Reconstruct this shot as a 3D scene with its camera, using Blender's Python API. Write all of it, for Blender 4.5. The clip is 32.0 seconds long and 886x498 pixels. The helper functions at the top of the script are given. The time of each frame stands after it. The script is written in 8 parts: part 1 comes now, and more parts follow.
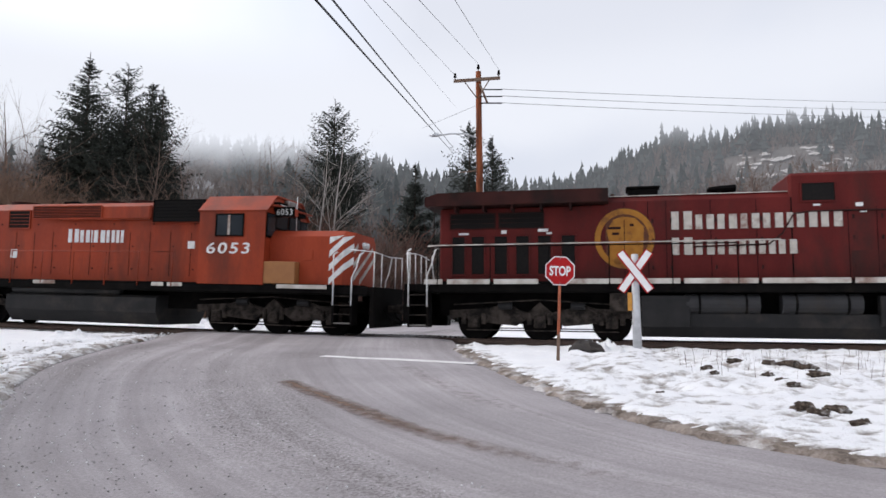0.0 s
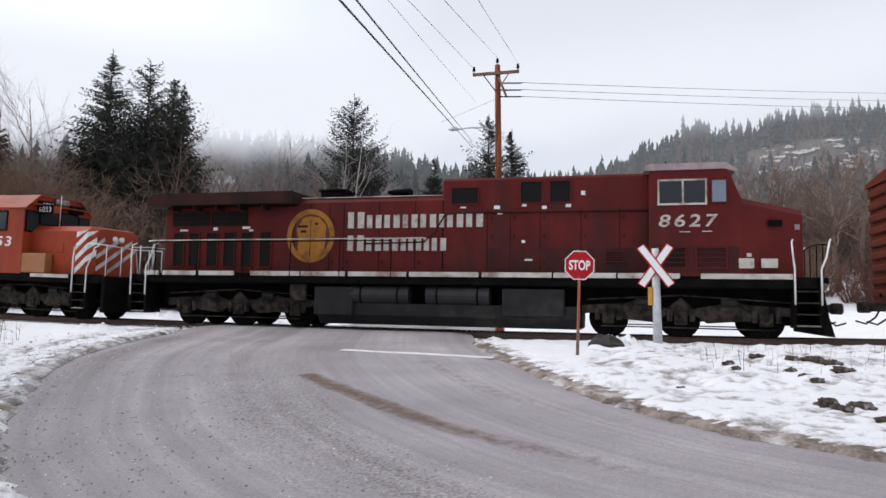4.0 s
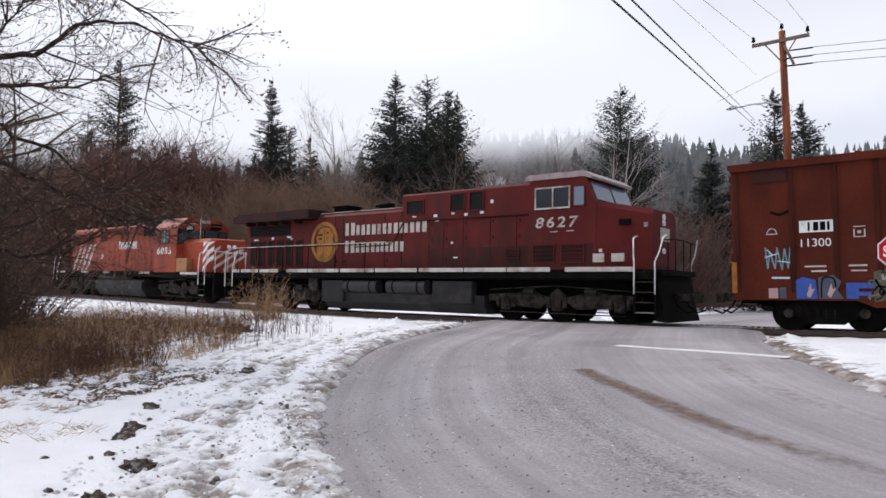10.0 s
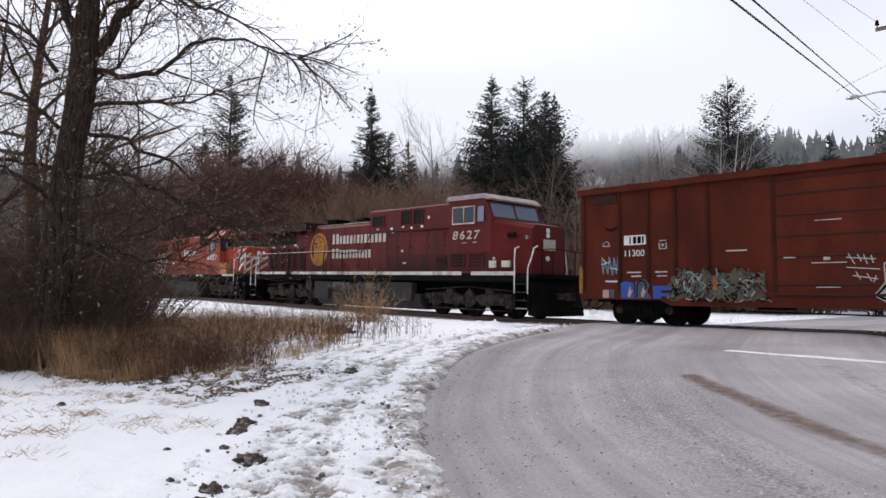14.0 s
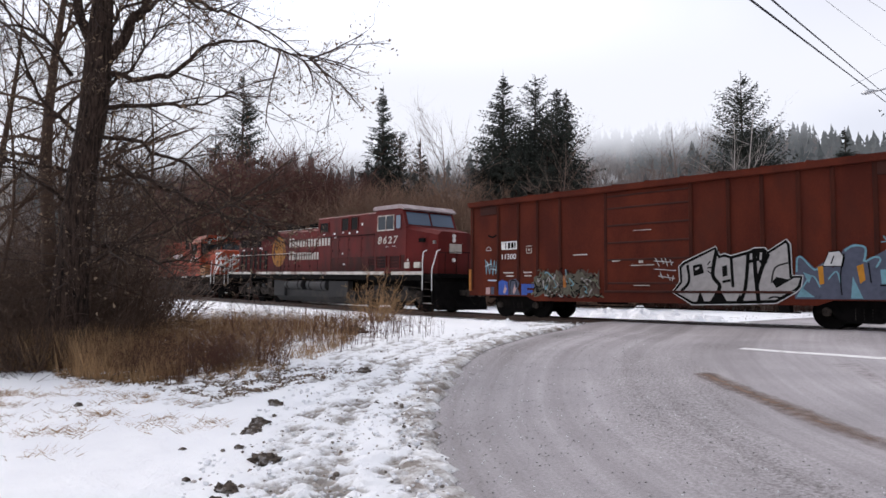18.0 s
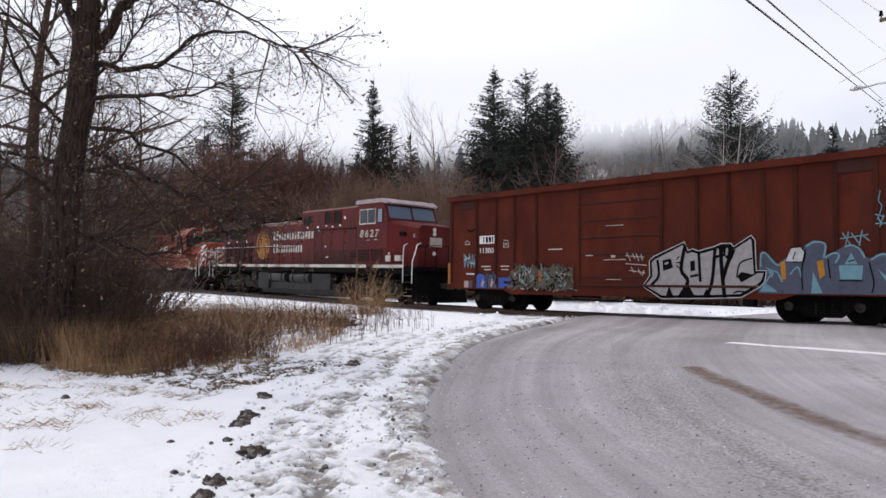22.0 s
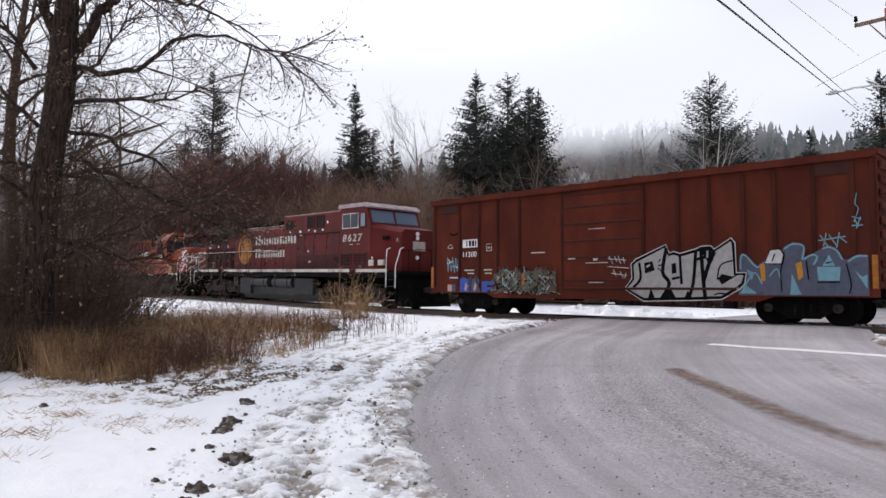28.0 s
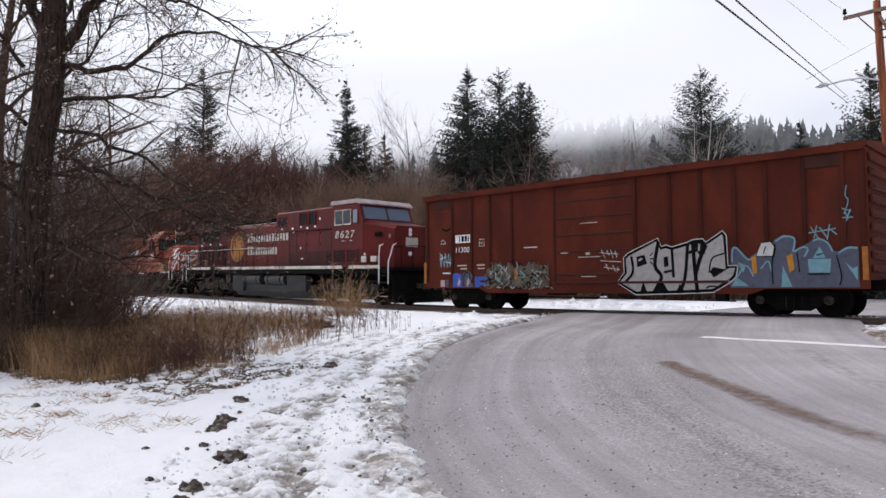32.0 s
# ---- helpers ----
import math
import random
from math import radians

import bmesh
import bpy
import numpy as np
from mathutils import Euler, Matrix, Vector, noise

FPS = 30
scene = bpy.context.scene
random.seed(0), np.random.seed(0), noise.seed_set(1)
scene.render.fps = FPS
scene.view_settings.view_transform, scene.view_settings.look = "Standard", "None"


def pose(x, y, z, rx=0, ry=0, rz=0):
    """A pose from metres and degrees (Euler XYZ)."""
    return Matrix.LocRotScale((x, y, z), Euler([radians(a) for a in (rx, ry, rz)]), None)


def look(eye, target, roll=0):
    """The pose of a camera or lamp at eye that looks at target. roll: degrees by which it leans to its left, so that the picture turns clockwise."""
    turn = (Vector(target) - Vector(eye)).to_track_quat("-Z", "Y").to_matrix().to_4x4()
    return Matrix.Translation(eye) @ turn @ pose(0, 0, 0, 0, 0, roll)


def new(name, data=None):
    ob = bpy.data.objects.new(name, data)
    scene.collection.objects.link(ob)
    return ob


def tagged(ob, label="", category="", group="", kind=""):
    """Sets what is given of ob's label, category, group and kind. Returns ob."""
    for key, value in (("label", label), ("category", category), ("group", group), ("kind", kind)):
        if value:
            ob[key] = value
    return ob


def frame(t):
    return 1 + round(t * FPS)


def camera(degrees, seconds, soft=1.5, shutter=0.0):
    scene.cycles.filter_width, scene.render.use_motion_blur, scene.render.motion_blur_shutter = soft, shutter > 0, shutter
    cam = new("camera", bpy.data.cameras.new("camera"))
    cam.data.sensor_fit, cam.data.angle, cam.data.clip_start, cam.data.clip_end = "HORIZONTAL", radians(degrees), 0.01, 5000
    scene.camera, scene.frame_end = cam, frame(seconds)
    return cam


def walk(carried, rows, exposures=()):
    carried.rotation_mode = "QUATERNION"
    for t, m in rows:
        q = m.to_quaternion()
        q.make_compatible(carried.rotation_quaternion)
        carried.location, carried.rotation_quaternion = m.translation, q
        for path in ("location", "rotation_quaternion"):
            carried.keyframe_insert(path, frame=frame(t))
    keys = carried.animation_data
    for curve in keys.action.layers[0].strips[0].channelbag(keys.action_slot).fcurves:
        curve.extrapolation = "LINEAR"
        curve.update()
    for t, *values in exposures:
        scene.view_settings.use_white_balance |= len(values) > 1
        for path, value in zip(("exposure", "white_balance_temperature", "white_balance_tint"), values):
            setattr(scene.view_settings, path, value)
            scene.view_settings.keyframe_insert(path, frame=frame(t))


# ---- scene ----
# Plan: x runs nearly along the railway (train's nose to +x), y away from the camera, z up.
# Rail top at the crossing is z = 0. The railway bends away to -x.
EYE = (0.0, 0.0, 0.94)
cam = camera(65.24, 32.0, soft=1.55, shutter=0.3)
walk(cam, [
    (0, pose(*EYE, 94.815, -1.106, 10.184)),
    (0.5, pose(*EYE, 94.894, -1.035, 9.891)),
    (1, pose(*EYE, 95.030, -1.335, 9.115)),
    (1.5, pose(*EYE, 94.693, -1.060, 8.034)),
    (2, pose(*EYE, 94.527, -1.020, 7.826)),
    (2.5, pose(*EYE, 94.552, -0.949, 8.188)),
    (4.5, pose(*EYE, 94.263, -1.270, 13.480)),
    (5, pose(*EYE, 94.360, -1.255, 15.249)),
    (5.5, pose(*EYE, 94.419, -1.466, 16.789)),
    (6, pose(*EYE, 94.509, -1.619, 18.658)),
    (6.5, pose(*EYE, 94.553, -1.416, 19.651)),
    (7, pose(*EYE, 94.522, -1.268, 21.180)),
    (7.5, pose(*EYE, 94.058, -1.637, 23.644)),
    (8, pose(*EYE, 93.912, -1.819, 26.107)),
    (8.5, pose(*EYE, 93.970, -1.484, 27.854)),
    (9, pose(*EYE, 93.913, -1.395, 29.961)),
    (9.5, pose(*EYE, 94.797, -1.699, 31.718)),
    (10, pose(*EYE, 93.550, -0.594, 33.962)),
    (10.5, pose(*EYE, 93.920, -0.881, 36.424)),
    (11, pose(*EYE, 94.065, -0.996, 38.178)),
    (11.5, pose(*EYE, 93.873, -1.029, 39.474)),
    (12, pose(*EYE, 93.407, -0.878, 40.038)),
    (12.5, pose(*EYE, 93.284, -0.691, 40.850)),
    (13, pose(*EYE, 93.376, -1.063, 41.320)),
    (13.5, pose(*EYE, 93.512, -0.732, 41.857)),
    (15.5, pose(*EYE, 93.884, -0.759, 42.409)),
    (16, pose(*EYE, 93.554, -0.802, 42.772)),
    (16.5, pose(*EYE, 93.532, -0.658, 43.219)),
    (17, pose(*EYE, 93.555, -0.604, 43.322)),
    (17.5, pose(*EYE, 93.685, -0.737, 43.364)),
    (18, pose(*EYE, 93.602, -0.266, 43.097)),
    (18.5, pose(*EYE, 93.562, -0.080, 42.855)),
    (19, pose(*EYE, 93.591, 0.014, 42.663)),
    (19.5, pose(*EYE, 93.405, 0.161, 42.083)),
    (20, pose(*EYE, 93.361, -0.065, 42.090)),
    (20.5, pose(*EYE, 93.217, -0.103, 42.218)),
    (21, pose(*EYE, 93.129, -0.237, 42.428)),
    (21.5, pose(*EYE, 93.065, -0.449, 42.347)),
    (22, pose(*EYE, 93.053, -0.504, 42.241)),
    (22.5, pose(*EYE, 93.111, -0.479, 42.170)),
    (23, pose(*EYE, 92.996, -0.140, 42.081)),
    (23.5, pose(*EYE, 93.012, 0.032, 41.998)),
    (24, pose(*EYE, 93.169, -0.101, 41.940)),
    (24.5, pose(*EYE, 93.282, -0.543, 41.783)),
    (25, pose(*EYE, 93.250, -0.402, 41.562)),
    (25.5, pose(*EYE, 93.302, -0.368, 41.337)),
    (27.5, pose(*EYE, 93.490, -0.123, 40.894)),
    (28, pose(*EYE, 93.388, -0.114, 40.867)),
    (28.5, pose(*EYE, 93.348, -0.226, 40.624)),
    (29, pose(*EYE, 93.336, -0.288, 40.515)),
    (29.5, pose(*EYE, 93.256, -0.141, 40.455)),
    (30, pose(*EYE, 93.214, 0.113, 40.498)),
    (30.5, pose(*EYE, 93.215, 0.098, 40.483)),
    (31, pose(*EYE, 93.261, 0.181, 40.316)),
    (31.5, pose(*EYE, 93.126, 0.211, 40.292)),
    (32, pose(*EYE, 93.024, 0.456, 40.296)),
], exposures=[(0, 0.05, 6500, 13), (5, 0.06, 6500, 13), (11, 0.13, 6500, 15), (32, 0.13, 6500, 15)])

# ---- light: an overcast winter sky ----
world = bpy.data.worlds.new("overcast")
scene.world = world
world.use_nodes = True
wn, wl = world.node_tree.nodes, world.node_tree.links
wn.clear()
sky = wn.new("ShaderNodeTexSky")
sky.sky_type, sky.sun_disc, sky.sun_elevation, sky.sun_rotation = "NISHITA", False, radians(43), radians(-93.4)
sky.air_density, sky.dust_density = 1.0, 4.0
coord = wn.new("ShaderNodeTexCoord")
cloud = wn.new("ShaderNodeTexNoise")
cloud.inputs["Scale"].default_value, cloud.inputs["Detail"].default_value = 1.6, 6
wl.new(coord.outputs["Generated"], cloud.inputs["Vector"])
deck = wn.new("ShaderNodeValToRGB")
deck.color_ramp.elements[0].position, deck.color_ramp.elements[0].color = 0.30, (0.70, 0.79, 0.945, 1)
deck.color_ramp.elements[1].position, deck.color_ramp.elements[1].color = 0.62, (0.90, 0.945, 1.02, 1)
wl.new(cloud.outputs["Fac"], deck.inputs["Fac"])
bg_sky, bg_deck, both, wout = wn.new("ShaderNodeBackground"), wn.new("ShaderNodeBackground"), wn.new("ShaderNodeMixShader"), wn.new("ShaderNodeOutputWorld")
wl.new(sky.outputs[0], bg_sky.inputs[0])
wl.new(deck.outputs[0], bg_deck.inputs[0])
bg_sky.inputs[1].default_value, bg_deck.inputs[1].default_value = 0.10, 1.2
both.inputs[0].default_value = 0.88
wl.new(bg_sky.outputs[0], both.inputs[1])
wl.new(bg_deck.outputs[0], both.inputs[2])
wl.new(both.outputs[0], wout.inputs[0])
# the cloud is thinner and brighter towards -x, where the sun stands behind it
aim, glow = wn.new("ShaderNodeSeparateXYZ"), wn.new("ShaderNodeMapRange")
wl.new(coord.outputs["Generated"], aim.inputs[0])
wl.new(aim.outputs[0], glow.inputs[0])
glow.inputs[1].default_value, glow.inputs[2].default_value, glow.inputs[3].default_value, glow.inputs[4].default_value = -0.75, -0.2, 1.55, 0.90
wl.new(glow.outputs[0], bg_deck.inputs[1])
sun = new("sun", bpy.data.lights.new("sun", "SUN"))
sun.data.energy, sun.data.angle, sun.data.color = 1.8, radians(40), (1.0, 0.96, 0.9)
sun.matrix_world = look((-34, 8, 32), (0, 10, 0))


# ---- materials ----
def rgba(c):
    return (*c, 1)


def surface(name, c1, c2, rough=0.6, metal=0.0, scale=4.0, fine=60.0, bump=0.15, c3=None, amount=0.5, stretch=(1, 1, 1), own=0.0, coords="Object", depth=0.02, spec=0.5):
    """Two tones mixed by coarse noise, a third in patches, fine grain in bump; own: spread of brightness between pieces."""
    m = bpy.data.materials.new(name)
    m.use_nodes = True
    n, l = m.node_tree.nodes, m.node_tree.links
    b = n["Principled BSDF"]
    tc, mp = n.new("ShaderNodeTexCoord"), n.new("ShaderNodeMapping")
    mp.inputs["Scale"].default_value = stretch
    l.new(tc.outputs[coords], mp.inputs[0])
    big, small = n.new("ShaderNodeTexNoise"), n.new("ShaderNodeTexNoise")
    for t, s, d in ((big, scale, 5), (small, fine, 4)):
        t.inputs["Scale"].default_value, t.inputs["Detail"].default_value = s, d
        l.new(mp.outputs[0], t.inputs["Vector"])
    add = n.new("ShaderNodeMath")
    add.operation = "MULTIPLY_ADD"
    add.inputs[1].default_value, add.inputs[2].default_value = 0.35, -0.175
    l.new(small.outputs["Fac"], add.inputs[0])
    add2 = n.new("ShaderNodeMath")
    l.new(big.outputs["Fac"], add2.inputs[0])
    l.new(add.outputs[0], add2.inputs[1])
    ramp = n.new("ShaderNodeValToRGB")
    ramp.color_ramp.elements[0].position, ramp.color_ramp.elements[0].color = 0.34, rgba(c1)
    ramp.color_ramp.elements[1].position, ramp.color_ramp.elements[1].color = 0.66, rgba(c2)
    l.new(add2.outputs[0], ramp.inputs[0])
    out = ramp.outputs[0]
    if c3:
        pat = n.new("ShaderNodeTexNoise")
        pat.inputs["Scale"].default_value, pat.inputs["Detail"].default_value = scale * 0.45, 8
        pat.inputs["Roughness"].default_value = 0.65
        l.new(mp.outputs[0], pat.inputs["Vector"])
        pr = n.new("ShaderNodeValToRGB")
        pr.color_ramp.elements[0].position, pr.color_ramp.elements[1].position = 0.62 - amount * 0.25, 0.78 - amount * 0.25
        l.new(pat.outputs["Fac"], pr.inputs[0])
        mx = n.new("ShaderNodeMix")
        mx.data_type = "RGBA"
        l.new(pr.outputs[0], mx.inputs[0])
        l.new(out, mx.inputs[6])
        mx.inputs[7].default_value = rgba(c3)
        out = mx.outputs[2]
    if own:
        oi, mr = n.new("ShaderNodeObjectInfo"), n.new("ShaderNodeMapRange")
        mr.inputs[3].default_value, mr.inputs[4].default_value = 1 - own, 1 + own
        l.new(oi.outputs["Random"], mr.inputs[0])
        hs = n.new("ShaderNodeHueSaturation")
        l.new(mr.outputs[0], hs.inputs["Value"])
        l.new(out, hs.inputs["Color"])
        out = hs.outputs[0]
    l.new(out, b.inputs["Base Color"])
    rr = n.new("ShaderNodeMapRange")
    rr.inputs[3].default_value, rr.inputs[4].default_value = max(0.05, rough - 0.12), min(1, rough + 0.12)
    l.new(big.outputs["Fac"], rr.inputs[0])
    l.new(rr.outputs[0], b.inputs["Roughness"])
    b.inputs["Metallic"].default_value = metal
    b.inputs["Specular IOR Level"].default_value = spec
    if bump:
        bp = n.new("ShaderNodeBump")
        bp.inputs["Strength"].default_value, bp.inputs["Distance"].default_value = bump, depth
        l.new(add2.outputs[0], bp.inputs["Height"])
        l.new(bp.outputs[0], b.inputs["Normal"])
    return m


def leafy(name, c1, c2, rough=0.85):
    """Plant matter whose tone varies from piece to piece of one mesh."""
    m = bpy.data.materials.new(name)
    m.use_nodes = True
    n, l = m.node_tree.nodes, m.node_tree.links
    b = n["Principled BSDF"]
    g, r = n.new("ShaderNodeNewGeometry"), n.new("ShaderNodeValToRGB")
    r.color_ramp.elements[0].color, r.color_ramp.elements[1].color = rgba(c1), rgba(c2)
    tc, no, ad = n.new("ShaderNodeTexCoord"), n.new("ShaderNodeTexNoise"), n.new("ShaderNodeMath")
    no.inputs["Scale"].default_value = 0.7
    l.new(tc.outputs["Object"], no.inputs["Vector"])
    ad.operation = "MULTIPLY_ADD"
    ad.inputs[1].default_value = 0.6
    l.new(no.outputs["Fac"], ad.inputs[0])
    mu = n.new("ShaderNodeMath")
    mu.operation = "MULTIPLY"
    mu.inputs[1].default_value = 0.45
    l.new(g.outputs["Random Per Island"], mu.inputs[0])
    l.new(mu.outputs[0], ad.inputs[2])
    l.new(ad.outputs[0], r.inputs[0])
    l.new(r.outputs[0], b.inputs["Base Color"])
    b.inputs["Roughness"].default_value = rough
    b.inputs["Specular IOR Level"].default_value = 0.2
    return m


def glass(name, tint=(0.02, 0.025, 0.03), rough=0.08):
    m = bpy.data.materials.new(name)
    m.use_nodes = True
    b = m.node_tree.nodes["Principled BSDF"]
    b.inputs["Base Color"].default_value = rgba(tint)
    b.inputs["Roughness"].default_value = rough
    b.inputs["Specular IOR Level"].default_value = 0.3
    return m


def road_surface():
    """Frosted asphalt: grit, tyre tracks that follow the bend, damp dark patches. UV: metres across and along."""
    m = bpy.data.materials.new("frosted_asphalt")
    m.use_nodes = True
    n, l = m.node_tree.nodes, m.node_tree.links
    b = n["Principled BSDF"]
    uv, ob = n.new("ShaderNodeUVMap"), n.new("ShaderNodeTexCoord")

    def tex(src, scale, stretch, detail=5, rough=0.6):
        mp, t = n.new("ShaderNodeMapping"), n.new("ShaderNodeTexNoise")
        mp.inputs["Scale"].default_value = stretch
        l.new(src, mp.inputs[0])
        l.new(mp.outputs[0], t.inputs["Vector"])
        t.inputs["Scale"].default_value, t.inputs["Detail"].default_value, t.inputs["Roughness"].default_value = scale, detail, rough
        return t.outputs["Fac"]

    def ramp(src, p0, c0, p1, c1):
        r = n.new("ShaderNodeValToRGB")
        r.color_ramp.elements[0].position, r.color_ramp.elements[0].color = p0, rgba(c0)
        r.color_ramp.elements[1].position, r.color_ramp.elements[1].color = p1, rgba(c1)
        l.new(src, r.inputs[0])
        return r.outputs[0]

    def blend(kind, fac, a, c):
        x = n.new("ShaderNodeMix")
        x.data_type, x.blend_type = "RGBA", kind
        x.inputs[0].default_value = fac
        l.new(a, x.inputs[6])
        l.new(c, x.inputs[7])
        return x.outputs[2]

    base = ramp(tex(ob.outputs["Object"], 0.35, (1, 1, 1)), 0.35, (0.265, 0.245, 0.250), 0.68, (0.36, 0.333, 0.340))
    tracks = ramp(tex(uv.outputs[0], 1.0, (1.5, 0.035, 1), 4, 0.55), 0.34, (0.83, 0.82, 0.82), 0.66, (1.14, 1.145, 1.15))
    fine_tracks = ramp(tex(uv.outputs[0], 1.0, (9, 0.10, 1), 3, 0.5), 0.34, (0.92, 0.915, 0.91), 0.64, (1.05, 1.05, 1.05))
    grit = ramp(tex(ob.outputs["Object"], 34, (1, 1, 1), 3, 0.7), 0.34, (0.70, 0.69, 0.68), 0.66, (1.26, 1.26, 1.27))
    specks = ramp(tex(ob.outputs["Object"], 85, (1, 1, 1), 2, 0.7), 0.30, (0.55, 0.54, 0.52), 0.42, (1, 1, 1))
    c = blend("MULTIPLY", 1.0, base, tracks)
    c = blend("MULTIPLY", 1.0, c, fine_tracks)
    c = blend("MULTIPLY", 0.55, c, grit)
    c = blend("MULTIPLY", 0.5, c, specks)
    gravel = ramp(tex(ob.outputs["Object"], 26, (1, 1, 1), 5, 0.75), 0.40, (0.50, 0.49, 0.47), 0.56, (1.07, 1.07, 1.07))
    where = ramp(tex(uv.outputs[0], 1.0, (0.42, 0.06, 1), 3, 0.55), 0.50, (0, 0, 0), 0.60, (1, 1, 1))
    loose = n.new("ShaderNodeMix")
    loose.data_type, loose.blend_type = "RGBA", "MULTIPLY"
    l.new(where, loose.inputs[0])
    l.new(c, loose.inputs[6])
    l.new(gravel, loose.inputs[7])
    c = loose.outputs[2]
    l.new(c, b.inputs["Base Color"])
    rr = n.new("ShaderNodeMapRange")
    rr.inputs[3].default_value, rr.inputs[4].default_value = 0.62, 0.95
    l.new(tex(uv.outputs[0], 1.0, (1.2, 0.04, 1)), rr.inputs[0])
    l.new(rr.outputs[0], b.inputs["Roughness"])
    b.inputs["Specular IOR Level"].default_value = 0.35
    bp = n.new("ShaderNodeBump")
    bp.inputs["Strength"].default_value, bp.inputs["Distance"].default_value = 0.6, 0.012
    l.new(tex(ob.outputs["Object"], 45, (1, 1, 1), 4, 0.7), bp.inputs["Height"])
    l.new(bp.outputs[0], b.inputs["Normal"])
    return m


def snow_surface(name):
    """Settled snow; the churned attribute mixes in earth colour, for trampled dirt and for shade in hollows."""
    m = bpy.data.materials.new(name)
    m.use_nodes = True
    n, l = m.node_tree.nodes, m.node_tree.links
    b = n["Principled BSDF"]
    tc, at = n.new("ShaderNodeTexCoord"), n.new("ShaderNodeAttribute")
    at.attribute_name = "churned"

    def tex(scale, detail, rough=0.6):
        t = n.new("ShaderNodeTexNoise")
        l.new(tc.outputs["Object"], t.inputs["Vector"])
        t.inputs["Scale"].default_value, t.inputs["Detail"].default_value, t.inputs["Roughness"].default_value = scale, detail, rough
        return t.outputs["Fac"]

    def ramp(src, p0, c0, p1, c1):
        r = n.new("ShaderNodeValToRGB")
        r.color_ramp.elements[0].position, r.color_ramp.elements[0].color = p0, rgba(c0)
        r.color_ramp.elements[1].position, r.color_ramp.elements[1].color = p1, rgba(c1)
        l.new(src, r.inputs[0])
        return r.outputs[0]

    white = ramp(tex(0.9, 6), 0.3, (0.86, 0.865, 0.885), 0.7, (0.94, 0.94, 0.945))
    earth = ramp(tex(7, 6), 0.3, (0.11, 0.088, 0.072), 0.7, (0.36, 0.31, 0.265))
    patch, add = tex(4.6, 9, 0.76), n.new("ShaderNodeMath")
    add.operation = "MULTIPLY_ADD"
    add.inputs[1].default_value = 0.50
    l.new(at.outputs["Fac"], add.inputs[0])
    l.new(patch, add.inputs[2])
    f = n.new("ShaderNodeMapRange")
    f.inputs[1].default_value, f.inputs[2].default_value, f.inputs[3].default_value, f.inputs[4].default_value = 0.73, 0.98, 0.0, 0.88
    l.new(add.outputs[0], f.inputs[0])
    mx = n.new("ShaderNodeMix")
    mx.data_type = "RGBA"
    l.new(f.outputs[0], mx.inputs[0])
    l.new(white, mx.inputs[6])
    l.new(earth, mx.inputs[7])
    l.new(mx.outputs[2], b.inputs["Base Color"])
    b.inputs["Roughness"].default_value = 0.8
    b.inputs["Specular IOR Level"].default_value = 0.3
    bp = n.new("ShaderNodeBump")
    bp.inputs["Strength"].default_value, bp.inputs["Distance"].default_value = 0.8, 0.05
    ht = n.new("ShaderNodeMath")
    l.new(tex(5.5, 7, 0.65), ht.inputs[0])
    l.new(tex(30, 5, 0.7), ht.inputs[1])
    l.new(ht.outputs[0], bp.inputs["Height"])
    l.new(bp.outputs[0], b.inputs["Normal"])
    return m


RED = surface("red_enamel", (0.080, 0.0105, 0.0092), (0.118, 0.0160, 0.0135), 0.6, scale=1.1, fine=30, bump=0.05, c3=(0.044, 0.0150, 0.0125), amount=0.5, stretch=(1, 1, 0.45), spec=0.12)
GRIME_RED = surface("grimy_red", (0.046, 0.0150, 0.0128), (0.088, 0.0170, 0.0145), 0.7, scale=1.3, fine=30, bump=0.05, c3=(0.030, 0.017, 0.015), amount=0.5, stretch=(1, 1, 0.5), spec=0.1)
ROOF_RED = surface("sooty_roof", (0.022, 0.008, 0.007), (0.045, 0.0135, 0.011), 0.7, scale=1.5, c3=(0.011, 0.008, 0.007), amount=0.6, bump=0.05, spec=0.12)
ORANGE = surface("orange_enamel", (0.24, 0.033, 0.0115), (0.325, 0.049, 0.017), 0.55, scale=1.2, fine=30, bump=0.05, c3=(0.14, 0.030, 0.016), amount=0.42, stretch=(1, 1, 0.3), spec=0.2)
TAN = surface("tan_primer", (0.28, 0.115, 0.036), (0.34, 0.145, 0.045), 0.6, scale=3)
BLACK = surface("black_grime", (0.0028, 0.0026, 0.0025), (0.0075, 0.0066, 0.0062), 0.85, scale=3, fine=40, bump=0.2, c3=(0.015, 0.012, 0.010), amount=0.25, spec=0.05)
TANK = surface("tank_paint", (0.012, 0.0117, 0.012), (0.022, 0.021, 0.021), 0.65, scale=2, c3=(0.042, 0.035, 0.030), amount=0.35, bump=0.08, spec=0.2)
RESERVOIR = surface("reservoir_paint", (0.021, 0.021, 0.0225), (0.034, 0.033, 0.034), 0.6, scale=2, c3=(0.03, 0.025, 0.02), amount=0.3, bump=0.05, spec=0.25)
TRUCK = surface("dusty_truck", (0.015, 0.0125, 0.011), (0.062, 0.050, 0.042), 0.9, scale=5, fine=50, bump=0.3, c3=(0.004, 0.004, 0.004), amount=0.45, spec=0.1)
STEEL = surface("worn_steel", (0.18, 0.16, 0.15), (0.30, 0.28, 0.26), 0.4, 0.8, scale=8)
RAIL = surface("rail_steel", (0.07, 0.045, 0.035), (0.12, 0.075, 0.055), 0.5, 0.4, scale=5, fine=40)
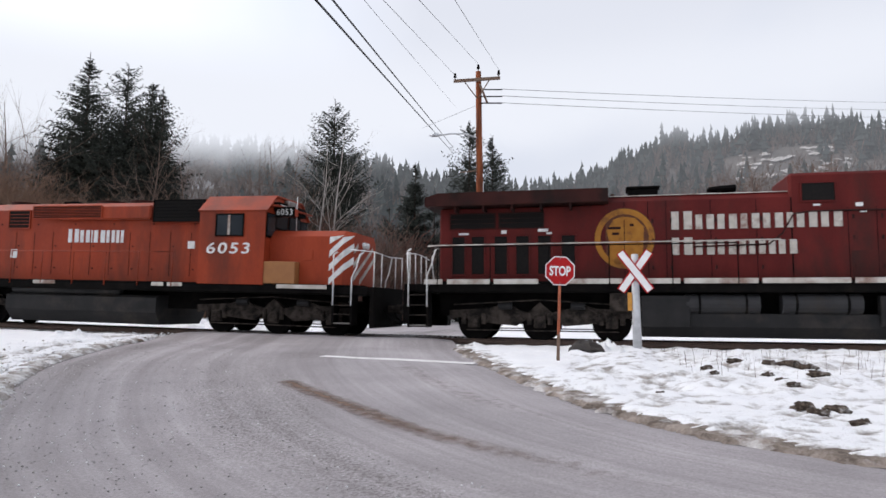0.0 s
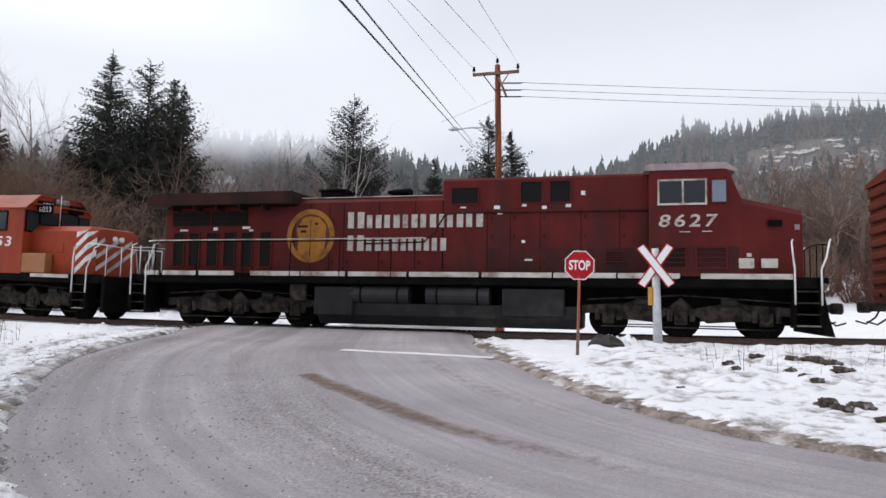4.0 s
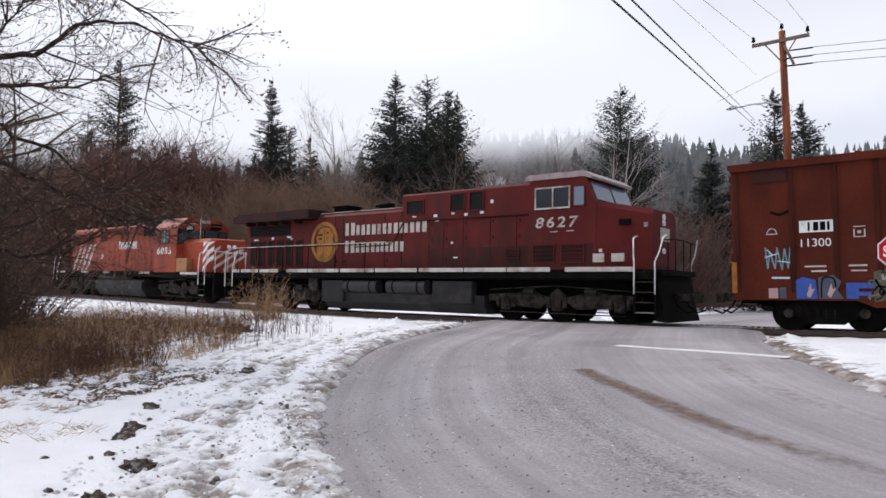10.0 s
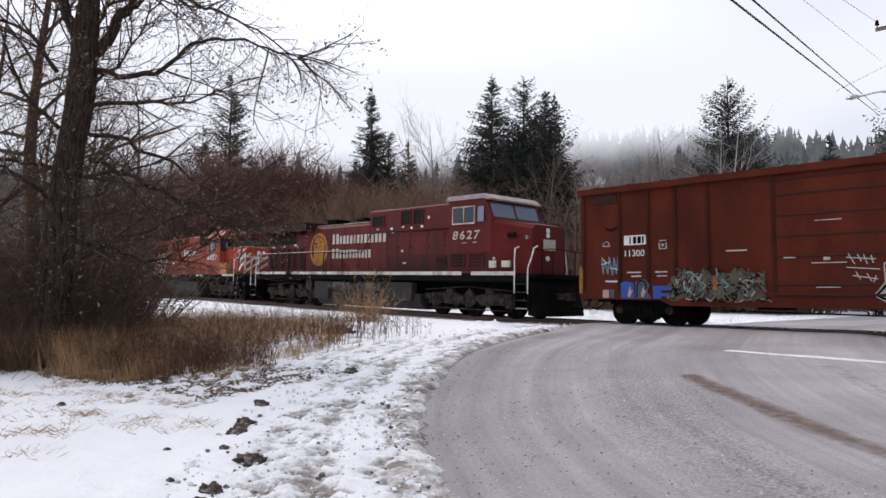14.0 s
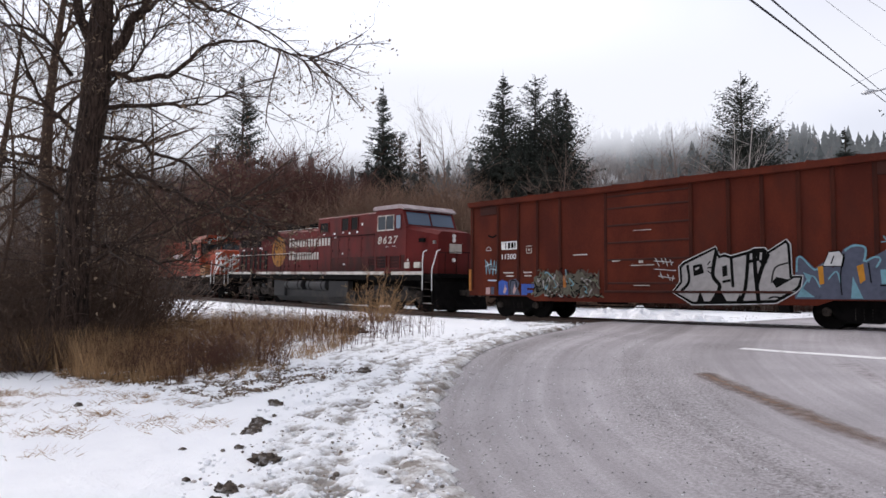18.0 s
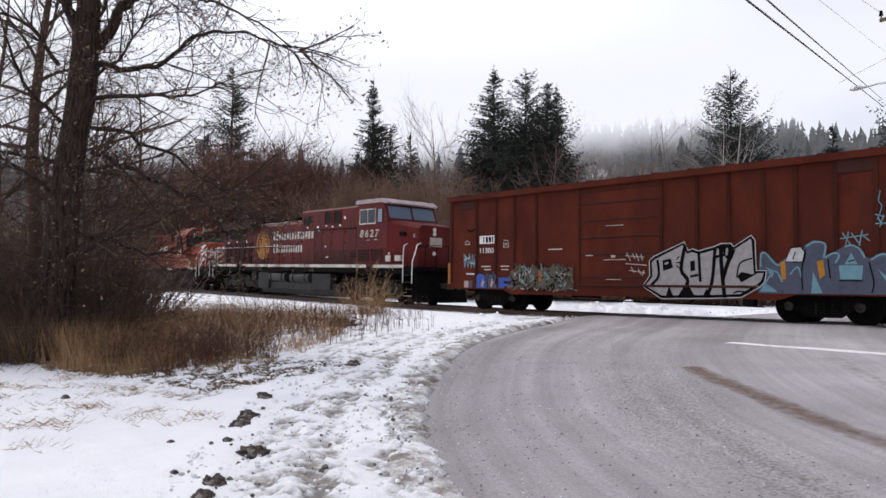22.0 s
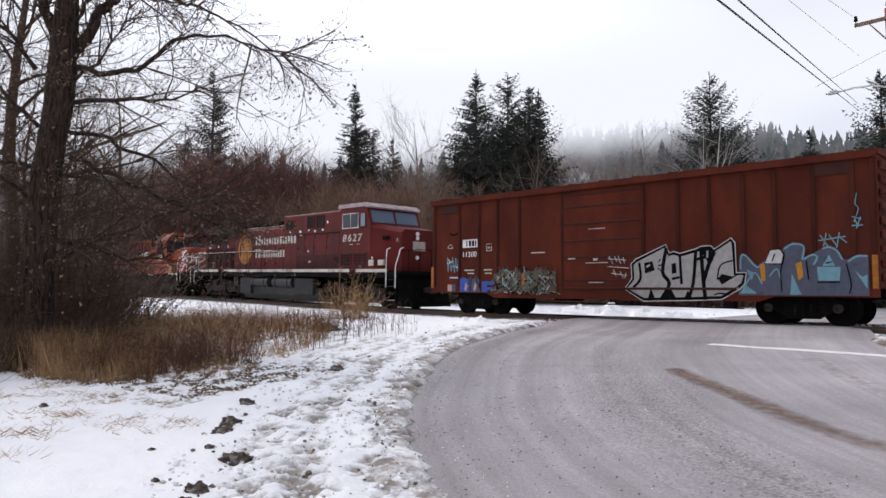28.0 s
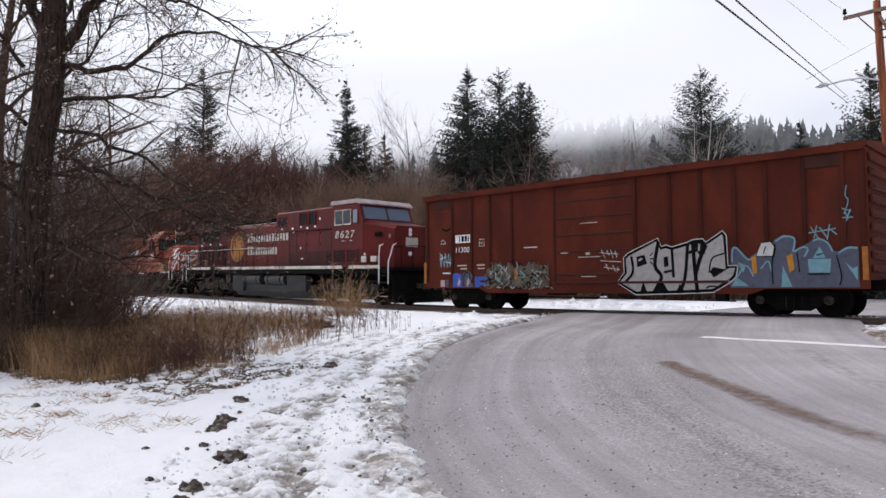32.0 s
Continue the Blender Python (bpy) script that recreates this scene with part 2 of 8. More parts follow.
CREAM = surface("cream_decal", (0.40, 0.37, 0.32), (0.52, 0.48, 0.43), 0.6, scale=5, c3=(0.20, 0.11, 0.085), amount=0.4, bump=0, spec=0.3)
WHITE = surface("white_decal", (0.62, 0.62, 0.60), (0.76, 0.76, 0.74), 0.5, scale=6, c3=(0.42, 0.40, 0.38), amount=0.3, bump=0)
STRIPE = surface("sill_stripe", (0.40, 0.36, 0.31), (0.60, 0.57, 0.52), 0.6, scale=2.5, c3=(0.20, 0.12, 0.09), amount=0.5, bump=0)
GOLD = surface("gold_emblem", (0.30, 0.115, 0.010), (0.38, 0.16, 0.017), 0.6, scale=4, c3=(0.13, 0.05, 0.015), amount=0.4, bump=0, spec=0.3)
DARK_GOLD = surface("emblem_shade", (0.075, 0.022, 0.009), (0.11, 0.035, 0.011), 0.6, scale=4, bump=0, spec=0.3)
GRILLE = surface("dark_grille", (0.005, 0.0045, 0.0045), (0.012, 0.010, 0.009), 0.85, scale=20, fine=120, bump=0.3, spec=0.2)
PANE = glass("dark_pane")
# Sky reflection is put into the tints of the next two panes.
BLUE_PANE = glass("sky_pane", (0.075, 0.105, 0.15), 0.08)
PALE_PANE = glass("sky_reflection_pane", (0.17, 0.21, 0.26), 0.3)
# Body brown darkened for the posts: shadow beside them is put into the paint.
POST_SHADE_BROWN = surface("shaded_boxcar_posts", (0.040, 0.0115, 0.0075), (0.062, 0.0165, 0.0100), 0.75, scale=1.6, fine=25, bump=0.06, c3=(0.024, 0.0095, 0.0075), amount=0.4, stretch=(1, 1, 0.4), spec=0.06)
WOODFREE = surface("boxcar_brown", (0.060, 0.0130, 0.0080), (0.100, 0.0215, 0.0115), 0.75, scale=0.9, fine=25, bump=0.06, c3=(0.055, 0.0160, 0.0110), amount=0.36, stretch=(1, 1, 0.55), spec=0.06)
BOX_DARK = surface("boxcar_stain", (0.030, 0.0105, 0.008), (0.052, 0.016, 0.0105), 0.75, scale=2, bump=0.1, spec=0.15)
YELLOW = surface("yellow_mark", (0.46, 0.20, 0.025), (0.58, 0.27, 0.035), 0.5, scale=6)
FADED_ORANGE = surface("faded_orange", (0.22, 0.075, 0.014), (0.33, 0.12, 0.02), 0.6, scale=6, spec=0.2)
SIGN_RED = surface("sign_red", (0.36, 0.006, 0.008), (0.41, 0.009, 0.010), 0.4, scale=4, bump=0, spec=0.2)
SIGN_WHITE = surface("sign_white", (0.74, 0.74, 0.73), (0.82, 0.82, 0.81), 0.4, scale=5, c3=(0.58, 0.56, 0.53), amount=0.2, bump=0)
POST_RED = surface("rusty_post", (0.36, 0.085, 0.035), (0.46, 0.12, 0.05), 0.6, scale=8, c3=(0.18, 0.1, 0.07), amount=0.4)
GALV = surface("galvanised_post", (0.42, 0.43, 0.44), (0.58, 0.59, 0.6), 0.45, 0.3, scale=5, fine=60)
POLE = surface("pole_timber", (0.15, 0.042, 0.018), (0.30, 0.092, 0.038), 0.85, scale=2.2, fine=26, stretch=(7, 7, 0.3), c3=(0.075, 0.034, 0.024), amount=0.5, bump=0.4, spec=0.15)
ARM = surface("crossarm_timber", (0.12, 0.075, 0.055), (0.20, 0.13, 0.09), 0.85, scale=6, bump=0.3)
WIRE = surface("cable", (0.035, 0.035, 0.038), (0.06, 0.06, 0.064), 0.7, scale=1, bump=0, spec=0.2)
ASPHALT = road_surface()
LINE = surface("worn_road_paint", (0.62, 0.6, 0.59), (0.78, 0.77, 0.76), 0.7, scale=5, c3=(0.36, 0.33, 0.32), amount=0.4, bump=0.2)
SNOW = snow_surface("snow")
SLUSH = surface("dirty_snow", (0.20, 0.17, 0.145), (0.70, 0.695, 0.69), 0.85, scale=3.4, fine=26, bump=1.0, c3=(0.13, 0.095, 0.07), amount=0.55, depth=0.05)
MUDDY = surface("muddy_slush", (0.085, 0.062, 0.046), (0.30, 0.25, 0.215), 0.9, scale=3.2, fine=30, bump=1.0, c3=(0.62, 0.61, 0.61), amount=0.42, depth=0.05)
# Roof red made pale so that the sky's reflection is in its colour.
SKY_PALE_RED = surface("sky_pale_roof", (0.20, 0.135, 0.132), (0.36, 0.29, 0.285), 0.5, scale=2.5, bump=0.05, spec=0.6)
PEBBLE = surface("road_gravel", (0.15, 0.138, 0.135), (0.36, 0.34, 0.335), 0.9, scale=9, fine=60, bump=0.3)
EARTH_CRUMB = surface("grey_earth", (0.07, 0.055, 0.044), (0.24, 0.205, 0.175), 0.95, scale=14, fine=70, bump=0.8, spec=0.1)
CRUST = surface("snow_crumbs", (0.60, 0.60, 0.62), (0.80, 0.80, 0.81), 0.85, scale=9, fine=60, bump=0.5, c3=(0.33, 0.28, 0.24), amount=0.45)
DIRT = surface("frozen_earth", (0.032, 0.024, 0.019), (0.115, 0.090, 0.072), 0.95, scale=14, fine=70, bump=0.9, c3=(0.50, 0.49, 0.48), amount=0.24, spec=0.1)
BALLAST = surface("snowy_ballast", (0.09, 0.08, 0.075), (0.2, 0.18, 0.17), 0.9, scale=5, fine=40, bump=0.8, c3=(0.84, 0.845, 0.86), amount=1.05)
TIE = surface("creosoted_tie", (0.035, 0.028, 0.024), (0.07, 0.055, 0.045), 0.85, scale=6, fine=50, stretch=(3, 0.5, 3), bump=0.4, own=0.2, c3=(0.80, 0.805, 0.82), amount=0.8)
BARK = surface("brown_bark", (0.020, 0.013, 0.010), (0.072, 0.048, 0.037), 0.95, scale=7, fine=34, stretch=(3, 3, 0.6), bump=1.0, depth=0.06, spec=0.1, c3=(0.012, 0.009, 0.008), amount=0.45)
BIRCH = surface("pale_bark", (0.24, 0.21, 0.19), (0.36, 0.33, 0.30), 0.85, scale=4, bump=0.2)
NEEDLE = leafy("conifer_needles", (0.010, 0.013, 0.011), (0.050, 0.055, 0.044))
TWIG = leafy("bare_twigs", (0.080, 0.054, 0.043), (0.20, 0.140, 0.112))
REDTWIG = leafy("red_osier_twigs", (0.072, 0.034, 0.027), (0.165, 0.080, 0.062))
TANTWIG = leafy("willow_twigs", (0.120, 0.072, 0.048), (0.26, 0.162, 0.112))
DARKTWIG = leafy("dark_twigs", (0.032, 0.0205, 0.0150), (0.118, 0.073, 0.050))
# Kept darker than the thicket twigs: silhouette against the sky is in this colour.
COTTONTWIG = leafy("silhouetted_cottonwood", (0.020, 0.0135, 0.0105), (0.066, 0.042, 0.031))
GRASS = leafy("dry_grass", (0.125, 0.070, 0.033), (0.48, 0.30, 0.155))
WEED = leafy("dead_weeds", (0.040, 0.017, 0.013), (0.115, 0.055, 0.036))
LEAF = leafy("dead_leaves", (0.060, 0.040, 0.028), (0.25, 0.175, 0.115))
WOODS = leafy("hill_conifers", (0.018, 0.026, 0.026), (0.048, 0.058, 0.054))
HILLWOOD = leafy("hill_bare_trees", (0.070, 0.050, 0.043), (0.165, 0.120, 0.100))
ROCK = surface("dark_rock", (0.018, 0.015, 0.014), (0.05, 0.042, 0.036), 0.85, scale=4, bump=0.8)
HILL = surface("hill_ground", (0.055, 0.046, 0.040), (0.11, 0.095, 0.083), 0.9, scale=0.03, fine=0.4, bump=0.0, c3=(0.62, 0.63, 0.65), amount=0.12)
GRAFF = {c: surface("spray_" + c, tuple(v * 0.82 for v in rgb), rgb, 0.75, scale=6, c3=tuple(v * 0.6 for v in rgb), amount=0.25, bump=0, spec=0.05) for c, rgb in dict(
    orange=(0.45, 0.20, 0.03), white=(0.50, 0.49, 0.48), silver=(0.34, 0.32, 0.31), black=(0.005, 0.005, 0.005), teal=(0.15, 0.29, 0.34), slate=(0.085, 0.092, 0.125), blue=(0.05, 0.10, 0.34), pale=(0.55, 0.66, 0.70), lime=(0.15, 0.16, 0.115), stone=(0.085, 0.062, 0.050), moss=(0.105, 0.095, 0.075), pink=(0.45, 0.30, 0.28)).items()}


# ---- mesh helpers ----
class Geo:
    """Gathers corners and faces of many simple pieces for one mesh."""

    def __init__(self):
        self.v, self.f = [], []

    def add(self, vs, fs):
        o = len(self.v)
        self.v.extend(vs)
        self.f.extend(tuple(i + o for i in f) for f in fs)

    def box(self, x0, x1, y0, y1, z0, z1, c=0.0):
        if not c:
            self.add([(x, y, z) for z in (z0, z1) for y in (y0, y1) for x in (x0, x1)], [(0, 2, 3, 1), (4, 5, 7, 6), (0, 1, 5, 4), (2, 6, 7, 3), (0, 4, 6, 2), (1, 3, 7, 5)])
            return
        bm = bmesh.new()
        bmesh.ops.create_cube(bm, size=1, matrix=Matrix.Translation(((x0 + x1) / 2, (y0 + y1) / 2, (z0 + z1) / 2)) @ Matrix.Diagonal((x1 - x0, y1 - y0, z1 - z0, 1)))
        bmesh.ops.bevel(bm, geom=bm.edges[:], offset=c, segments=1, affect="EDGES")
        bm.verts.index_update()
        self.add([tuple(p.co) for p in bm.verts], [tuple(p.index for p in f.verts) for f in bm.faces])
        bm.free()

    def prism(self, prof, y0, y1):
        """A profile in x and z, drawn out from y0 to y1."""
        n = len(prof)
        self.add([(x, y0, z) for x, z in prof] + [(x, y1, z) for x, z in prof], [tuple(range(n))[::-1], tuple(range(n, 2 * n))] + [(i, (i + 1) % n, n + (i + 1) % n, n + i) for i in range(n)])

    def loft_y(self, prof, x0, x1):
        """A profile in y and z, drawn out from x0 to x1."""
        n = len(prof)
        self.add([(x0, y, z) for y, z in prof] + [(x1, y, z) for y, z in prof], [tuple(range(n)), tuple(range(n, 2 * n))[::-1]] + [(i, n + i, n + (i + 1) % n, (i + 1) % n) for i in range(n)])

    def tube(self, pts, r, seg=6, r2=None):
        pts = [Vector(p) for p in pts]
        n, rings = len(pts), []
        for i, p in enumerate(pts):
            d = (pts[min(i + 1, n - 1)] - pts[max(i - 1, 0)]).normalized()
            a = d.orthogonal().normalized() if i == 0 else (a - d * a.dot(d)).normalized()
            b = d.cross(a)
            rad = r if r2 is None else r + (r2 - r) * i / (n - 1)
            rings.append([tuple(p + (a * math.cos(6.28319 * k / seg) + b * math.sin(6.28319 * k / seg)) * rad) for k in range(seg)])
        fs = [(i * seg + k, i * seg + (k + 1) % seg, (i + 1) * seg + (k + 1) % seg, (i + 1) * seg + k) for i in range(n - 1) for k in range(seg)]
        self.add([v for ring in rings for v in ring], fs + [tuple(range(seg))[::-1], tuple(range((n - 1) * seg, n * seg))])

    def disc(self, x, y0, y1, z, r, seg=20):
        self.tube([(x, y0, z), (x, y1, z)], r, seg)

    def blade(self, p, q, w, side=None):
        p, q = Vector(p), Vector(q)
        s = (side or (q - p).cross(Vector((random.uniform(-1, 1), random.uniform(-1, 1), random.uniform(-0.3, 0.3))))).normalized() * w
        self.add([tuple(p - s), tuple(p + s), tuple(q)], [(0, 1, 2)])

    def rough_ball(self, x, y, z, rx, ry, rz, seed=0, seg=9, rings=5):
        vs, fs = [], []
        for i in range(rings + 1):
            ph = math.pi * i / rings
            for j in range(seg):
                th = 6.28319 * j / seg
                d = Vector((math.sin(ph) * math.cos(th), math.sin(ph) * math.sin(th), math.cos(ph)))
                k = 1 + 0.42 * noise.noise(d * 1.6 + Vector((seed * 3.7, seed, 0))) + 0.2 * noise.noise(d * 4 + Vector((seed, 2, 7)))
                vs.append((x + d.x * rx * k, y + d.y * ry * k, z + d.z * rz * k))
        for i in range(rings):
            for j in range(seg):
                fs.append((i * seg + j, (i + 1) * seg + j, (i + 1) * seg + (j + 1) % seg, i * seg + (j + 1) % seg))
        self.add(vs, fs)

    def mesh(self, name, smooth=False):
        me = bpy.data.meshes.new(name)
        me.from_pydata(self.v, [], self.f)
        if smooth:
            me.shade_smooth()
        me.update()
        return me


def part(name, geo, material, parent=None, label="", smooth=False):
    me = geo.mesh(name, smooth)
    me.materials.append(material)
    ob = new(name, me)
    if parent:
        ob.parent = parent
    if label:
        ob["label"] = label
    return ob


def thing(name, label, category, group="", m=None, kind=""):
    ob = tagged(new(name), label, category, group, kind)
    if m:
        ob.matrix_basis = m
    return ob


def boxpart(name, dims, material, parent, c=0.0, label=""):
    g = Geo()
    g.box(*dims, c)
    return part(name, g, material, parent, label)


def tubepart(name, pts, r, material, parent, seg=6, r2=None, label=""):
    g = Geo()
    g.tube(pts, r, seg, r2)
    return part(name, g, material, parent, label, smooth=True)


def lettering(name, text, size, x, z, y, material, parent, width=None, label="", shear=0.0, rot=None, height=None, bold=0.0, space=1.0):
    """Painted characters on a face that looks to -y; x, z: lower left corner."""
    cu = bpy.data.curves.new(name, "FONT")
    cu.body, cu.size, cu.shear, cu.extrude, cu.offset, cu.space_character = text, size, shear, 0.002, bold, space
    tmp = bpy.data.objects.new(name, cu)
    me = bpy.data.meshes.new_from_object(tmp)
    bpy.data.objects.remove(tmp)
    xs, ys = [v.co.x for v in me.vertices], [v.co.y for v in me.vertices]
    fx = (width / (max(xs) - min(xs))) if width else 1
    fy = (height / (max(ys) - min(ys))) if height else 1
    x_low, y_low = min(xs), min(ys)
    for v in me.vertices:
        p = Vector(((v.co.x - x_low) * fx, -v.co.z, (v.co.y - y_low) * fy))
        v.co = (rot @ p if rot else p) + Vector((x, y, z))
    me.materials.clear()
    me.materials.append(material)
    ob = new(name, me)
    ob.parent = parent
    if label:
        ob["label"] = label
    return ob


# ---- the railway's line ----
TRACK_Y, BEND, X_BEND, TURN = 21.53, 0.0023, -9.58, 3.055
TC, TS = math.cos(radians(TURN)), math.sin(radians(TURN))


def rail_z(x):
    """Rail height by the distance along the line's own axis: a slight dip at the crossing."""
    d = x + 9.88
    return 0.0005 * d * d / (1 + (d / 45) ** 4)


def line_y(x):
    return TRACK_Y + BEND / 2 * max(X_BEND - x, 0) ** 2


def rail_at(a, side=0.0):
    """Pose on the railway at a metres along it; side: metres towards the far side."""
    if a >= X_BEND:
        x, slope = a, 0.0
    else:
        u = X_BEND - a
        for _ in range(6):
            u = (X_BEND - a) - BEND ** 2 * u ** 3 / 6
        x, slope = X_BEND - u, -BEND * u
    lift = rail_z(x + 0.5) - rail_z(x - 0.5)
    return pose(0, 0, 0, 0, 0, -TURN) @ pose(x, line_y(x), rail_z(x), 0, -math.degrees(math.atan(lift)), math.degrees(math.atan(slope))) @ Matrix.Translation((0, side, 0))


def track_y(x):
    """Where the railway's middle passes, at x of the plan."""
    y = 21.0
    for _ in range(3):
        xt = x * TC - y * TS
        y = -xt * TS + line_y(xt) * TC
    return y


# ---- ground ----
def smooth(a, b, x):
    t = min(1, max(0, (x - a) / (b - a)))
    return t * t * (3 - 2 * t)


def spline(pts, n):
    """A smooth line through points in plan."""
    pts = [Vector(p) for p in pts]
    out = []
    for i in range(len(pts) - 1):
        p0, p1, p2, p3 = pts[max(i - 1, 0)], pts[i], pts[i + 1], pts[min(i + 2, len(pts) - 1)]
        for k in range(n):
            t = k / n
            out.append(0.5 * ((2 * p1) + (p2 - p0) * t + (2 * p0 - 5 * p1 + 4 * p2 - p3) * t * t + (3 * p1 - p0 - 3 * p2 + p3) * t ** 3))
    return out + [pts[-1]]


ROAD_L = spline([(-11.40, 61.64), (-12.83, 36.97), (-12.64, 24.61), (-12.27, 19.45), (-10.85, 14.10), (-9.52, 11.01), (-7.92, 8.56), (-6.37, 6.51), (-5.12, 5.34), (-3.67, 4.23), (-1.54, 2.97), (2.11, 1.46), (8.20, -0.43), (20.37, -3.19), (45.81, -7.70)], 6)
ROAD_R = spline([(-4.03, 61.60), (-4.21, 36.97), (-3.93, 24.65), (-3.14, 19.52), (-1.88, 15.10), (-1.32, 13.66), (-0.65, 11.91), (0.02, 10.57), (0.53, 9.74), (1.16, 8.91), (2.09, 8.12), (4.28, 6.97), (8.94, 5.73), (20.71, 3.65), (46.21, -0.34)], 6)


def base_z(x, y):
    """Height of the land without its small bumps."""
    t = track_y(x)
    d = t - y
    bed = rail_z(x - 1.14) - 0.17
    if d > 0:
        return bed - 0.72 * smooth(2.2, 21, d) * min(1, d / 21 + 0.15) - 0.25 * smooth(20, 60, d)
    rise = 5.4 * smooth(5, 55, -d) * smooth(-4.6, -2.4, x)
    return bed - 0.25 * smooth(1.8, 8, -d) + 0.9 * smooth(25, 120, -d) + rise


ROAD_MID = [(a + b) / 2 for a, b in zip(ROAD_L, ROAD_R)]


ROAD_QUADS = np.array([[(q[k].x, q[k].y, q[(k + 1) % 4].x - q[k].x, q[(k + 1) % 4].y - q[k].y) for k in range(4)] for q in zip(ROAD_L, ROAD_L[1:], ROAD_R[1:], ROAD_R)])
ROAD_EDGE = np.array([(q.x, q.y) for q in ROAD_L[6:] + ROAD_R[6:]])


def inside_road(x, y):
    s = ROAD_QUADS[:, :, 2] * (y - ROAD_QUADS[:, :, 1]) - ROAD_QUADS[:, :, 3] * (x - ROAD_QUADS[:, :, 0])
    return bool(((s >= 0).all(1) | (s <= 0).all(1)).any())


def edge_gap(x, y):
    """Metres to the nearest road edge line."""
    return float(np.hypot(ROAD_EDGE[:, 0] - x, ROAD_EDGE[:, 1] - y).min())


def axis(bands, lo, hi, grow=1.25):
    """Grid lines: bands of (start, end, step) in a row, then ever wider ones outwards."""
    mid = []
    for a, b, s in bands:
        mid += list(np.arange(a, b - s * 0.3, s))
    mid.append(bands[-1][1])
    a, s = mid[-1], bands[-1][2]
    while a < hi:
        s *= grow
        a += s
        mid.append(a)
    a, s = mid[0], bands[0][2]
    while a > lo:
        s *= grow
        a -= s
        mid.insert(0, a)
    return mid


def land(x, y, bumps=True):
    z = base_z(x, y)
    if bumps:
        z += 0.035 * noise.noise(Vector((x * 0.8, y * 0.8, 0))) + 0.03 * noise.noise(Vector((x * 2.6, y * 2.6, 3)))
    return z


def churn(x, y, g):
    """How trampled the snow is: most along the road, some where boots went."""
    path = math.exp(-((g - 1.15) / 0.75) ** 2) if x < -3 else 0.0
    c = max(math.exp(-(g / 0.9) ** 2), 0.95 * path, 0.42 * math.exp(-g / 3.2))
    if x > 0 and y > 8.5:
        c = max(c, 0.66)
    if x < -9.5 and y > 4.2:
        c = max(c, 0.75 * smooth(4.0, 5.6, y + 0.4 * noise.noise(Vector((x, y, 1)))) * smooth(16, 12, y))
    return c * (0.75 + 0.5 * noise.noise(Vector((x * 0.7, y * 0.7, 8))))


def build_ground():
    xs = axis(((-24, -13, 0.22), (-13, -2, 0.055), (-2, 12, 0.16)), -3000, 3000)
    ys = axis(((1.0, 9.5, 0.055), (9.5, 19.5, 0.16)), -400, 4000)
    vs, fs, ch = [], [], []
    for y in ys:
        for x in xs:
            z, c = land(x, y), 0.15
            near = -26 < x < 14 and -2 < y < 20
            if near or (-20 < x < 50 and -10 < y < 70):
                if inside_road(x, y):
                    z = base_z(x, y) - 0.12
                elif near:
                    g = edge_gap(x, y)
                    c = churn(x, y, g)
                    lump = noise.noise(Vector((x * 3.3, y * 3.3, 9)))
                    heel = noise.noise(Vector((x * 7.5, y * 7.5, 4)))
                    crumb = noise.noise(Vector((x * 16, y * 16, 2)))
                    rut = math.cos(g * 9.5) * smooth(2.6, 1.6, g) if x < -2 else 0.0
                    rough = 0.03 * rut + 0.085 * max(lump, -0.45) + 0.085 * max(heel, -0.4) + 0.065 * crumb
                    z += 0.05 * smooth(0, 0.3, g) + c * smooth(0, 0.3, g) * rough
                    # More earth colour in hollows: dirt there plus their shade, put into colour.
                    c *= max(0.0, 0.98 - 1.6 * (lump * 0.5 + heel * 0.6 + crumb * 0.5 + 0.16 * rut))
                    if x > 0 and y > 11:
                        z += 0.12 * noise.noise(Vector((x * 1.1, y * 1.6, 6))) + 0.06 * noise.noise(Vector((x * 2.7, y * 3.4, 1)))
            if abs(y - track_y(x)) < 1.5:
                z = min(z, rail_z(x - 1.14) - 0.2)
            vs.append((x, y, z))
            ch.append(c)
    nx = len(xs)
    for j in range(len(ys) - 1):
        for i in range(nx - 1):
            fs.append((j * nx + i, j * nx + i + 1, (j + 1) * nx + i + 1, (j + 1) * nx + i))
    g = Geo()
    g.add(vs, fs)
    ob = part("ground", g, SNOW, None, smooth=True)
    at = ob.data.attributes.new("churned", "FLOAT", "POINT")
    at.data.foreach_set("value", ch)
    tagged(ob, "trampled white snow over frozen ground beside the road", "ground", kind="structure")


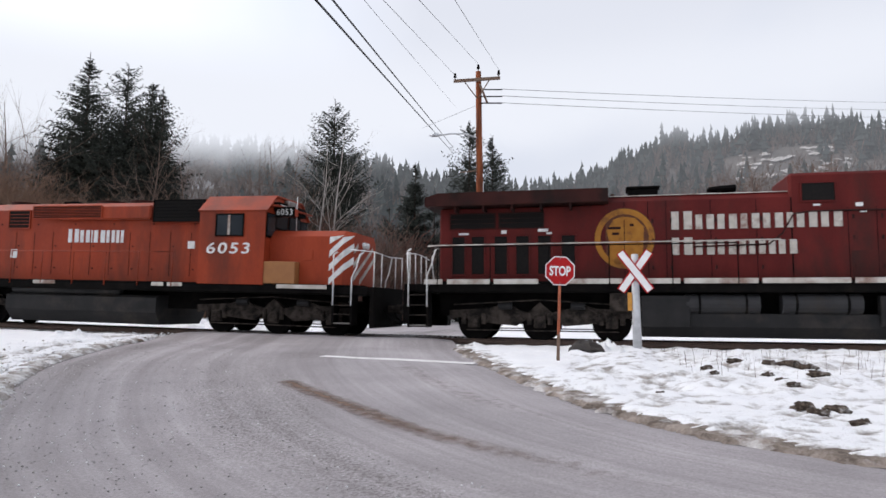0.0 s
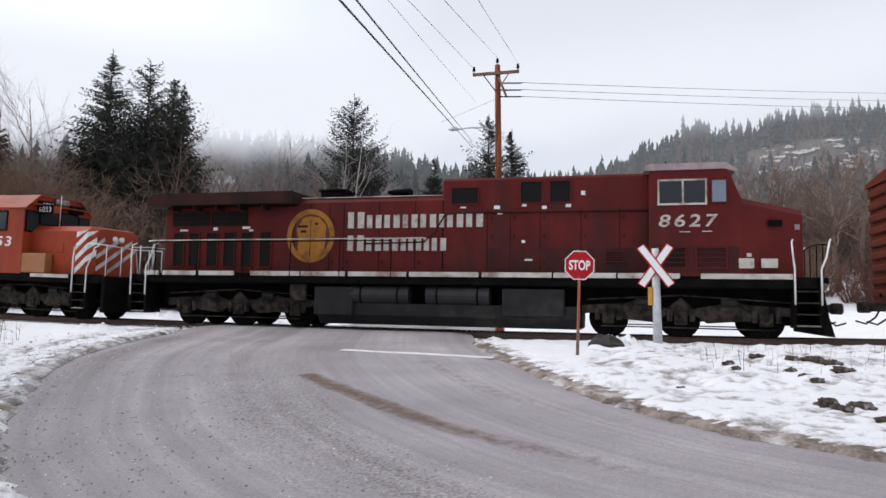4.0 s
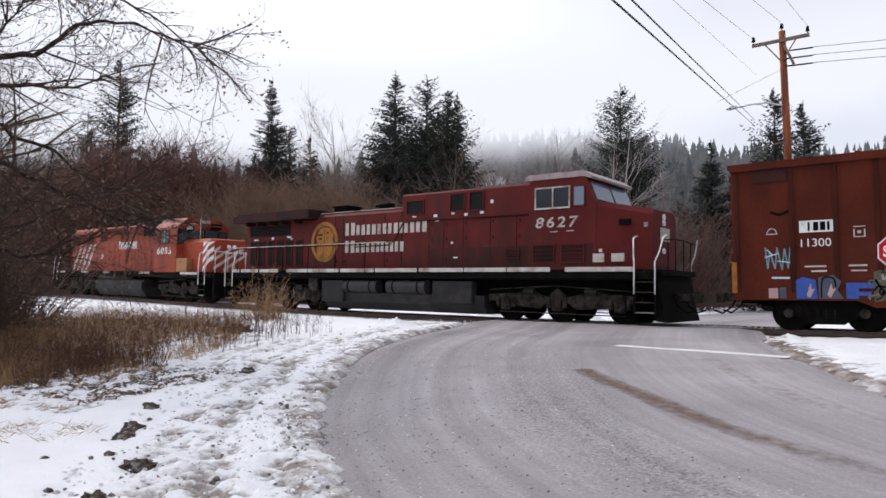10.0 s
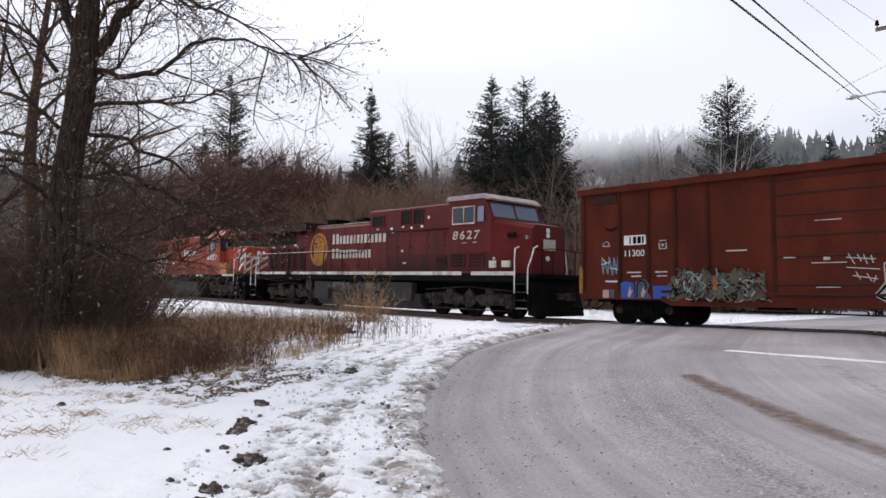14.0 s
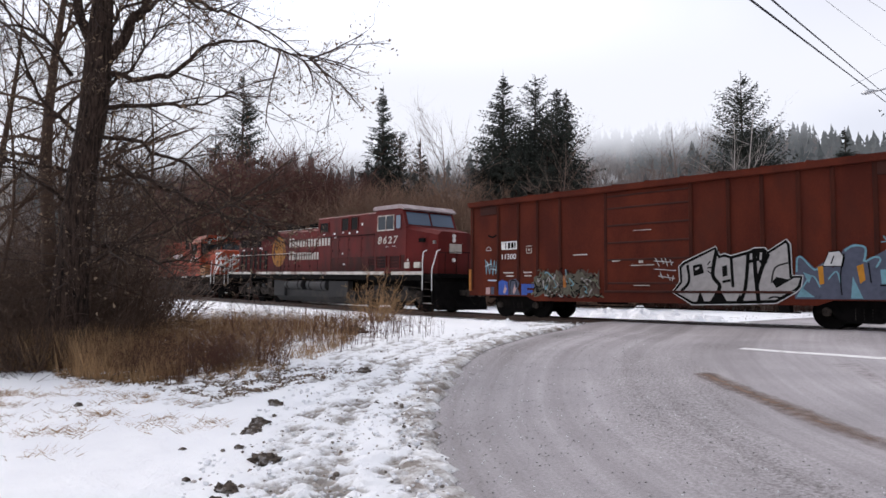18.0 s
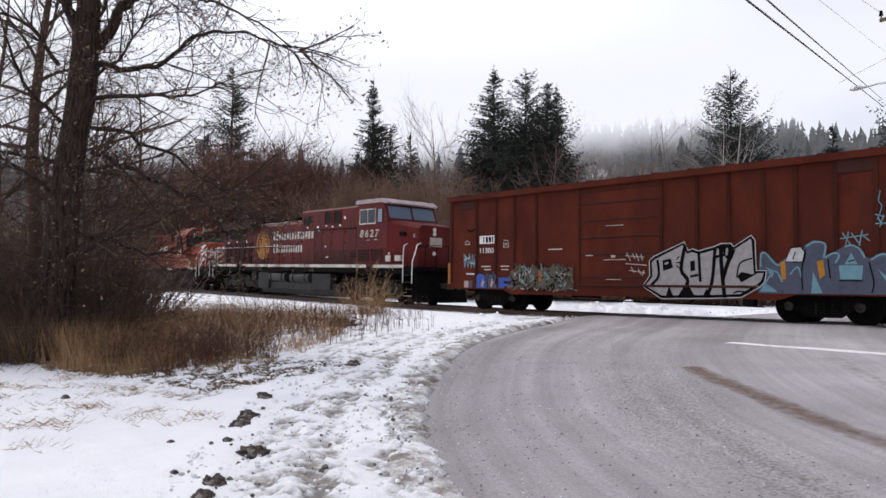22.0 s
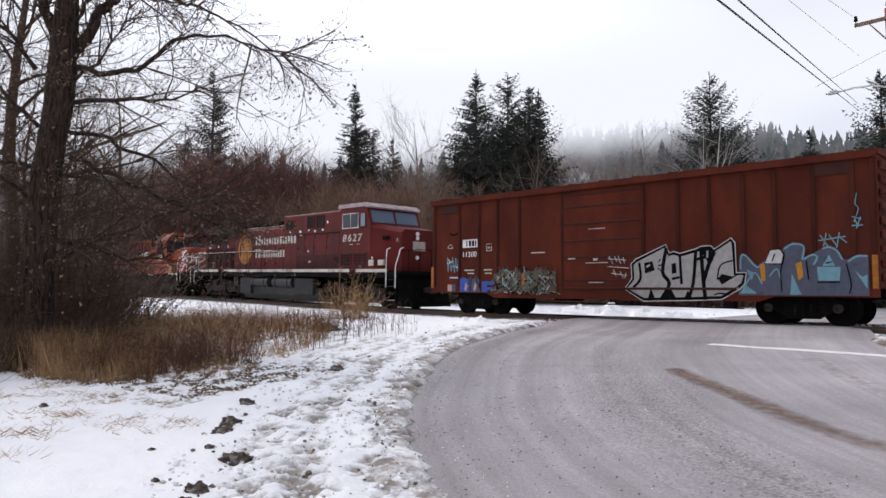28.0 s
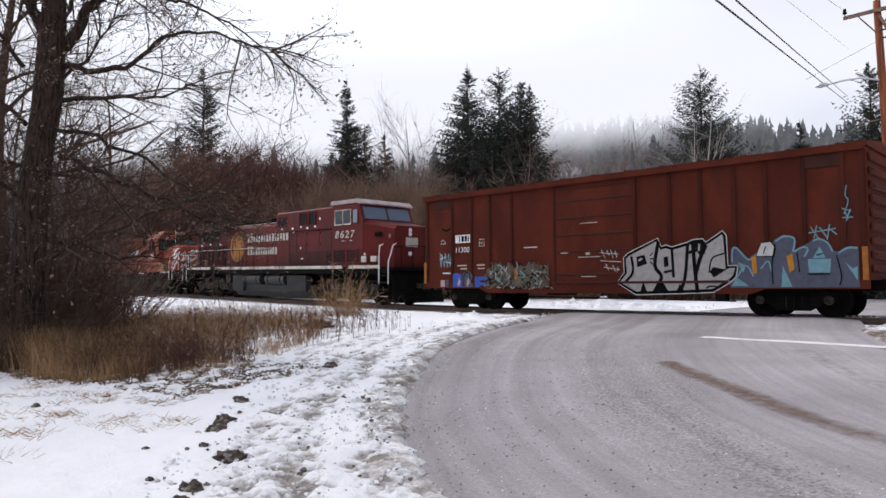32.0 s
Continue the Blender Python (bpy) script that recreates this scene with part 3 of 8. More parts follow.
def build_road():
    vs, fs, n = [], [], 16
    for a, b in zip(ROAD_L, ROAD_R):
        for k in range(n + 1):
            p = a.lerp(b, k / n)
            t = track_y(p.x)
            z = base_z(p.x, p.y) + 0.012
            if abs(p.y - t) < 4:
                z = max(z, rail_z(p.x - 1.14) - 0.012 - 0.16 * smooth(1.6, 4, abs(p.y - t)))
            z += 0.012 * noise.noise(Vector((p.x, p.y, 5)))
            if k in (0, n):
                z -= 0.05
            vs.append((p.x, p.y, z))
    for i in range(len(ROAD_L) - 1):
        for k in range(n):
            fs.append((i * (n + 1) + k, (i + 1) * (n + 1) + k, (i + 1) * (n + 1) + k + 1, i * (n + 1) + k + 1))
    g = Geo()
    g.add(vs, fs)
    ob = part("road", g, ASPHALT, None, smooth=True)
    run = [0.0]
    for a, b in zip(ROAD_MID, ROAD_MID[1:]):
        run.append(run[-1] + (b - a).length)
    layer = ob.data.uv_layers.new(name="lanes")
    for loop in ob.data.loops:
        i, k = divmod(loop.vertex_index, n + 1)
        layer.data[loop.index].uv = (k / n * 8.0, run[i])
    tagged(ob, "frosty grey asphalt road curving over the level crossing", "road", kind="structure")


def road_z(x, y):
    return base_z(x, y) + 0.012


build_ground()
build_road()


# ---- railway track ----
def build_track():
    track = thing("railway_track", "rusty steel rails on dark ties in snowy ballast", "track", kind="structure")
    for s in (-0.7525, 0.7525):
        g = Geo()
        prof = [(-0.07, -0.165), (0.07, -0.165), (0.07, -0.15), (0.012, -0.13), (0.012, -0.045), (0.036, -0.03), (0.036, 0), (-0.036, 0), (-0.036, -0.03), (-0.012, -0.045), (-0.012, -0.13), (-0.07, -0.15)]
        rings = []
        for a in range(-110, 61, 2):
            m = rail_at(a, s)
            rings.append([tuple(m @ Vector((0, y, z))) for y, z in prof])
        n = len(prof)
        g.add([v for r in rings for v in r], [(i * n + k, (i + 1) * n + k, (i + 1) * n + (k + 1) % n, i * n + (k + 1) % n) for i in range(len(rings) - 1) for k in range(n)])
        part("rail", g, RAIL, track)
    bed = Geo()
    rings = []
    for a in range(-110, 61, 1):
        m = rail_at(a)
        rings.append([tuple(m @ Vector((0, y, z + 0.02 * noise.noise(Vector((a * 0.9, y * 3, 0)))))) for y, z in ((-2.6, -0.42), (-2.0, -0.24), (-1.4, -0.2), (-0.7, -0.19), (0, -0.185), (0.7, -0.19), (1.4, -0.2), (2.0, -0.24), (2.6, -0.42))])
    bed.add([v for r in rings for v in r], [(i * 9 + k, (i + 1) * 9 + k, (i + 1) * 9 + k + 1, i * 9 + k + 1) for i in range(len(rings) - 1) for k in range(8)])
    part("ballast", bed, BALLAST, track, "grey ballast half hidden by snow", smooth=True)
    tie = Geo()
    tie.box(-0.11, 0.11, -1.3, 1.3, -0.2, -0.166, 0.01)
    me = tie.mesh("tie")
    me.materials.append(TIE)
    for k in range(-150, 110):
        a = k * 0.55
        if -13.4 < a < -4.3:
            continue
        ob = new("tie", me)
        ob.parent = track
        ob.matrix_basis = rail_at(a)
    flange = Geo()
    for a0 in np.arange(-13.4, -4.3, 0.5):
        for s in (-0.62, 0.62):
            m = rail_at(a0 + 0.25, s)
            vs = [tuple(m @ Vector((x, y, z))) for z in (-0.2, -0.001) for y in (-0.06, 0.06) for x in (-0.25, 0.25)]
            flange.add(vs, [(0, 2, 3, 1), (4, 5, 7, 6), (0, 1, 5, 4), (2, 6, 7, 3), (0, 4, 6, 2), (1, 3, 7, 5)])
    part("flangeway_timber", flange, TIE, track, "dark crossing timber beside the rail")


build_track()


# ---- rolling stock ----
def wheelset(parent, x, r, inner=TRUCK):
    """Two wheels on an axle, turning about its own centre."""
    g = Geo()
    g.tube([(0, -0.95, 0), (0, 0.95, 0)], 0.09, 10)
    for s in (-1, 1):
        g.disc(0, s * 0.69, s * 0.83, 0, r, 28)
        g.disc(0, s * 0.66, s * 0.70, 0, r + 0.03, 28)
        g.disc(0, s * 0.83, s * 0.86, 0, r * 0.36, 14)
        for k in range(6):
            a = k * 1.0472
            g.tube([(math.cos(a) * r * 0.22, s * 0.86, math.sin(a) * r * 0.22), (math.cos(a) * r * 0.22, s * 0.885, math.sin(a) * r * 0.22)], 0.03, 6)
    ob = part("wheelset", g, BLACK, parent, "dark steel wheels on an axle")
    ob.location = (x, 0, r)
    return ob


def loco_truck(parent, axles, r):
    """Side frames with axle boxes, springs and brake cylinders round three axles."""
    sets = [wheelset(parent, x, r) for x in axles]
    x0, x1, xm = axles[0], axles[-1], axles[1]
    for s in (-1, 1):
        g = Geo()
        y0, y1 = (0.93, 1.10) if s > 0 else (-1.10, -0.93)
        prof = [(x0 - 0.75, 0.62), (x0 - 0.75, 0.86), (x0 + 0.45, 0.92), (x0 + 0.75, 1.02), (xm - 0.35, 0.80), (xm, 1.10), (xm + 0.35, 0.80), (x1 - 0.75, 1.02), (x1 - 0.45, 0.92), (x1 + 0.75, 0.86), (x1 + 0.75, 0.62), (x1 + 0.35, 0.66), (x1 - 0.4, 0.5), (xm + 0.7, 0.42), (xm + 0.4, 0.62), (xm - 0.4, 0.62), (xm - 0.7, 0.42), (x0 + 0.4, 0.5), (x0 - 0.35, 0.66)]
        g.prism(prof, y0, y1)
        part("side_frame", g, TRUCK, parent, "dusty cast side frame")
        for x in axles:
            b = Geo()
            b.box(x - 0.17, x + 0.17, s * 1.02 if s > 0 else -1.2, 1.2 if s > 0 else s * 1.02, r - 0.17, r + 0.2, 0.03)
            b.disc(x, s * 1.18, s * 1.25, r, 0.11, 12)
            part("axle_box", b, TRUCK, parent)
            for k in (-0.3, 0.3):
                c = Geo()
                c.tube([(x + k, s * 1.14, 0.46), (x + k, s * 1.14, 0.78)], 0.075, 8)
                part("spring", c, TRUCK, parent)
        for x in (x0 + 0.95, x1 - 0.95):
            c = Geo()
            c.tube([(x - 0.2, s * 1.16, 0.98), (x + 0.2, s * 1.16, 0.98)], 0.10, 10)
            part("brake_cylinder", c, TANK, parent)
            tubepart("brake_lever", [(x + 0.2, s * 1.16, 0.98), (x + 0.55, s * 1.16, 0.78)], 0.025, TRUCK, parent)
        tubepart("brake_pipe", [(x0 - 0.6, s * 1.2, 1.02), (xm, s * 1.22, 1.16), (x1 + 0.6, s * 1.2, 1.0)], 0.022, TRUCK, parent)
        tubepart("brake_pipe", [(x0 - 0.2, s * 1.2, 0.3), (x1 + 0.2, s * 1.2, 0.28)], 0.02, TRUCK, parent, 5)
    t = Geo()
    t.box(x0 - 0.5, x1 + 0.5, -0.62, 0.62, 0.72, 1.1, 0.05)
    part("truck_bolster", t, BLACK, parent)
    return sets


def steps_and_rails(parent, x0, x1, sill, rail=WHITE, treads=4):
    """Corner steps from the walkway to the ground, with curved grab rails."""
    lo, hi = min(x0, x1), max(x0, x1)
    for s in (-1, 1):
        g = Geo()
        for e in (lo, hi):
            g.box(e - 0.03, e + 0.03, min(s * 1.05, s * 1.56), max(s * 1.05, s * 1.56), 0.36, sill - 0.02)
        g.box(lo, hi, min(s * 1.0, s * 1.06), max(s * 1.0, s * 1.06), 0.36, sill - 0.02)
        part("step_well", g, BLACK, parent)
        for k in range(treads):
            z = 0.40 + k * (sill - 0.45) / treads
            boxpart("step_tread", (lo + 0.02, hi - 0.02, min(s * 1.1, s * 1.55), max(s * 1.1, s * 1.55), z, z + 0.035), STEEL if k == 0 else TRUCK, parent, 0.006)
        for e in (lo, hi):
            k = 0.22 if e == hi else -0.05
            tubepart("grab_rail", [(e, s * 1.58, 0.95), (e, s * 1.58, sill + 0.25), (e + k * 0.6, s * 1.56, sill + 0.55), (e + k, s * 1.5, sill + 0.95), (e + k + 0.06, s * 1.36, sill + 1.02)], 0.024, rail, parent, 6)


def walkway_rails(parent, xs, sill, top=1.0, mat_rail=None, drop=()):
    for s in (-1, 1):
        tubepart("handrail", [(x, s * 1.5, sill + top + (0.42 if x in drop else 0)) for x in xs], 0.018, mat_rail or STRIPE, parent, 6)
        for x in xs:
            tubepart("stanchion", [(x, s * 1.52, sill - 0.1), (x, s * 1.5, sill + top)], 0.018, mat_rail or STRIPE, parent, 5)


def coupler(parent, x, d):
    g = Geo()
    g.box(min(x, x + d * 0.55), max(x, x + d * 0.55), -0.1, 0.1, 0.76, 0.98, 0.02)
    g.box(min(x + d * 0.5, x + d * 0.8), max(x + d * 0.5, x + d * 0.8), -0.19, 0.17, 0.72, 1.02, 0.05)
    part("coupler", g, TRUCK, parent, "rusty knuckle coupler")
    for y in (-0.5, 0.45):
        h = Geo()
        h.tube([(x + d * 0.05, y, 0.95), (x + d * 0.25, y - 0.05, 0.6), (x + d * 0.5, y - 0.05, 0.42), (x + d * 0.75, y, 0.5)], 0.025, 6)
        part("air_hose", h, BLACK, parent)


def window(parent, x0, x1, z0, z1, y, frame_mat, pane=PANE, bars=(), fw=0.05):
    """A framed side window standing proud of a face that looks along y's sign."""
    s = 1 if y > 0 else -1
    f = Geo()
    ya, yb = sorted((y, y + s * 0.03))
    f.box(x0 - fw, x1 + fw, ya, yb, z1, z1 + fw)
    f.box(x0 - fw, x1 + fw, ya, yb, z0 - fw, z0)
    f.box(x0 - fw, x0, ya, yb, z0, z1)
    f.box(x1, x1 + fw, ya, yb, z0, z1)
    for b in bars:
        f.box(b - fw / 2, b + fw / 2, ya, yb, z0, z1)
    w = part("window", f, frame_mat, parent)
    yc, yd = sorted((y + s * 0.004, y + s * 0.014))
    boxpart("pane", (x0, x1, yc, yd, z0, z1), pane, w)


def louvre(parent, name, x0, x1, z0, z1, y, mat_back=None, slats=0, upright=False, back=None):
    """A dark screened opening in a shallow frame, with slats."""
    s = 1 if y > 0 else -1
    ya, yb = sorted((y, y + s * 0.012))
    ob = boxpart(name, (x0, x1, ya, yb, z0, z1), back or GRILLE, parent)
    f = Geo()
    yc, yd = sorted((y, y + s * 0.04))
    e = 0.035
    for d in ((x0 - e, x1 + e, z1, z1 + e), (x0 - e, x1 + e, z0 - e, z0), (x0 - e, x0, z0, z1), (x1, x1 + e, z0, z1)):
        f.box(d[0], d[1], yc, yd, d[2], d[3])
    for k in range(slats):
        if upright:
            x = x0 + (k + 1) * (x1 - x0) / (slats + 1)
            f.box(x - 0.012, x + 0.012, yc, yd, z0, z1)
        else:
            z = z0 + (k + 1) * (z1 - z0) / (slats + 1)
            f.box(x0, x1, yc, yd, z - 0.008, z + 0.008)
    part("grille_frame", f, mat_back or BLACK, ob)
    return ob


def name_blocks(parent, x, z, widths, h, gap, y, material, first=1.3, label=""):
    """A painted name as plain upright bars, two for each wide character."""
    for k, w in enumerate(widths):
        hh = h * (first if k == 0 else 1)
        g = Geo()
        for a, b in (((0, 1),) if w < 0.3 else ((0, 0.36), (0.60, 1))):
            g.box(x + w * a, x + w * b, y - 0.006, y - 0.002, z, z + hh)
        part("letter_block", g, material, parent, label if k == 0 else "")
        x += w + gap


def panel_seams(parent, xs, z0, z1, y, material=BLACK, w=0.008, name="panel_seam"):
    for s in (-1, 1):
        for x in xs:
            boxpart(name, (x - w, x + w, *sorted((s * y, s * (y + 0.006))), z0, z1), material, parent)


def red_locomotive():
    """Six-axle wide-cab diesel; its origin is on the rail at its middle."""
    T = thing("red_locomotive", "weathered maroon red diesel locomotive with a cream painted name", "locomotive")
    T.scale = (1, 1, 1.035)
    SILL = 1.62
    # frame and walkway
    boxpart("underframe", (-10.55, 10.35, -1.5, 1.5, 1.36, SILL), BLACK, T, 0.03)
    edge = [(-10.3, -9.75), (-9.6, -8.3), (-8.2, -6.9), (-6.3, -4.55), (-4.5, -3.0), (-2.9, -1.0), (-0.9, 1.25), (1.35, 3.4), (3.45, 5.2), (5.25, 6.9), (7.45, 9.75)]
    for s in (-1, 1):
        for a, b in edge:
            boxpart("sill_stripe", (a, b, min(s * 1.5, s * 1.525), max(s * 1.5, s * 1.525), SILL - 0.02, SILL + 0.12), STRIPE, T)
        g = Geo()
        g.box(-10.3, 9.8, min(s * 0.98, s * 1.5), max(s * 0.98, s * 1.5), SILL, SILL + 0.05)
        part("walkway", g, BLACK, T)
    # hood
    g = Geo()
    h = 0.99
    g.loft_y([(-h, SILL + 0.05), (h, SILL + 0.05), (h, 3.92), (h - 0.14, 4.08), (-h + 0.14, 4.08), (-h, 3.92)], -5.0, 0.0)
    part("engine_hood", g, RED, T, "maroon engine hood with faded paint")
    g = Geo()
    g.box(-9.95, -4.95, -1.0, 1.0, SILL + 0.05, 3.85, 0.04)
    part("radiator_cabin", g, RED, T)
    g = Geo()
    g.prism([(-10.3, 3.86), (-4.9, 3.86), (-4.9, 4.24), (-9.9, 4.24), (-10.3, 4.12)], -1.56, 1.56)
    part("radiator_roof", g, ROOF_RED, T, "sooty overhanging radiator roof")
    g = Geo()
    g.box(-0.05, 6.15, -1.0, 1.0, SILL + 0.05, 4.56, 0.07)
    part("equipment_cabin", g, RED, T)
    # cab and nose
    g = Geo()
    prof = [(6.1, SILL + 0.05), (6.1, 4.42), (6.18, 4.52), (8.1, 4.55), (8.2, 4.45), (8.5, 3.72), (8.5, SILL + 0.05)]
    g.prism(prof, -1.52, 1.52)
    part("cab", g, RED, T)
    g = Geo()
    g.prism([(5.95, 4.52), (6.0, 4.66), (6.12, 4.70), (8.10, 4.70), (8.42, 4.50), (8.36, 4.44), (8.1, 4.52)], -1.56, 1.56)
    part("cab_roof", g, SKY_PALE_RED, T, "pale red cab roof with sky reflection in its colour")
    vs = []
    for x, w, z in ((8.46, 1.52, 3.76), (10.12, 1.0, 3.46)):
        vs += [(x, -w, SILL + 0.05), (x, w, SILL + 0.05), (x, w, z - 0.16), (x, w - 0.18, z), (x, -w + 0.18, z), (x, -w, z - 0.16)]
    g = Geo()
    g.add(vs, [(0, 1, 2, 3, 4, 5), (11, 10, 9, 8, 7, 6)] + [(i, 6 + i, 6 + (i + 1) % 6, (i + 1) % 6) for i in range(6)])
    part("nose", g, RED, T, "sloping maroon short nose")
    for s in (-1, 1):
        window(T, 6.38, 7.58, 3.62, 4.22, s * 1.525, STRIPE, bars=(7.0,))
        window(T, 7.76, 8.12, 3.64, 4.22, s * 1.525, RED, PALE_PANE, fw=0.03)
        # windscreen panes in the raked front
        d = Vector((0.51, 0, -0.73)).normalized()
        g = Geo()
        a, b = Vector((8.235, 0, 4.36)), Vector((8.47, 0, 3.80))
        ys = sorted((s * 0.06, s * 1.36))
        n = Vector((0.92, 0, 0.38)) * 0.02
        g.add([tuple(Vector((p.x, y, p.z)) + n) for p in (a, b) for y in ys], [(0, 1, 3, 2)])
        g.add([tuple(Vector((p.x, y, p.z))) for p in (a, b) for y in ys], [(0, 2, 3, 1)])
        part("windscreen", g, BLUE_PANE, T)
        louvre(T, "intake", 0.27, 1.10, 3.80, 4.27, s * 1.003, RED, 0)
        louvre(T, "intake", 2.42, 3.04, 3.80, 4.40, s * 1.003, RED, 0)
        louvre(T, "intake", 3.30, 3.88, 3.80, 4.40, s * 1.003, RED, 0)
        louvre(T, "radiator_screen", -9.6, -8.25, 3.26, 3.66, s * 1.003, ROOF_RED, 2)
        louvre(T, "radiator_screen", -8.1, -6.8, 3.26, 3.66, s * 1.003, ROOF_RED, 2)
        for x in (-9.55, -8.95, -8.25, -7.6, -6.95, -6.25):
            louvre(T, "radiator_door", x, x + 0.38, 1.90, 3.0, s * 1.003, RED, 0, True)
        for x, z, w, hgt in ((-8.9, 3.06, 0.3, 0.06), (-7.6, 3.08, 0.16, 0.1), (-6.5, 3.12, 0.3, 0.08), (-6.25, 3.04, 0.16, 0.06), (1.0, 3.66, 0.18, 0.05), (2.9, 3.68, 0.14, 0.07), (3.5, 3.6, 0.14, 0.09), (4.2, 3.64, 0.16, 0.09), (4.65, 3.98, 0.12, 0.12), (2.05, 3.62, 0.18, 0.1), (2.15, 3.46, 0.16, 0.08), (6.9, 2.84, 0.28, 0.016), (7.5, 2.85, 0.26, 0.016), (3.0, 2.1, 0.22, 0.05), (2.9, 2.62, 0.1, 0.08)):
            ya, yb = sorted((s * 1.526 if x > 6.2 else s * 1.002, s * (1.53 if x > 6.2 else 1.01)))
            boxpart("stencil", (x - (0 if x > 6.2 else 0.45), x + w - (0 if x > 6.2 else 0.45), ya, yb, z, z + hgt), WHITE, T, 0, "small white stencil plate")
        ya, yb = sorted((s * 1.522, s * 1.532))
        boxpart("placard", (8.42, 8.8, ya, yb, 1.88, 2.14), CREAM, T, 0, "pale paper placard")
        boxpart("placard", (8.62, 8.74, ya, yb, 2.18, 2.28), CREAM, T, 0, "pale paper placard")
        ya, yb = sorted((s * 1.45, s * 1.50))
        boxpart("placard", (9.0, 9.4, *sorted((s * 1.36, s * 1.45)), 1.9, 2.14), CREAM, T)
        for x in (6.3, 7.35):
            louvre(T, "cab_vent", x, x + 0.75, 1.9, 2.42, s * 1.522, RED, 3, back=ROOF_RED)
        louvre(T, "cab_vent", 4.9, 5.4, 2.1, 2.35, s * 1.003, RED, 3, back=ROOF_RED)
        boxpart("name_band", (-0.02, 0.02, *sorted((s * 0.992, s * 0.997)), 1.9, 3.9), BLACK, T)
        # air pipe along the hood
        tubepart("hood_pipe", [(-10.2, s * 1.5, 2.70), (-9.9, s * 1.5, 2.72), (-0.4, s * 1.5, 2.74)], 0.018, STRIPE, T, 6)
        # tank, reservoirs and boxes
        part_y = sorted((s * 1.12, s * 1.46))
        for a, b in ((-2.85, -0.95), (-0.4, 1.55)):
            g = Geo()
            y = s * 1.2
            g.tube([(a, y, 1.06), (a + 0.08, y, 1.06), (b - 0.08, y, 1.06), (b, y, 1.06)], 0.27, 16)
            part("air_reservoir", g, RESERVOIR, T, "long dark air reservoir", smooth=False)
            for x in (a + 0.35, b - 0.35):
                c = Geo()
                c.tube([(x - 0.03, y, 1.06), (x + 0.03, y, 1.06)], 0.285, 16)
                part("reservoir_band", c, BLACK, T)
        boxpart("battery_box", (1.95, 3.75, *part_y, 0.5, 1.28), TANK, T, 0.03)
        boxpart("battery_box", (-4.05, -2.75, *part_y, 0.42, 1.28), TANK, T, 0.03)
        boxpart("equipment_rack", (-4.9, -4.35, *sorted((s * 1.3, s * 1.45)), 0.85, 1.35), TRUCK, T, 0.02)
    boxpart("underbody", (-10.0, 10.0, -0.75, 0.75, 0.7, 1.4), BLACK, T)
    g = Geo()
    g.loft_y([(-1.32, 0.45), (-1.05, 0.16), (1.05, 0.16), (1.32, 0.45), (1.32, 0.80), (-1.32, 0.80)], -4.0, 4.2)
    part("fuel_tank", g, TANK, T, "black dusty fuel tank")
    # emblem and lettering on both sides' near face
    g = Geo()
    pts = [(-4.46 + 0.86 * math.cos(a), 2.88 + 0.86 * math.sin(a)) for a in np.linspace(0, 6.28319, 40)[:-1]]
    g.prism(pts, -0.998, -0.9935)
    part("emblem", g, DARK_GOLD, T, "faded gold round emblem")
    ring, n = Geo(), 40
    ring.add([(-4.46 + r * math.cos(k * 6.28319 / n), y, 2.88 + r * math.sin(k * 6.28319 / n)) for y in (-1.004, -1.000) for r in (0.68, 0.84) for k in range(n)],
             [(k, (k + 1) % n, n + (k + 1) % n, n + k) for k in range(n)] + [(n + k, n + (k + 1) % n, 3 * n + (k + 1) % n, 3 * n + k) for k in range(n)] + [((k + 1) % n, k, 2 * n + k, 2 * n + (k + 1) % n) for k in range(n)])
    part("emblem_ring", ring, GOLD, T)
    g = Geo()
    g.prism([(-4.91, 2.35), (-4.71, 2.15), (-4.16, 2.15), (-3.96, 2.35), (-3.91, 3.2), (-4.16, 3.45), (-4.51, 3.5), (-4.76, 3.42), (-4.96, 3.1), (-4.89, 2.8)], -1.004, -1.000)
    part("emblem_figure", g, GOLD, T)
    for z, w, x in ((3.14, 0.35, -4.91), (2.98, 0.2, -4.81), (3.22, 0.12, -4.31)):
        boxpart("emblem_line", (x, x + w, -1.010, -1.006, z, z + 0.07), ROOF_RED, T)
    boxpart("emblem_line", (-4.47, -4.45, -1.010, -1.006, 2.2, 3.4), ROOF_RED, T)
    name_blocks(T, -3.16, 3.10, [0.56, 0.49, 0.51, 0.49, 0.51, 0.16, 0.51, 0.53], 0.40, 0.095, -1.004, CREAM, 1.25, "cream block lettering")
    name_blocks(T, -3.16, 2.40, [0.56, 0.50, 0.48, 0.17, 0.42, 0.17, 0.46], 0.38, 0.085, -1.004, CREAM, 1.25, "cream block lettering")
    lettering("unit_number", "8627", 0.5, 6.36, 2.98, -1.528, CREAM, T, width=1.56, height=0.34, shear=0.14, label="cream painted unit number", bold=0.008, space=1.28)
    # front: headlight, number board, logo bars, ditch lights
    g = Geo()
    g.box(10.10, 10.16, -0.35, 0.35, 2.55, 2.95)
    part("front_logo", g, CREAM, T, "white emblem block on the nose")
    g = Geo()
    g.box(9.2, 9.55, -1.36, -1.24, 3.0, 3.16)
    part("number_board", g, BLACK, T)
    for z in (2.25, 3.1, 3.28):
        g = Geo()
        g.tube([(10.05, -0.1, z), (10.17, -0.1, z)], 0.09, 12)
        part("headlight", g, SIGN_WHITE, T, "white round headlight")
    g = Geo()
    g.box(9.9, 10.02, -1.12, -0.98, 2.92, 3.06)
    part("marker_box", g, STEEL, T)
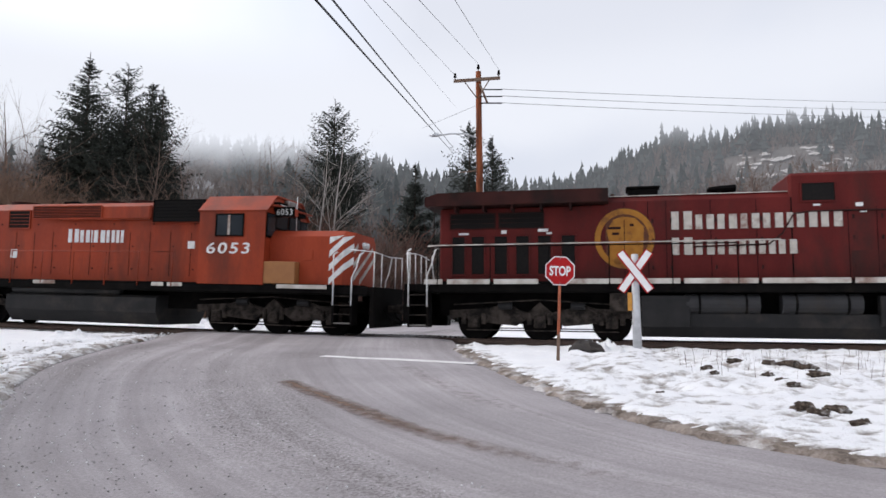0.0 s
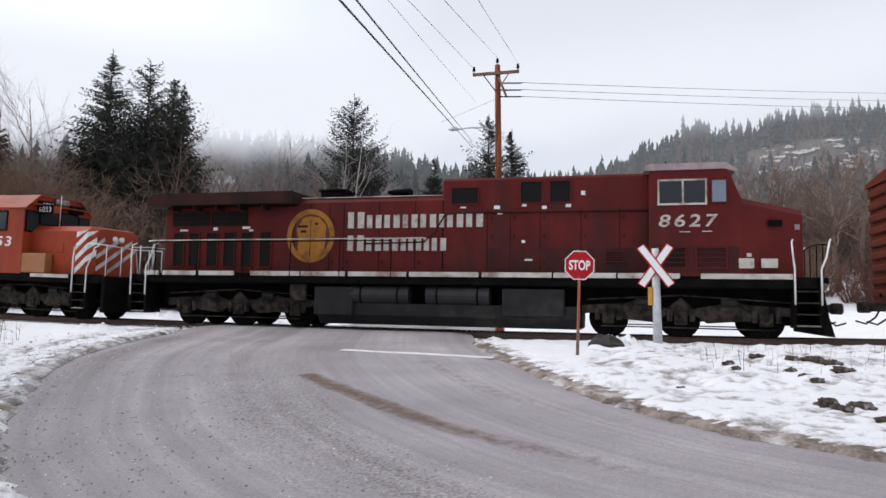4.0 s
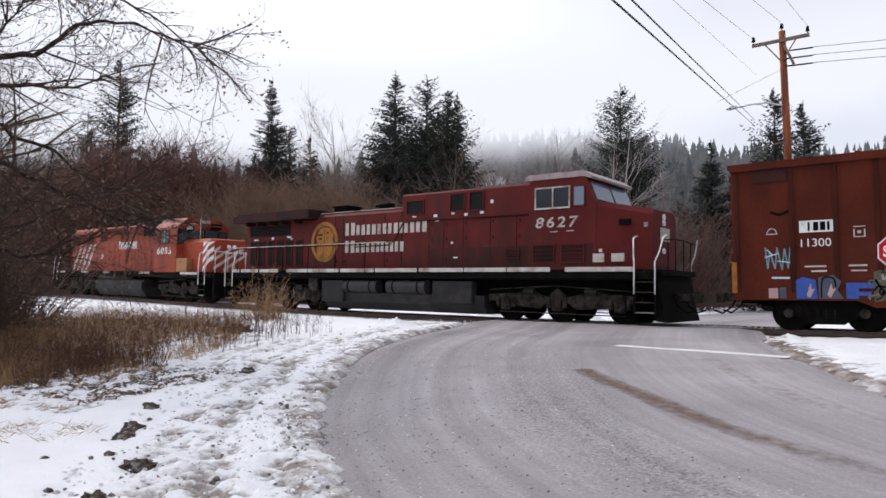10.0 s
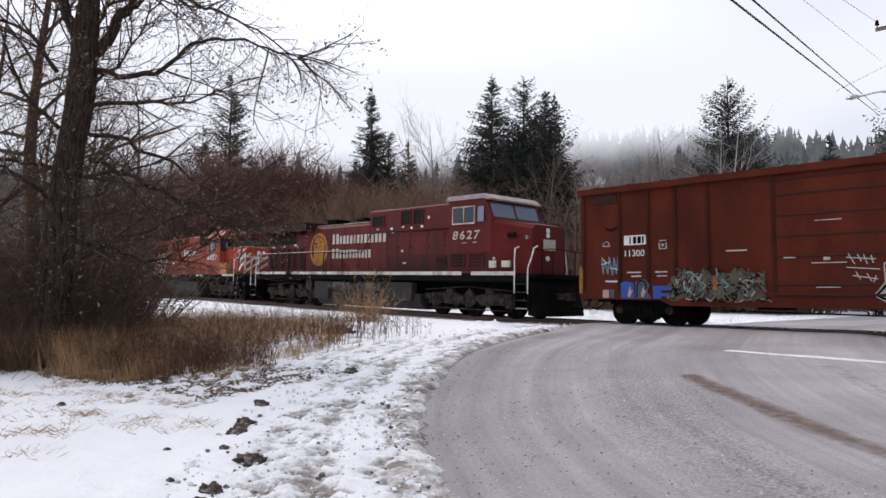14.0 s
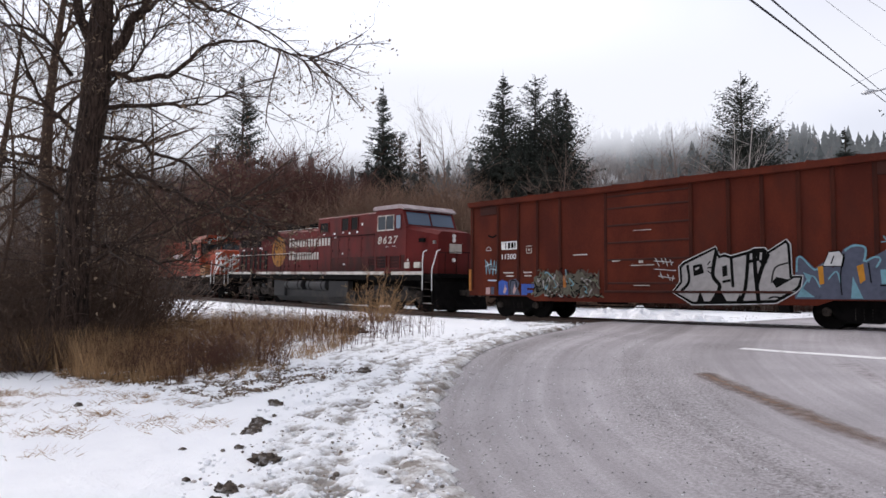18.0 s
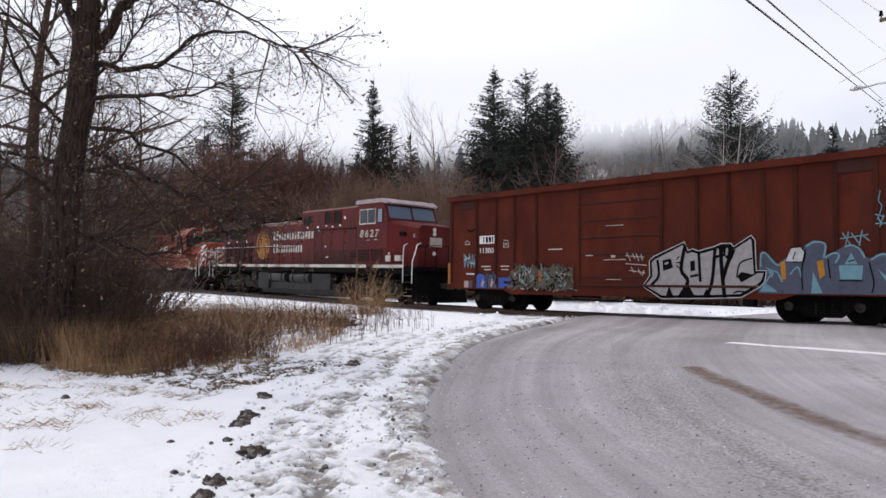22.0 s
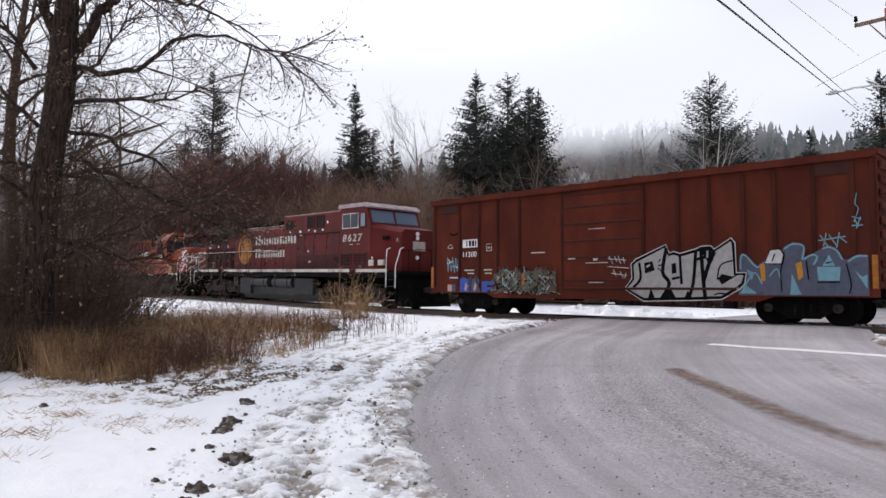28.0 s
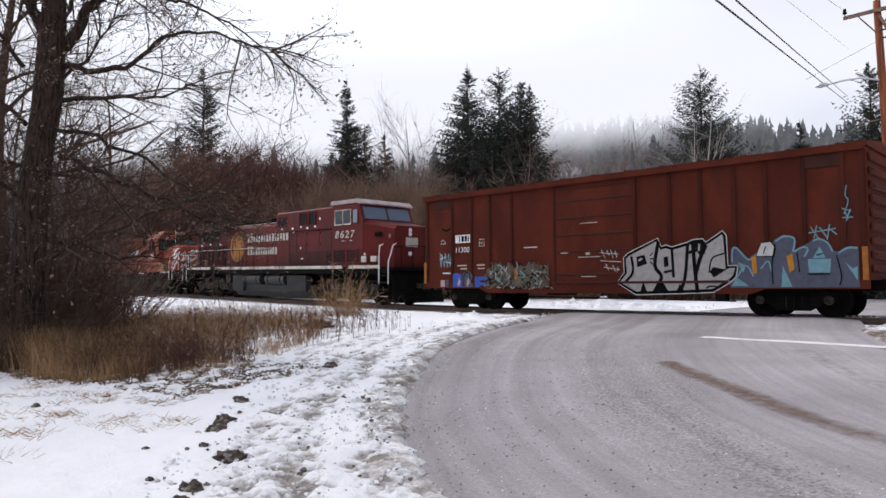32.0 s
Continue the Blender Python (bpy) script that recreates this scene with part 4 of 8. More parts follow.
    # pilot and plow
    g = Geo()
    g.prism([(10.35, 0.2), (10.62, 0.16), (10.74, 0.15), (10.62, 0.6), (10.5, 1.3), (10.35, 1.62)], -1.45, 1.45)
    part("snow_plow", g, BLACK, T, "black pilot plow")
    boxpart("front_platform", (10.05, 10.62, -1.45, 1.45, 1.50, 1.66), BLACK, T, 0.02)
    boxpart("rear_platform", (-10.95, -10.2, -1.45, 1.45, 1.40, 1.62), BLACK, T, 0.02)
    boxpart("rear_pilot", (-10.98, -10.8, -1.45, 1.45, 0.5, 1.42), BLACK, T, 0.02)
    for y in (-1.0, -0.35, 0.35, 1.0):
        tubepart("front_rail", [(10.6, y, 1.6), (10.6, y, 2.55)], 0.016, BLACK, T, 6)
        tubepart("rear_rail", [(-10.9, y, 1.6), (-10.9, y, 2.6)], 0.02, WHITE, T, 6)
    for e, x, mt in (("front_rail", 10.6, BLACK), ("rear_rail", -10.9, WHITE)):
        tubepart(e, [(x, -1.4, 2.5), (x, -0.4, 2.58), (x, 0.4, 2.58), (x, 1.4, 2.5)], 0.018, mt, T, 6)
    steps_and_rails(T, 9.78, 10.42, SILL)
    steps_and_rails(T, -10.78, -10.2, SILL)
    coupler(T, 10.5, 1)
    coupler(T, -10.8, -1)
    panel_seams(T, (-5.4, -4.46, -3.8, -3.3, -2.1, -0.9), 1.75, 3.9, 0.991, BLACK)
    panel_seams(T, (0.0, 1.4, 2.1, 3.0, 4.2, 5.3), 1.75, 3.6, 1.001, BLACK)
    for s in (-1, 1):
        tubepart("conduit", [(-2.6, s * 1.03, 2.62), (-0.6, s * 1.03, 2.66), (-0.25, s * 1.03, 2.95), (0.05, s * 1.03, 3.46), (0.5, s * 1.03, 3.52), (6.05, s * 1.03, 3.50)], 0.022, ROOF_RED, T, 6)
        boxpart("lower_panel", (1.45, 6.08, *sorted((s * 1.001, s * 1.007)), 1.72, 2.46), GRIME_RED, T, 0, "grimy lower side panel")
        boxpart("lower_panel", (6.14, 8.44, *sorted((s * 1.5205, s * 1.5225)), 1.72, 2.46), GRIME_RED, T, 0, "grimy lower side panel")
        for x in (-3.75, -3.25, -2.05, -0.85, 1.45, 2.15, 3.05, 4.25, 5.35):
            for z in (2.0, 2.75, 3.3):
                boxpart("door_latch", (x + 0.05, x + 0.10, *sorted((s * 0.99, s * 1.022)), z, z + 0.11), ROOF_RED, T)
        for x in np.arange(-9.4, -5.2, 0.85):
            boxpart("roof_bracket", (x, x + 0.06, *sorted((s * 1.0, s * 1.5)), 3.70, 3.88), ROOF_RED, T)
    # roof fittings
    g = Geo()
    g.box(-4.32, -3.48, -0.62, 0.22, 4.05, 4.34, 0.03)
    g.box(-4.38, -3.42, -0.68, 0.28, 4.34, 4.40, 0.02)
    part("exhaust_stack", g, BLACK, T)
    g = Geo()
    for k in range(3):
        y = -0.35 + 0.14 * k
        g.tube([(-2.05, y, 4.30), (-1.75, y, 4.31), (-1.30, y, 4.31)], 0.05, 8, 0.10)
    g.box(-1.8, -1.7, -0.4, 0.0, 4.05, 4.27)
    part("air_horn", g, BLACK, T, "black three-chime air horn")
    boxpart("roof_line", (-4.85, -0.05, -0.9, -0.82, 4.08, 4.10), STRIPE, T)
    tubepart("antenna", [(6.6, -0.6, 4.58), (6.6, -0.6, 4.95)], 0.015, BLACK, T, 5)
    walkway_rails(T, (-9.9, -8.3, -6.6, -4.9, -3.2, -1.5), SILL, 1.05, BLACK)
    sets = loco_truck(T, (-8.86, -6.9, -4.85), 0.53) + loco_truck(T, (4.98, 6.95, 9.15), 0.53)
    return T, sets


def orange_locomotive():
    """Six-axle low-nose hood diesel; its origin is on the rail at its middle."""
    T = thing("orange_locomotive", "faded orange diesel locomotive with red and white nose stripes", "locomotive")
    T.scale = (1, 1, 1.03)
    SILL = 1.52
    boxpart("underbody", (-8.6, 8.6, -0.75, 0.75, 0.7, 1.4), BLACK, T)
    boxpart("underframe", (-10.3, 9.95, -1.5, 1.5, 1.26, SILL), BLACK, T, 0.03)
    for s in (-1, 1):
        for a, b in ((-9.6, -8.3), (-5.6, -4.6), (-2.4, -1.5), (2.35, 2.8), (2.95, 3.5), (6.9, 8.6)):
            boxpart("sill_stripe", (a, b, *sorted((s * 1.5, s * 1.52)), SILL - 0.1, SILL + 0.02), STRIPE, T)
        boxpart("walkway", (-10.2, 9.7, *sorted((s * 0.9, s * 1.5)), SILL, SILL + 0.04), BLACK, T)
    g = Geo()
    h = 0.98
    g.loft_y([(-h, SILL), (h, SILL), (h, 3.98), (h - 0.2, 4.22), (-h + 0.2, 4.22), (-h, 3.98)], -8.5, 4.1)
    part("long_hood", g, ORANGE, T, "long orange engine hood")
    for s in (-1, 1):
        boxpart("blower_duct", (-1.9, 1.9, *sorted((s * 0.97, s * 1.18)), 3.62, 4.1), ORANGE, T, 0.05)
        louvre(T, "air_intake", 2.02, 3.95, 3.56, 4.22, s * 1.12, BLACK, 5)
        boxpart("intake_box", (1.95, 4.02, *sorted((s * 0.9, s * 1.115)), 3.5, 4.26), ORANGE, T)
        louvre(T, "dynamic_brake_grille", -2.9, -0.05, 3.68, 4.06, s * 1.185, ORANGE, 6)
        louvre(T, "radiator_grille", -8.7, -5.2, 3.25, 3.85, s * 0.985, ORANGE, 6)
        louvre(T, "radiator_grille", -4.15, -3.25, 3.36, 3.95, s * 0.985, ORANGE, 4)
        for k in range(16):
            x = -8.6 + k * 0.8
            boxpart("door_seam", (x - 0.008, x + 0.008, *sorted((s * 0.98, s * 0.988)), 1.75, 3.2), BOX_DARK, T)
            for z in (1.95, 3.45 if k % 2 else 2.7):
                boxpart("door_latch", (x + 0.1, x + 0.15, *sorted((s * 0.98, s * 1.0)), z, z + 0.05), BOX_DARK, T)
    name_blocks(T, -1.55, 2.85, [0.44, 0.40, 0.05, 0.46, 0.34, 0.12, 0.12], 0.42, 0.06, -0.984, WHITE, 1.1, "worn white block lettering")
    for x0 in (-8.4, -7.72, -7.04, -6.36):
        st = Geo()
        st.add([(x0, -0.9865, 1.60), (x0 + 0.34, -0.9865, 1.60), (x0 + 1.54, -0.9865, 3.2), (x0 + 1.20, -0.9865, 3.2)], [(0, 1, 2, 3)])
        part("hood_stripe", st, STRIPE, T, "worn white slanting stripe")
    # cab
    g = Geo()
    g.loft_y([(-1.52, SILL), (1.52, SILL), (1.52, 3.85), (0.95, 4.34), (-0.95, 4.34), (-1.52, 3.85)], 4.05, 6.42)
    part("cab", g, ORANGE, T)
    g = Geo()
    for s in (-1, 1):
        g.add([(4.0, s * 1.56, 3.84), (6.5, s * 1.56, 3.84), (6.5, s * 0.95, 4.37), (4.0, s * 0.95, 4.37), (4.0, s * 1.54, 3.80), (6.5, s * 1.54, 3.80), (6.5, s * 0.95, 4.33), (4.0, s * 0.95, 4.33)], [(0, 1, 2, 3), (7, 6, 5, 4), (0, 4, 5, 1), (1, 5, 6, 2), (3, 7, 4, 0)])
    g.box(4.0, 6.5, -0.95, 0.95, 4.33, 4.37)
    part("cab_roof", g, ORANGE, T, "pale orange cab roof")
    for s in (-1, 1):
        window(T, 4.70, 5.62, 3.06, 3.68, s * 1.522, BLACK, bars=(), fw=0.05)
        boxpart("window_post", (5.10, 5.18, *sorted((s * 1.522, s * 1.558)), 3.06, 3.68), STRIPE, T, 0, "pale sliding sash post")
    lettering("unit_number", "6053", 0.5, 4.35, 2.47, -1.524, WHITE, T, width=1.56, height=0.35, shear=0.1, label="white painted unit number", bold=0.008, space=1.2)
    for y0, y1, z0, z1 in ((-1.42, -0.95, 3.05, 3.72), (-0.85, -0.1, 3.35, 3.8), (0.1, 0.85, 3.35, 3.8), (0.95, 1.42, 3.05, 3.72)):
        w = boxpart("front_window", (6.42, 6.46, y0 - 0.05, y1 + 0.05, z0 - 0.05, z1 + 0.05), BLACK, T)
        boxpart("pane", (6.46, 6.475, y0, y1, z0, z1), PANE, w)
    for s in (-1, 1):
        ob = boxpart("number_board", (6.30, 6.62, *sorted((s * 0.42, s * 1.0)), 3.86, 4.16), BLACK, T, 0.02, "black illuminated number board")
    lettering("board_number", "6053", 0.3, 6.625, 3.9, -0.96, WHITE, T, width=0.5, height=0.2, rot=Matrix.Rotation(radians(90), 3, "Z"))
    boxpart("number_board", (6.48, 7.16, -1.02, -0.95, 3.68, 4.00), BLACK, T, 0.015, "black number board on a bracket")
    lettering("board_number", "6053", 0.3, 6.54, 3.74, -1.024, WHITE, T, width=0.56, height=0.19, space=1.15)
    boxpart("board_bracket", (6.40, 7.1, -0.95, -0.6, 3.72, 3.96), ORANGE, T, 0.01)
    boxpart("sun_visor", (6.42, 6.72, -1.30, 1.30, 3.99, 4.03), ORANGE, T, 0.008)
    boxpart("classification_lights", (6.35, 6.6, -0.3, 0.3, 4.1, 4.3), STEEL, T, 0.03)
    # low nose
    g = Geo()
    prof = [(-1.15, SILL), (1.15, SILL), (1.15, 3.05), (0.95, 3.24), (-0.95, 3.24), (-1.15, 3.05)]
    g.loft_y(prof, 6.42, 8.95)
    vs = [(8.95, y, z) for y, z in prof] + [(9.25, y * 0.86, z if z < 2 else z - 0.06) for y, z in prof]
    g.add(vs, [(11, 10, 9, 8, 7, 6)] + [(i, 6 + i, 6 + (i + 1) % 6, (i + 1) % 6) for i in range(6)])
    part("short_hood", g, ORANGE, T)
    for k in range(4):
        z = 1.25 + k * 0.42
        st = Geo()
        a, b = max(-0.98, -0.98 + (1.58 - z) / 0.62), min(0.98, -0.98 + (2.94 - z - 0.21) / 0.62)
        st.add([(9.262, a, z + 0.62 * (a + 0.98)), (9.262, b, z + 0.62 * (b + 0.98)), (9.262, b, z + 0.16 + 0.62 * (b + 0.98)), (9.262, a, z + 0.16 + 0.62 * (a + 0.98))], [(0, 1, 2, 3)])
        part("nose_stripe", st, STRIPE, T)
    for k in range(4):
        z = 1.56 + k * 0.42
        top = 3.08
        st = Geo()
        st.add([(8.5, -1.156, z), (8.97, -1.156, min(top, z + 0.42)), (8.97, -1.156, min(top, z + 0.63)), (8.5, -1.156, min(top, z + 0.21))], [(0, 1, 2, 3)])
        if z + 0.42 < top:
            st.add([(8.97, -1.156, z + 0.42), (9.265, -0.996, min(top, z + 0.66)), (9.265, -0.996, min(top, z + 0.87)), (8.97, -1.156, min(top, z + 0.63))], [(0, 1, 2, 3)])
        part("nose_stripe", st, WHITE, T, "slanting white warning stripe")
    for y in (-0.16, 0.16):
        tubepart("headlight", [(9.2, y, 2.85), (9.32, y, 2.85)], 0.1, SIGN_WHITE, T, 12)
    boxpart("toolbox", (6.1, 7.5, -1.5, -1.17, SILL + 0.04, 2.24), TAN, T, 0.02, "tan unpainted toolbox")
    boxpart("nose_door", (7.62, 7.95, -1.175, -1.152, 2.3, 2.65), ORANGE, T, 0.01)
    boxpart("white_badge", (3.28, 3.55, -0.992, -0.984, 2.66, 2.9), WHITE, T, 0.004)
    boxpart("round_badge", (-4.0, -3.72, -0.992, -0.984, 2.3, 2.6), WHITE, T, 0.004)
    boxpart("white_plate", (1.3, 1.75, -0.992, -0.984, 3.88, 3.96), WHITE, T)
    # tank and gear below
    g = Geo()
    g.loft_y([(-1.42, 0.55), (-1.1, 0.16), (1.1, 0.16), (1.42, 0.55), (1.42, 1.02), (1.2, 1.12), (-1.2, 1.12), (-1.42, 1.02)], -3.6, 2.5)
    part("fuel_tank", g, TANK, T, "black dusty fuel tank")
    for s in (-1, 1):
        tubepart("air_reservoir", [(-3.4, s * 1.25, 1.24), (1.0, s * 1.25, 1.24)], 0.16, TANK, T, 14)
    boxpart("front_platform", (9.2, 10.15, -1.45, 1.45, 1.30, SILL), BLACK, T, 0.02)
    boxpart("front_pilot", (10.0, 10.15, -1.45, 1.45, 0.3, 1.35), BLACK, T, 0.02)
    boxpart("rear_pilot", (-10.45, -10.28, -1.45, 1.45, 0.3, 1.35), BLACK, T, 0.02)
    steps_and_rails(T, 8.85, 9.45, SILL)
    steps_and_rails(T, -10.0, -9.4, SILL)
    for y in (-1.4, -0.7, 0.7, 1.4):
        tubepart("end_rail", [(10.1, y, SILL), (10.1, y, 2.55)], 0.018, WHITE, T, 5)
    tubepart("end_rail", [(9.3, -1.45, 2.62), (10.1, -1.4, 2.56), (10.1, 0, 2.5), (10.1, 1.4, 2.56)], 0.018, WHITE, T, 5)
    walkway_rails(T, (-8.6, -7.3, -6.0, -4.7, -3.4, -2.1, -0.8, 0.5, 1.8, 3.1), SILL, 1.0, ORANGE)
    coupler(T, 10.05, 1)
    coupler(T, -10.35, -1)
    tubepart("antenna", [(7.0, -0.5, 3.2), (7.0, -0.5, 4.4)], 0.014, WHITE, T, 5)
    for x in (-7.6, -6.0, -4.4, -0.6, 0.8):
        g = Geo()
        g.tube([(x, 0, 4.2), (x, 0, 4.36)], 0.55, 18)
        g.tube([(x, 0, 4.36), (x, 0, 4.38)], 0.2, 12)
        part("roof_fan", g, BOX_DARK, T)
    boxpart("exhaust_stack", (-2.6, -2.0, -0.2, 0.2, 4.2, 4.4), BLACK, T, 0.03)
    sets = loco_truck(T, (-8.7, -6.65, -4.6), 0.51) + loco_truck(T, (4.6, 6.63, 8.65), 0.51)
    return T, sets


def boxcar():
    """Fifty-foot boxcar with exterior posts; its origin is on the rail at its middle."""
    T = thing("boxcar", "rust brown steel boxcar with sprayed graffiti along its side", "boxcar")
    T.scale = (1, 1, 1.033)
    H, E = 1.47, 7.93
    boxpart("body", (-E, E, -H, H, 0.98, 4.28), WOODFREE, T, 0.015, "rust brown steel body")
    g = Geo()
    g.loft_y([(-1.58, 4.28), (1.58, 4.28), (1.58, 4.40), (0.0, 4.58), (-1.58, 4.40)], -E - 0.06, E + 0.06)
    part("roof", g, WOODFREE, T)
    for k in range(13):
        x = -7.3 + k * 1.217
        r = Geo()
        r.add([(x - 0.04, -1.56, 4.405), (x + 0.04, -1.56, 4.405), (x + 0.04, 0, 4.585), (x - 0.04, 0, 4.585), (x - 0.04, -1.56, 4.435), (x + 0.04, -1.56, 4.435), (x + 0.04, 0, 4.615), (x - 0.04, 0, 4.615)], [(4, 5, 6, 7), (0, 1, 5, 4), (1, 2, 6, 5), (3, 7, 6, 2), (0, 4, 7, 3)])
        part("roof_rib", r, WOODFREE, T)
    for s in (-1, 1):
        posts = (-7.80, -6.42, -5.40, -4.48, -3.45, -1.55, 1.48, 2.65, 3.62, 4.60, 5.46, 6.45, 7.38, 7.82)
        for x in posts:
            p = Geo()
            w = 0.06
            ya, yb = sorted((s * H, s * 1.51))
            p.box(x - w, x + w, ya, yb, 0.98, 4.24, 0.015)
            part("side_post", p, POST_SHADE_BROWN, T)
        boxpart("top_chord", (-E, E, *sorted((s * 1.46, s * 1.585)), 4.20, 4.30), WOODFREE, T, 0.01)
        g = Geo()
        g.prism([(-E, 0.80), (-5.0, 0.78), (-4.6, 0.62), (5.0, 0.62), (5.4, 0.76), (E, 0.76), (E, 1.02), (-E, 1.02)], *sorted((s * 1.45, s * 1.505)))
        part("side_sill", g, WOODFREE, T)
        # sliding door with ribs
        d = Geo()
        d.box(-1.50, 1.44, *sorted((s * 1.465, s * 1.495)), 1.0, 4.14, 0.01)
        door = part("door", d, WOODFREE, T, "ribbed sliding door")
        for z in (1.2, 1.95, 2.5, 3.06, 3.62, 4.02):
            boxpart("door_rib", (-1.48, 1.42, *sorted((s * 1.49, s * 1.511)), z, z + 0.06), BOX_DARK, door, 0.01)
        boxpart("door_track", (-1.6, 4.4, *sorted((s * 1.48, s * 1.54)), 0.93, 1.0), BOX_DARK, T, 0.01)
        for x0, x1 in ((-7.35, -6.5), (6.48, 7.35)):
            boxpart("side_hatch", (x0, x1, *sorted((s * H, s * 1.50)), 3.86, 4.2), BOX_DARK, T, 0.01)
        for x in (-7.95, -3.3, 7.78):
            if s < 0:
                boxpart("orange_mark", (x, x + 0.13, -1.522, -1.512, 0.98 if abs(x) > 7 else 1.1, 1.80 if abs(x) > 7 else 1.5), FADED_ORANGE, T)
    for s in (-1, 1):
        for k in range(9):
            z = 1.15 + k * 0.35
            boxpart("end_corrugation", (*sorted((s * E, s * (E + 0.09))), -1.35, 1.35, z, z + 0.2), WOODFREE, T, 0.035)
        for k in range(7):
            z = 1.2 + k * 0.42
            tubepart("ladder_rung", [(s * (E + 0.12), -1.35, z), (s * (E + 0.12), -0.95, z)], 0.014, WOODFREE, T, 5)
        tubepart("brake_rod", [(s * E, 0.5, 1.2), (s * (E + 0.15), 0.5, 1.2)], 0.05, BLACK, T, 8)
        coupler(T, s * (E + 0.05), s)
        boxpart("draft_sill", (*sorted((s * 5.5, s * (E + 0.1))), -0.25, 0.25, 0.7, 1.0), BLACK, T, 0.02)
    boxpart("centre_sill", (-7.5, 7.5, -0.3, 0.3, 0.62, 1.0), BLACK, T, 0.02)
    tubepart("brake_line", [(-3.2, -0.8, 0.75), (-3.15, -1.2, 0.5), (4.5, -1.25, 0.42)], 0.02, BLACK, T, 5)
    boxpart("brake_valve", (-2.2, -1.3, -1.1, -0.5, 0.55, 0.95), BLACK, T, 0.03)
    boxpart("jack_pad", (4.0, 4.3, -1.5, -1.2, 0.42, 0.8), BLACK, T, 0.02)
    # trucks
    sets = []
    for cx in (-5.75, 6.0):
        for dx in (-0.88, 0.88):
            sets.append(wheelset(T, cx + dx, 0.46))
        for s in (-1, 1):
            g = Geo()
            g.prism([(cx - 1.15, 0.42), (cx - 1.15, 0.62), (cx - 0.5, 0.78), (cx + 0.5, 0.78), (cx + 1.15, 0.62), (cx + 1.15, 0.42), (cx + 0.75, 0.40), (cx + 0.4, 0.18), (cx - 0.4, 0.18), (cx - 0.75, 0.40)], *sorted((s * 0.92, s * 1.08)))
            part("side_frame", g, BLACK, T)
            for dx in (-0.88, 0.88):
                g = Geo()
                g.disc(cx + dx, s * 1.05, s * 1.16, 0.46, 0.12, 12)
                part("bearing_cap", g, TRUCK, T)
            g = Geo()
            for k in (-0.2, 0, 0.2):
                for j in range(4):
                    g.tube([(cx + k, s * 1.0, 0.27 + j * 0.08), (cx + k, s * 1.0, 0.31 + j * 0.08)], 0.085, 8)
            part("spring_nest", g, TRUCK, T)
    # reporting marks, stencils
    boxpart("mark_panel", (-6.25, -5.45, -1.474, -1.471, 2.5, 2.8), WHITE, T, label="white reporting mark panel")
    for x, w in ((-6.05, 0.05), (-5.92, 0.12), (-5.76, 0.12), (-5.60, 0.06)):
        boxpart("mark_bar", (x, x + w, -1.48, -1.476, 2.54, 2.76), BLACK, T)
    lettering("car_number", "11300", 0.3, -6.22, 2.14, -1.476, WHITE, T, width=0.70, height=0.2, label="white car number")
    for x, z, w, h in ((-5.02, 2.33, 0.26, 0.03), (-5.02, 2.58, 0.26, 0.03), (-5.02, 2.33, 0.03, 0.28), (-4.79, 2.33, 0.03, 0.28), (-4.93, 2.42, 0.08, 0.1), (-6.15, 1.62, 0.5, 0.06), (-6.0, 1.5, 0.36, 0.06), (-5.15, 1.62, 0.4, 0.06), (-5.1, 1.5, 0.34, 0.05), (-2.9, 2.18, 0.6, 0.05)):
        boxpart("stencil", (x, x + w, -1.478, -1.474, z, z + h * 0.7), CREAM, T)
    for x, z, w, h in ((-0.5, 2.88, 0.66, 0.03), (-0.6, 1.78, 0.85, 0.03), (-0.3, 1.86, 0.16, 0.1), (-1.3, 1.93, 0.3, 0.04), (-0.5, 1.15, 0.58, 0.03)):
        boxpart("stencil", (x, x + w, -1.516, -1.513, z, z + h * 0.8), CREAM, T)
    graffiti(T)
    return T, sets


def inset(pts, d):
    """A closed outline moved inwards by d."""
    n = len(pts)
    area = sum(pts[i][0] * pts[(i + 1) % n][1] - pts[(i + 1) % n][0] * pts[i][1] for i in range(n))
    e = d if area > 0 else -d
    out = []
    for i in range(n):
        a, b, c = (Vector(pts[i - 1]), Vector(pts[i]), Vector(pts[(i + 1) % n]))
        m = (Vector((-(b - a).y, (b - a).x)).normalized() + Vector((-(c - b).y, (c - b).x)).normalized())
        m = m.normalized() if m.length > 0.2 else m
        out.append(tuple(b + m * e))
    return out


